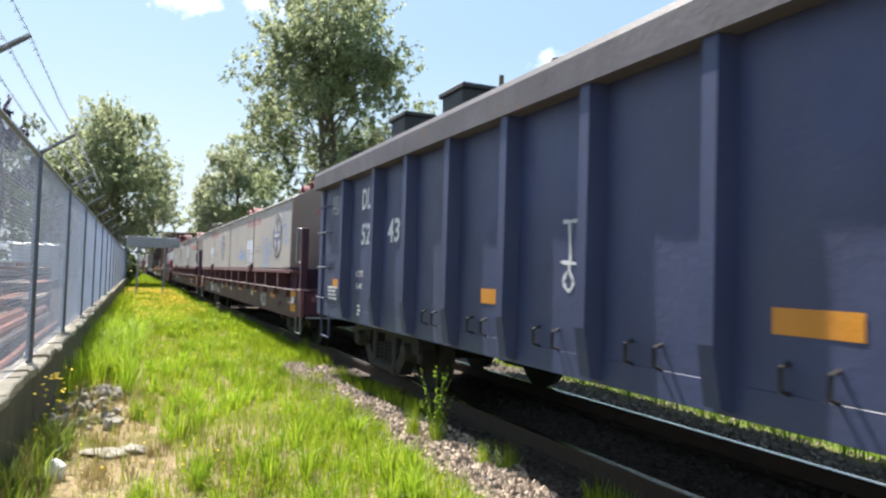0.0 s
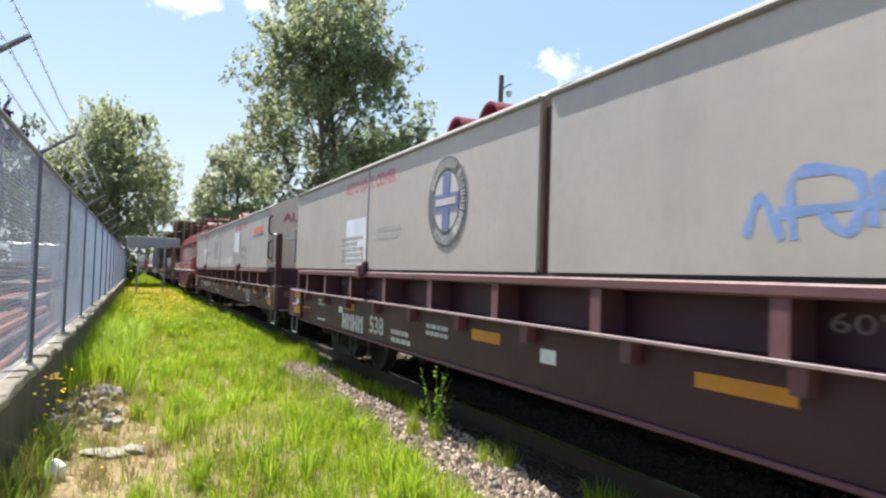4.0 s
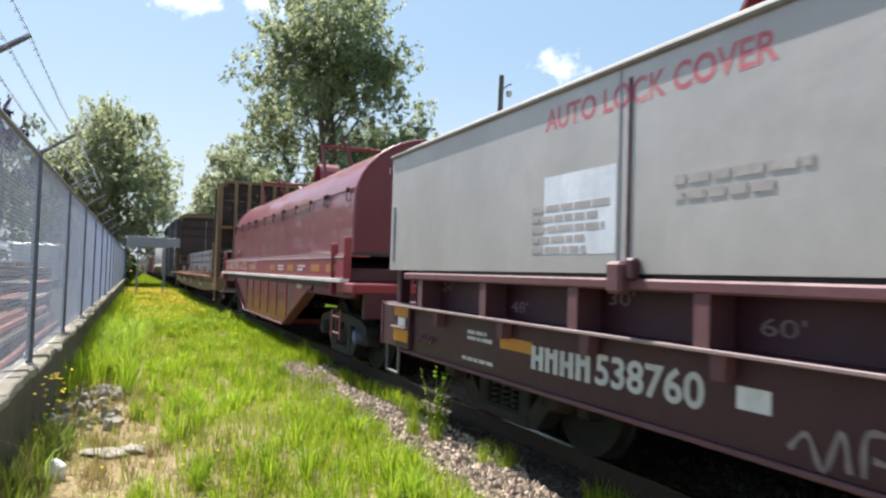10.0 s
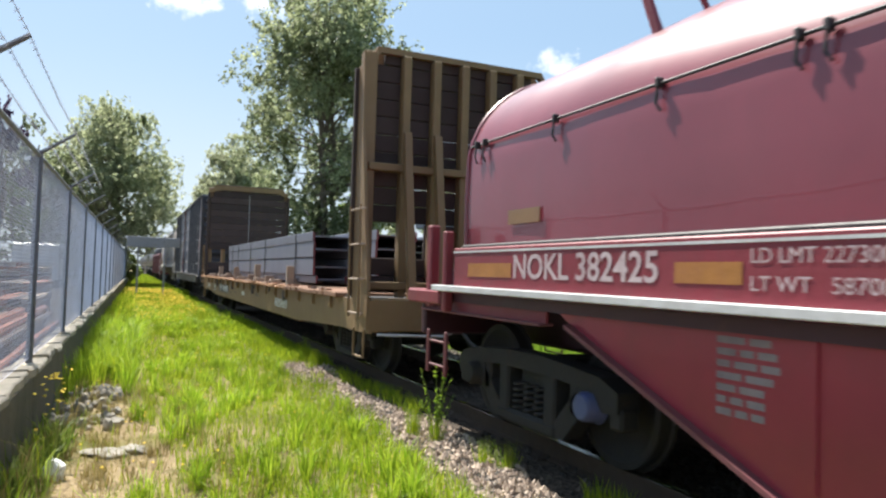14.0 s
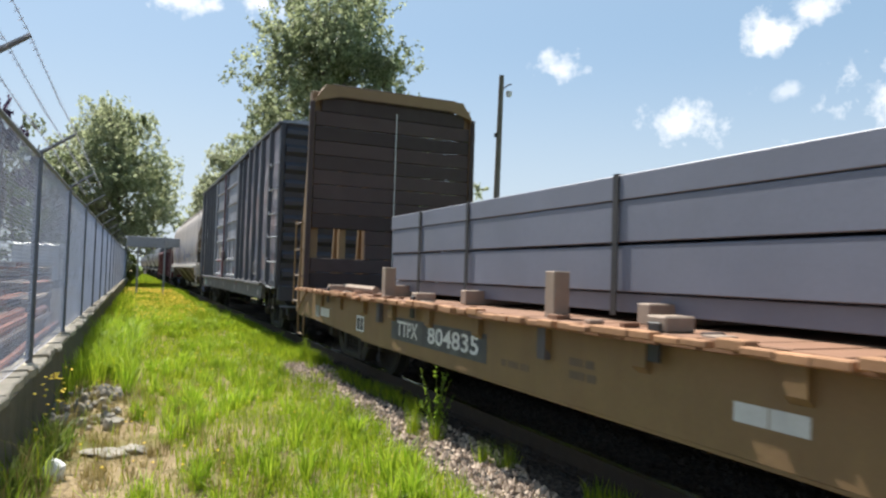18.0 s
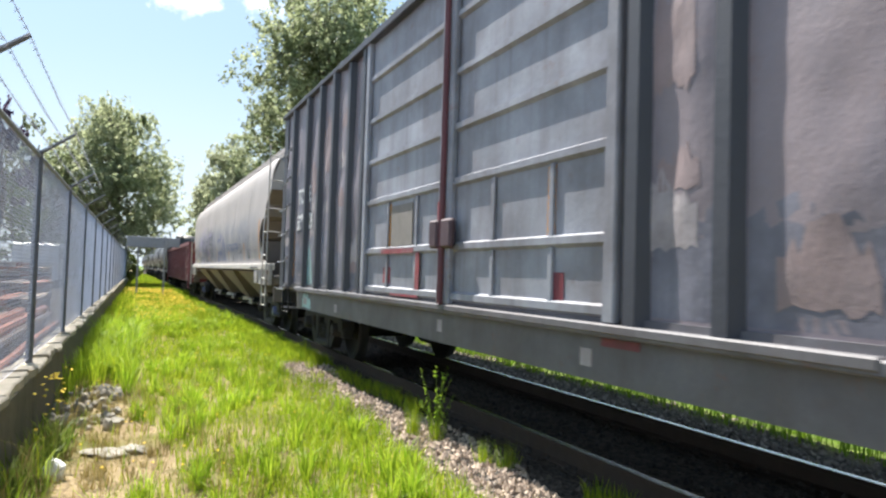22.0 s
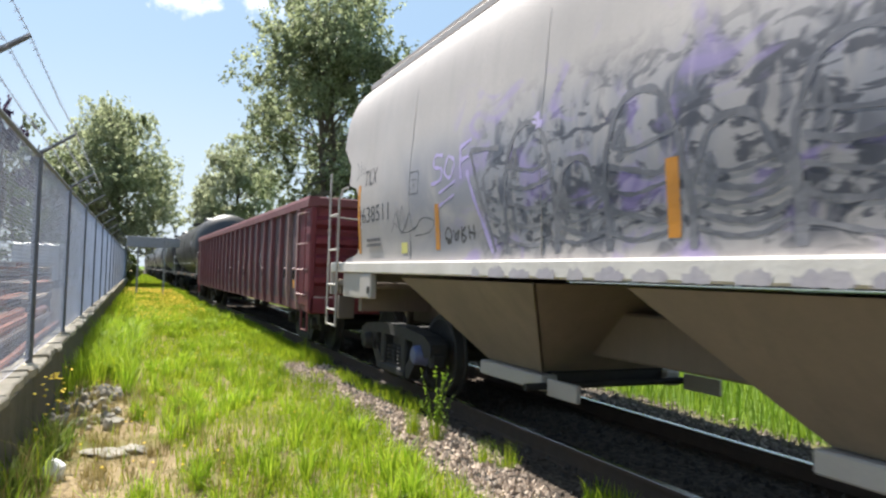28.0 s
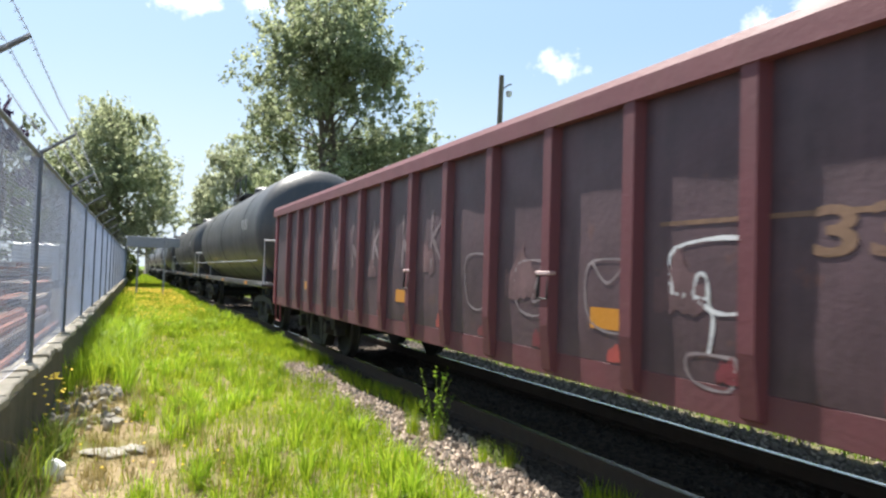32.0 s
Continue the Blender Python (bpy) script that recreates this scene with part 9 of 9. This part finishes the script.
def build_far_things():
    # road sign seen from behind
    sg = thing("road_sign", "grey back of a wide sign board on two posts", "sign", at=(0, 0, 0))
    for x, y in ((0.50, 39.0), (1.72, 38.2)):
        part("sign_post", Shape().box(x - 0.045, x + 0.045, y - 0.04, y + 0.04, -0.3, 2.90, 0.01), GALV, sg)
    part("sign_board", Shape().box(-0.05, 1.98, 38.75, 38.80, 2.30, 2.84, 0.01), GALV, sg, "grey sheet sign board")
    part("sign_board", Shape().box(1.86, 2.42, 38.20, 38.24, 2.34, 2.80, 0.01), GALV, sg, "pale sheet sign board")
    # a shed roof at the end of the line
    sh = thing("distant_shed", "distant low shed with a pale grey pitched roof", "shed")
    part("shed_wall", Shape().box(2.9, 6.6, 128, 137, -0.3, 4.7, 0.03), CONCRETE, sh)
    part("shed_roof", Shape().prism([(2.5, 4.6), (3.4, 5.55), (6.2, 5.55), (7.0, 4.6)], 127.6, 137.4, "y"), GALV, sh)
    # lamp pole
    pl = thing("utility_pole", "dark wooden utility pole with a small lamp arm", "utility pole", at=(16.08, 30.0, 0.2))
    part("pole", Shape().tube([(0, 0, -0.4), (0.05, 0, 5), (0.15, 0, 10.95)], [0.17, 0.15, 0.12], 10), BARK, pl, smooth=True)
    part("lamp_arm", Shape().tube([(0.15, 0, 10.2), (0.45, -0.1, 10.5), (0.62, -0.15, 10.55)], 0.035, 6), IRON, pl)
    part("lamp_head", Shape().lathe([(-0.15, 0.05), (-0.1, 0.13), (0.1, 0.16), (0.18, 0.05)], (0.5, -0.15, 10.05), "z", 10), STRIPE, pl)
    part("pole_bracket", Shape().box(-0.14, 0.05, -0.05, 0.05, 7.9, 8.1), IRON, pl)
    # low building beyond the bank
    m = pose(24.0, 22.0, 0.2, 0, 0, -38)
    bd = thing("commercial_building", "low building with flat grey fascia and dark shaded front", "building")
    bd.matrix_world = m
    wallm = surface("dull_blue_grey_wall", (0.26, 0.28, 0.30), 0.8, dirt=(0.15, 0.15, 0.15), dirt_amount=0.4, grain=0.7)
    darkm = surface("dark_shopfront", (0.05, 0.052, 0.058), 0.35, dirt_amount=0.2, streak=0)
    part("wall", Shape().box(-14, 26, 1.5, 12, -0.6, 3.6, 0.02), wallm, bd)
    part("fascia", Shape().box(-14.6, 26.6, -0.4, 12.4, 3.3, 4.15, 0.03), GALV, bd, "grey fascia roof edge")
    for k in range(9):
        part("window", Shape().box(-13 + k * 4.3, -9.4 + k * 4.3, 1.38, 1.5, 0.9, 2.9, 0.01), darkm, bd, "dark shop window")
        part("column", Shape().box(-9.2 + k * 4.3, -8.9 + k * 4.3, -0.2, 0.1, -0.6, 3.3, 0.02), wallm, bd)
    part("low_wall", Shape().box(-14, 26, -3.0, -2.8, -0.6, 1.0, 0.02), wallm, bd, "grey low wall with pale coping")
    part("coping", Shape().box(-14, 26, -3.05, -2.75, 1.0, 1.06, 0.01), STRIPE, bd)
    part("sign_panel", Shape().box(-2.2, -1.0, -2.0, -1.9, 1.65, 2.15, 0.01), WHITE, bd, "small white sign")
    # the yard behind the fence
    pipe_red = surface("rusty_pipe_steel", (0.30, 0.11, 0.07), 0.8, dirt=(0.14, 0.07, 0.05), dirt_amount=0.5, grain=4)
    pipe_dark = surface("dark_brown_pipe", (0.10, 0.065, 0.05), 0.8, dirt=(0.05, 0.04, 0.035), dirt_amount=0.5, grain=4)
    rr = random.Random(12)
    for k in range(26):
        x = -1.12 - 0.085 * k - rr.uniform(0, 0.05)
        y0 = 5.0 + 0.25 * k + rr.uniform(0, 2.5)
        y1 = y0 + rr.uniform(5, 10)
        r = rr.uniform(0.04, 0.085)
        z = 0.21 + r + (0.14 if k % 3 == 1 else 0.0)
        mm = rr.choice((pipe_red, pipe_red, pipe_dark, pipe_dark, pipe_dark, CONCRETE))
        ob = new("steel_pipe", mesh_of("steel_pipe", Shape().tube([(x, y0, z), (x - 0.03, (y0 + y1) / 2, z), (x, y1, z)], r, 8), mm, True))
        tagged(ob, "long rusty steel pipe stacked on the yard ground", "pipe", "stacked pipes")
    for x, y, w, l, n in ((-3.3, 31.0, 1.1, 3.6, 6), (-2.5, 22.5, 0.9, 4.0, 4), (-1.9, 17.0, 0.7, 3.5, 3), (-4.2, 34.0, 0.9, 3.0, 7)):
        st = thing("timber_stack", "weathered stack of timbers in the yard", "timber stack", "stacks in the yard", at=(x, y, 0.2))
        for k in range(n):
            for i in range(3):
                part("timber", Shape().box(-w / 2 + i * w / 3 + 0.01, -w / 2 + (i + 1) * w / 3 - 0.01, -l / 2 + 0.1 * math.sin(k * 3 + i), l / 2 + 0.1 * math.cos(k * 2 + i), k * 0.17 - 0.02, k * 0.17 + 0.13, 0.01), (PLANK, BLOCK, pipe_red)[(k + i) % 3], st)
    van = thing("parked_van", "white van parked in the yard behind the fence", "van", at=(-3.9, 40.0, 0.2))
    body = [(-2.3, 0.35), (-2.3, 1.2), (-2.1, 2.0), (-1.8, 2.1), (0.9, 2.1), (1.6, 1.35), (2.35, 1.15), (2.4, 0.4)]
    part("van_body", Shape().prism(body, -0.95, 0.95, "x"), WHITE, van, "white painted van body")
    part("van_window", Shape().prism([(-0.2, 1.35), (-0.2, 1.95), (0.85, 1.95), (1.35, 1.35)], 0.952, 0.96, "x"), darkm, van)
    part("van_window", Shape().prism([(-1.9, 1.4), (-1.8, 1.9), (-0.5, 1.9), (-0.5, 1.4)], 0.952, 0.96, "x"), darkm, van)
    for y in (-1.5, 1.5):
        for x in (-0.88, 0.88):
            part("van_wheel", Shape().lathe([(x - 0.1, 0.2), (x - 0.1, 0.33), (x + 0.1, 0.33), (x + 0.1, 0.2)], (0, y, 0.33), "x", 18), STRAP, van, smooth=True)


def build_debris():
    r = np.random.RandomState(9)

    def rock(name, label, x, y, s, mat, squash=0.6, seed=0):
        rr = np.random.RandomState(seed)
        bm = bmesh.new()
        bmesh.ops.create_icosphere(bm, subdivisions=3 if s[0] > 0.1 else 2, radius=1.0)
        for v in bm.verts:
            k = 1 + 0.35 * noise.noise(v.co * 1.4 + Vector((seed, 0, 0)))
            v.co = Vector((v.co.x * s[0] * k, v.co.y * s[1] * k, v.co.z * s[2] * k))
        me = bpy.data.meshes.new(name)
        bm.to_mesh(me)
        bm.free()
        me.materials.append(mat)
        ob = new(name, me)
        ob.location = (x, y, ground_z(x, y) + s[2] * 0.35)
        ob.rotation_euler = (0, 0, rr.rand() * 6)
        return tagged(ob, label, "rock")
    pale = surface("pale_limestone", (0.27, 0.25, 0.205), 0.9, dirt=(0.3, 0.25, 0.2), dirt_amount=0.4, grain=8, bump=0.4)
    paper = surface("crumpled_white_plastic", (0.75, 0.75, 0.73), 0.6, dirt=(0.45, 0.42, 0.38), dirt_amount=0.3, grain=12)
    rock("flat_stone", "flat pale stone in the grass", -0.08, 6.25, (0.20, 0.12, 0.04), pale, seed=1)
    rock("flat_stone", "flat pale stone in the grass", 0.12, 6.3, (0.13, 0.09, 0.05), pale, seed=2)
    ob = rock("plastic_litter", "crumpled white plastic litter in the grass", -0.40, 5.62, (0.08, 0.075, 0.11), paper, seed=3)
    tagged(ob, category="litter")
    for k in range(70):
        x, y = r.uniform(-0.60, 0.02), r.uniform(7.1, 9.6)
        rock("rubble_stone", "broken concrete rubble beside the kerb", x, y, tuple(r.uniform(0.02, 0.065, 3) * r.uniform(0.6, 1.8)), pale if r.rand() < 0.5 else CONCRETE, seed=10 + k)["group"] = "rubble by the kerb"
    # a tall weed at the gravel edge
    wd = thing("thistle_weed", "tall grey-green weed at the gravel edge", "weed", at=(2.68, 6.05, GROUND))
    pts = []
    for k in range(9):
        a = r.uniform(0, 6.28)
        h = r.uniform(0.34, 0.66)
        e = (0.17 * math.cos(a), 0.17 * math.sin(a), h)
        part("stem", Shape().tube([(0.02 * math.cos(a), 0.02 * math.sin(a), -0.03), (e[0] * 0.4, e[1] * 0.4, h * 0.55), e], [0.006, 0.005, 0.003], 5), BUSH, wd)
        for i in range(20):
            f = r.uniform(0.15, 1.05)
            pts.append(np.array([e[0] * f, e[1] * f, h * f]) + r.normal(0, 0.008, 3))
    V, F = leaves(pts, 0.021, r)
    bare("foliage", V, F, GRASS_FAR, wd)
    for k, (x, y, h) in enumerate(((2.52, 6.2, 0.30), (2.62, 5.9, 0.26), (2.70, 5.1, 0.18), (2.80, 4.9, 0.2), (2.66, 10.8, 0.3), (2.9, 12.2, 0.35), (2.75, 11.6, 0.32))):
        w = thing("grass_tuft", "bright tuft of grass on the gravel", "grass tuft", "tufts on the gravel", at=(x, y, GROUND))
        V, F = [], []
        for i in range(70):
            a, q = r.uniform(0, 6.28), r.uniform(0, 0.07)
            b = h * r.uniform(0.6, 1.3)
            px, py = q * math.cos(a), q * math.sin(a)
            n = len(V)
            t = r.uniform(0, 6.28)
            V += [(px - 0.004 * math.cos(t), py - 0.004 * math.sin(t), -0.02), (px + 0.004 * math.cos(t), py + 0.004 * math.sin(t), -0.02), (px * 2.0, py * 2.0, b)]
            F.append((n, n + 1, n + 2))
        bare("blade_clump", V, F, GRASS, w)


build_ground()
build_far_things()
build_trees()
build_fence()
build_grass()
build_stones()
build_debris()
build_track()


# ---------------------------------------------------------------- movement
# seconds and metres rolled: a little faster at first
ROLL = ((0.0, 0.0), (1.0, 4.19), (2.0, 8.38), (3.0, 12.57), (4.25, 17.50), (5.5, 22.345), (8.0, 32.27), (12.0, 48.15), (18.0, 71.97), (24.0, 95.79), (29.0, 115.64),
        (30.0, 119.61), (31.0, 123.78), (32.0, 127.86))


def rolled(t):
    return float(np.interp(t, [a for a, _ in ROLL], [b for _, b in ROLL]))


def motions():
    """The train rolls towards the camera; its wheels turn."""
    for k, (car, q) in enumerate(CARS):
        ahead = 0.0 if k < 2 else 0.51
        walk(car, [(t, pose(TRACK, q + ahead - d, 0)) for t, d in ROLL])
    for w, y in WHEELSETS:
        walk(w, [(0.16 * k, pose(0, y, 0.457, math.degrees(rolled(0.16 * k) / 0.457), 0, 0)) for k in range(201)])


motions()
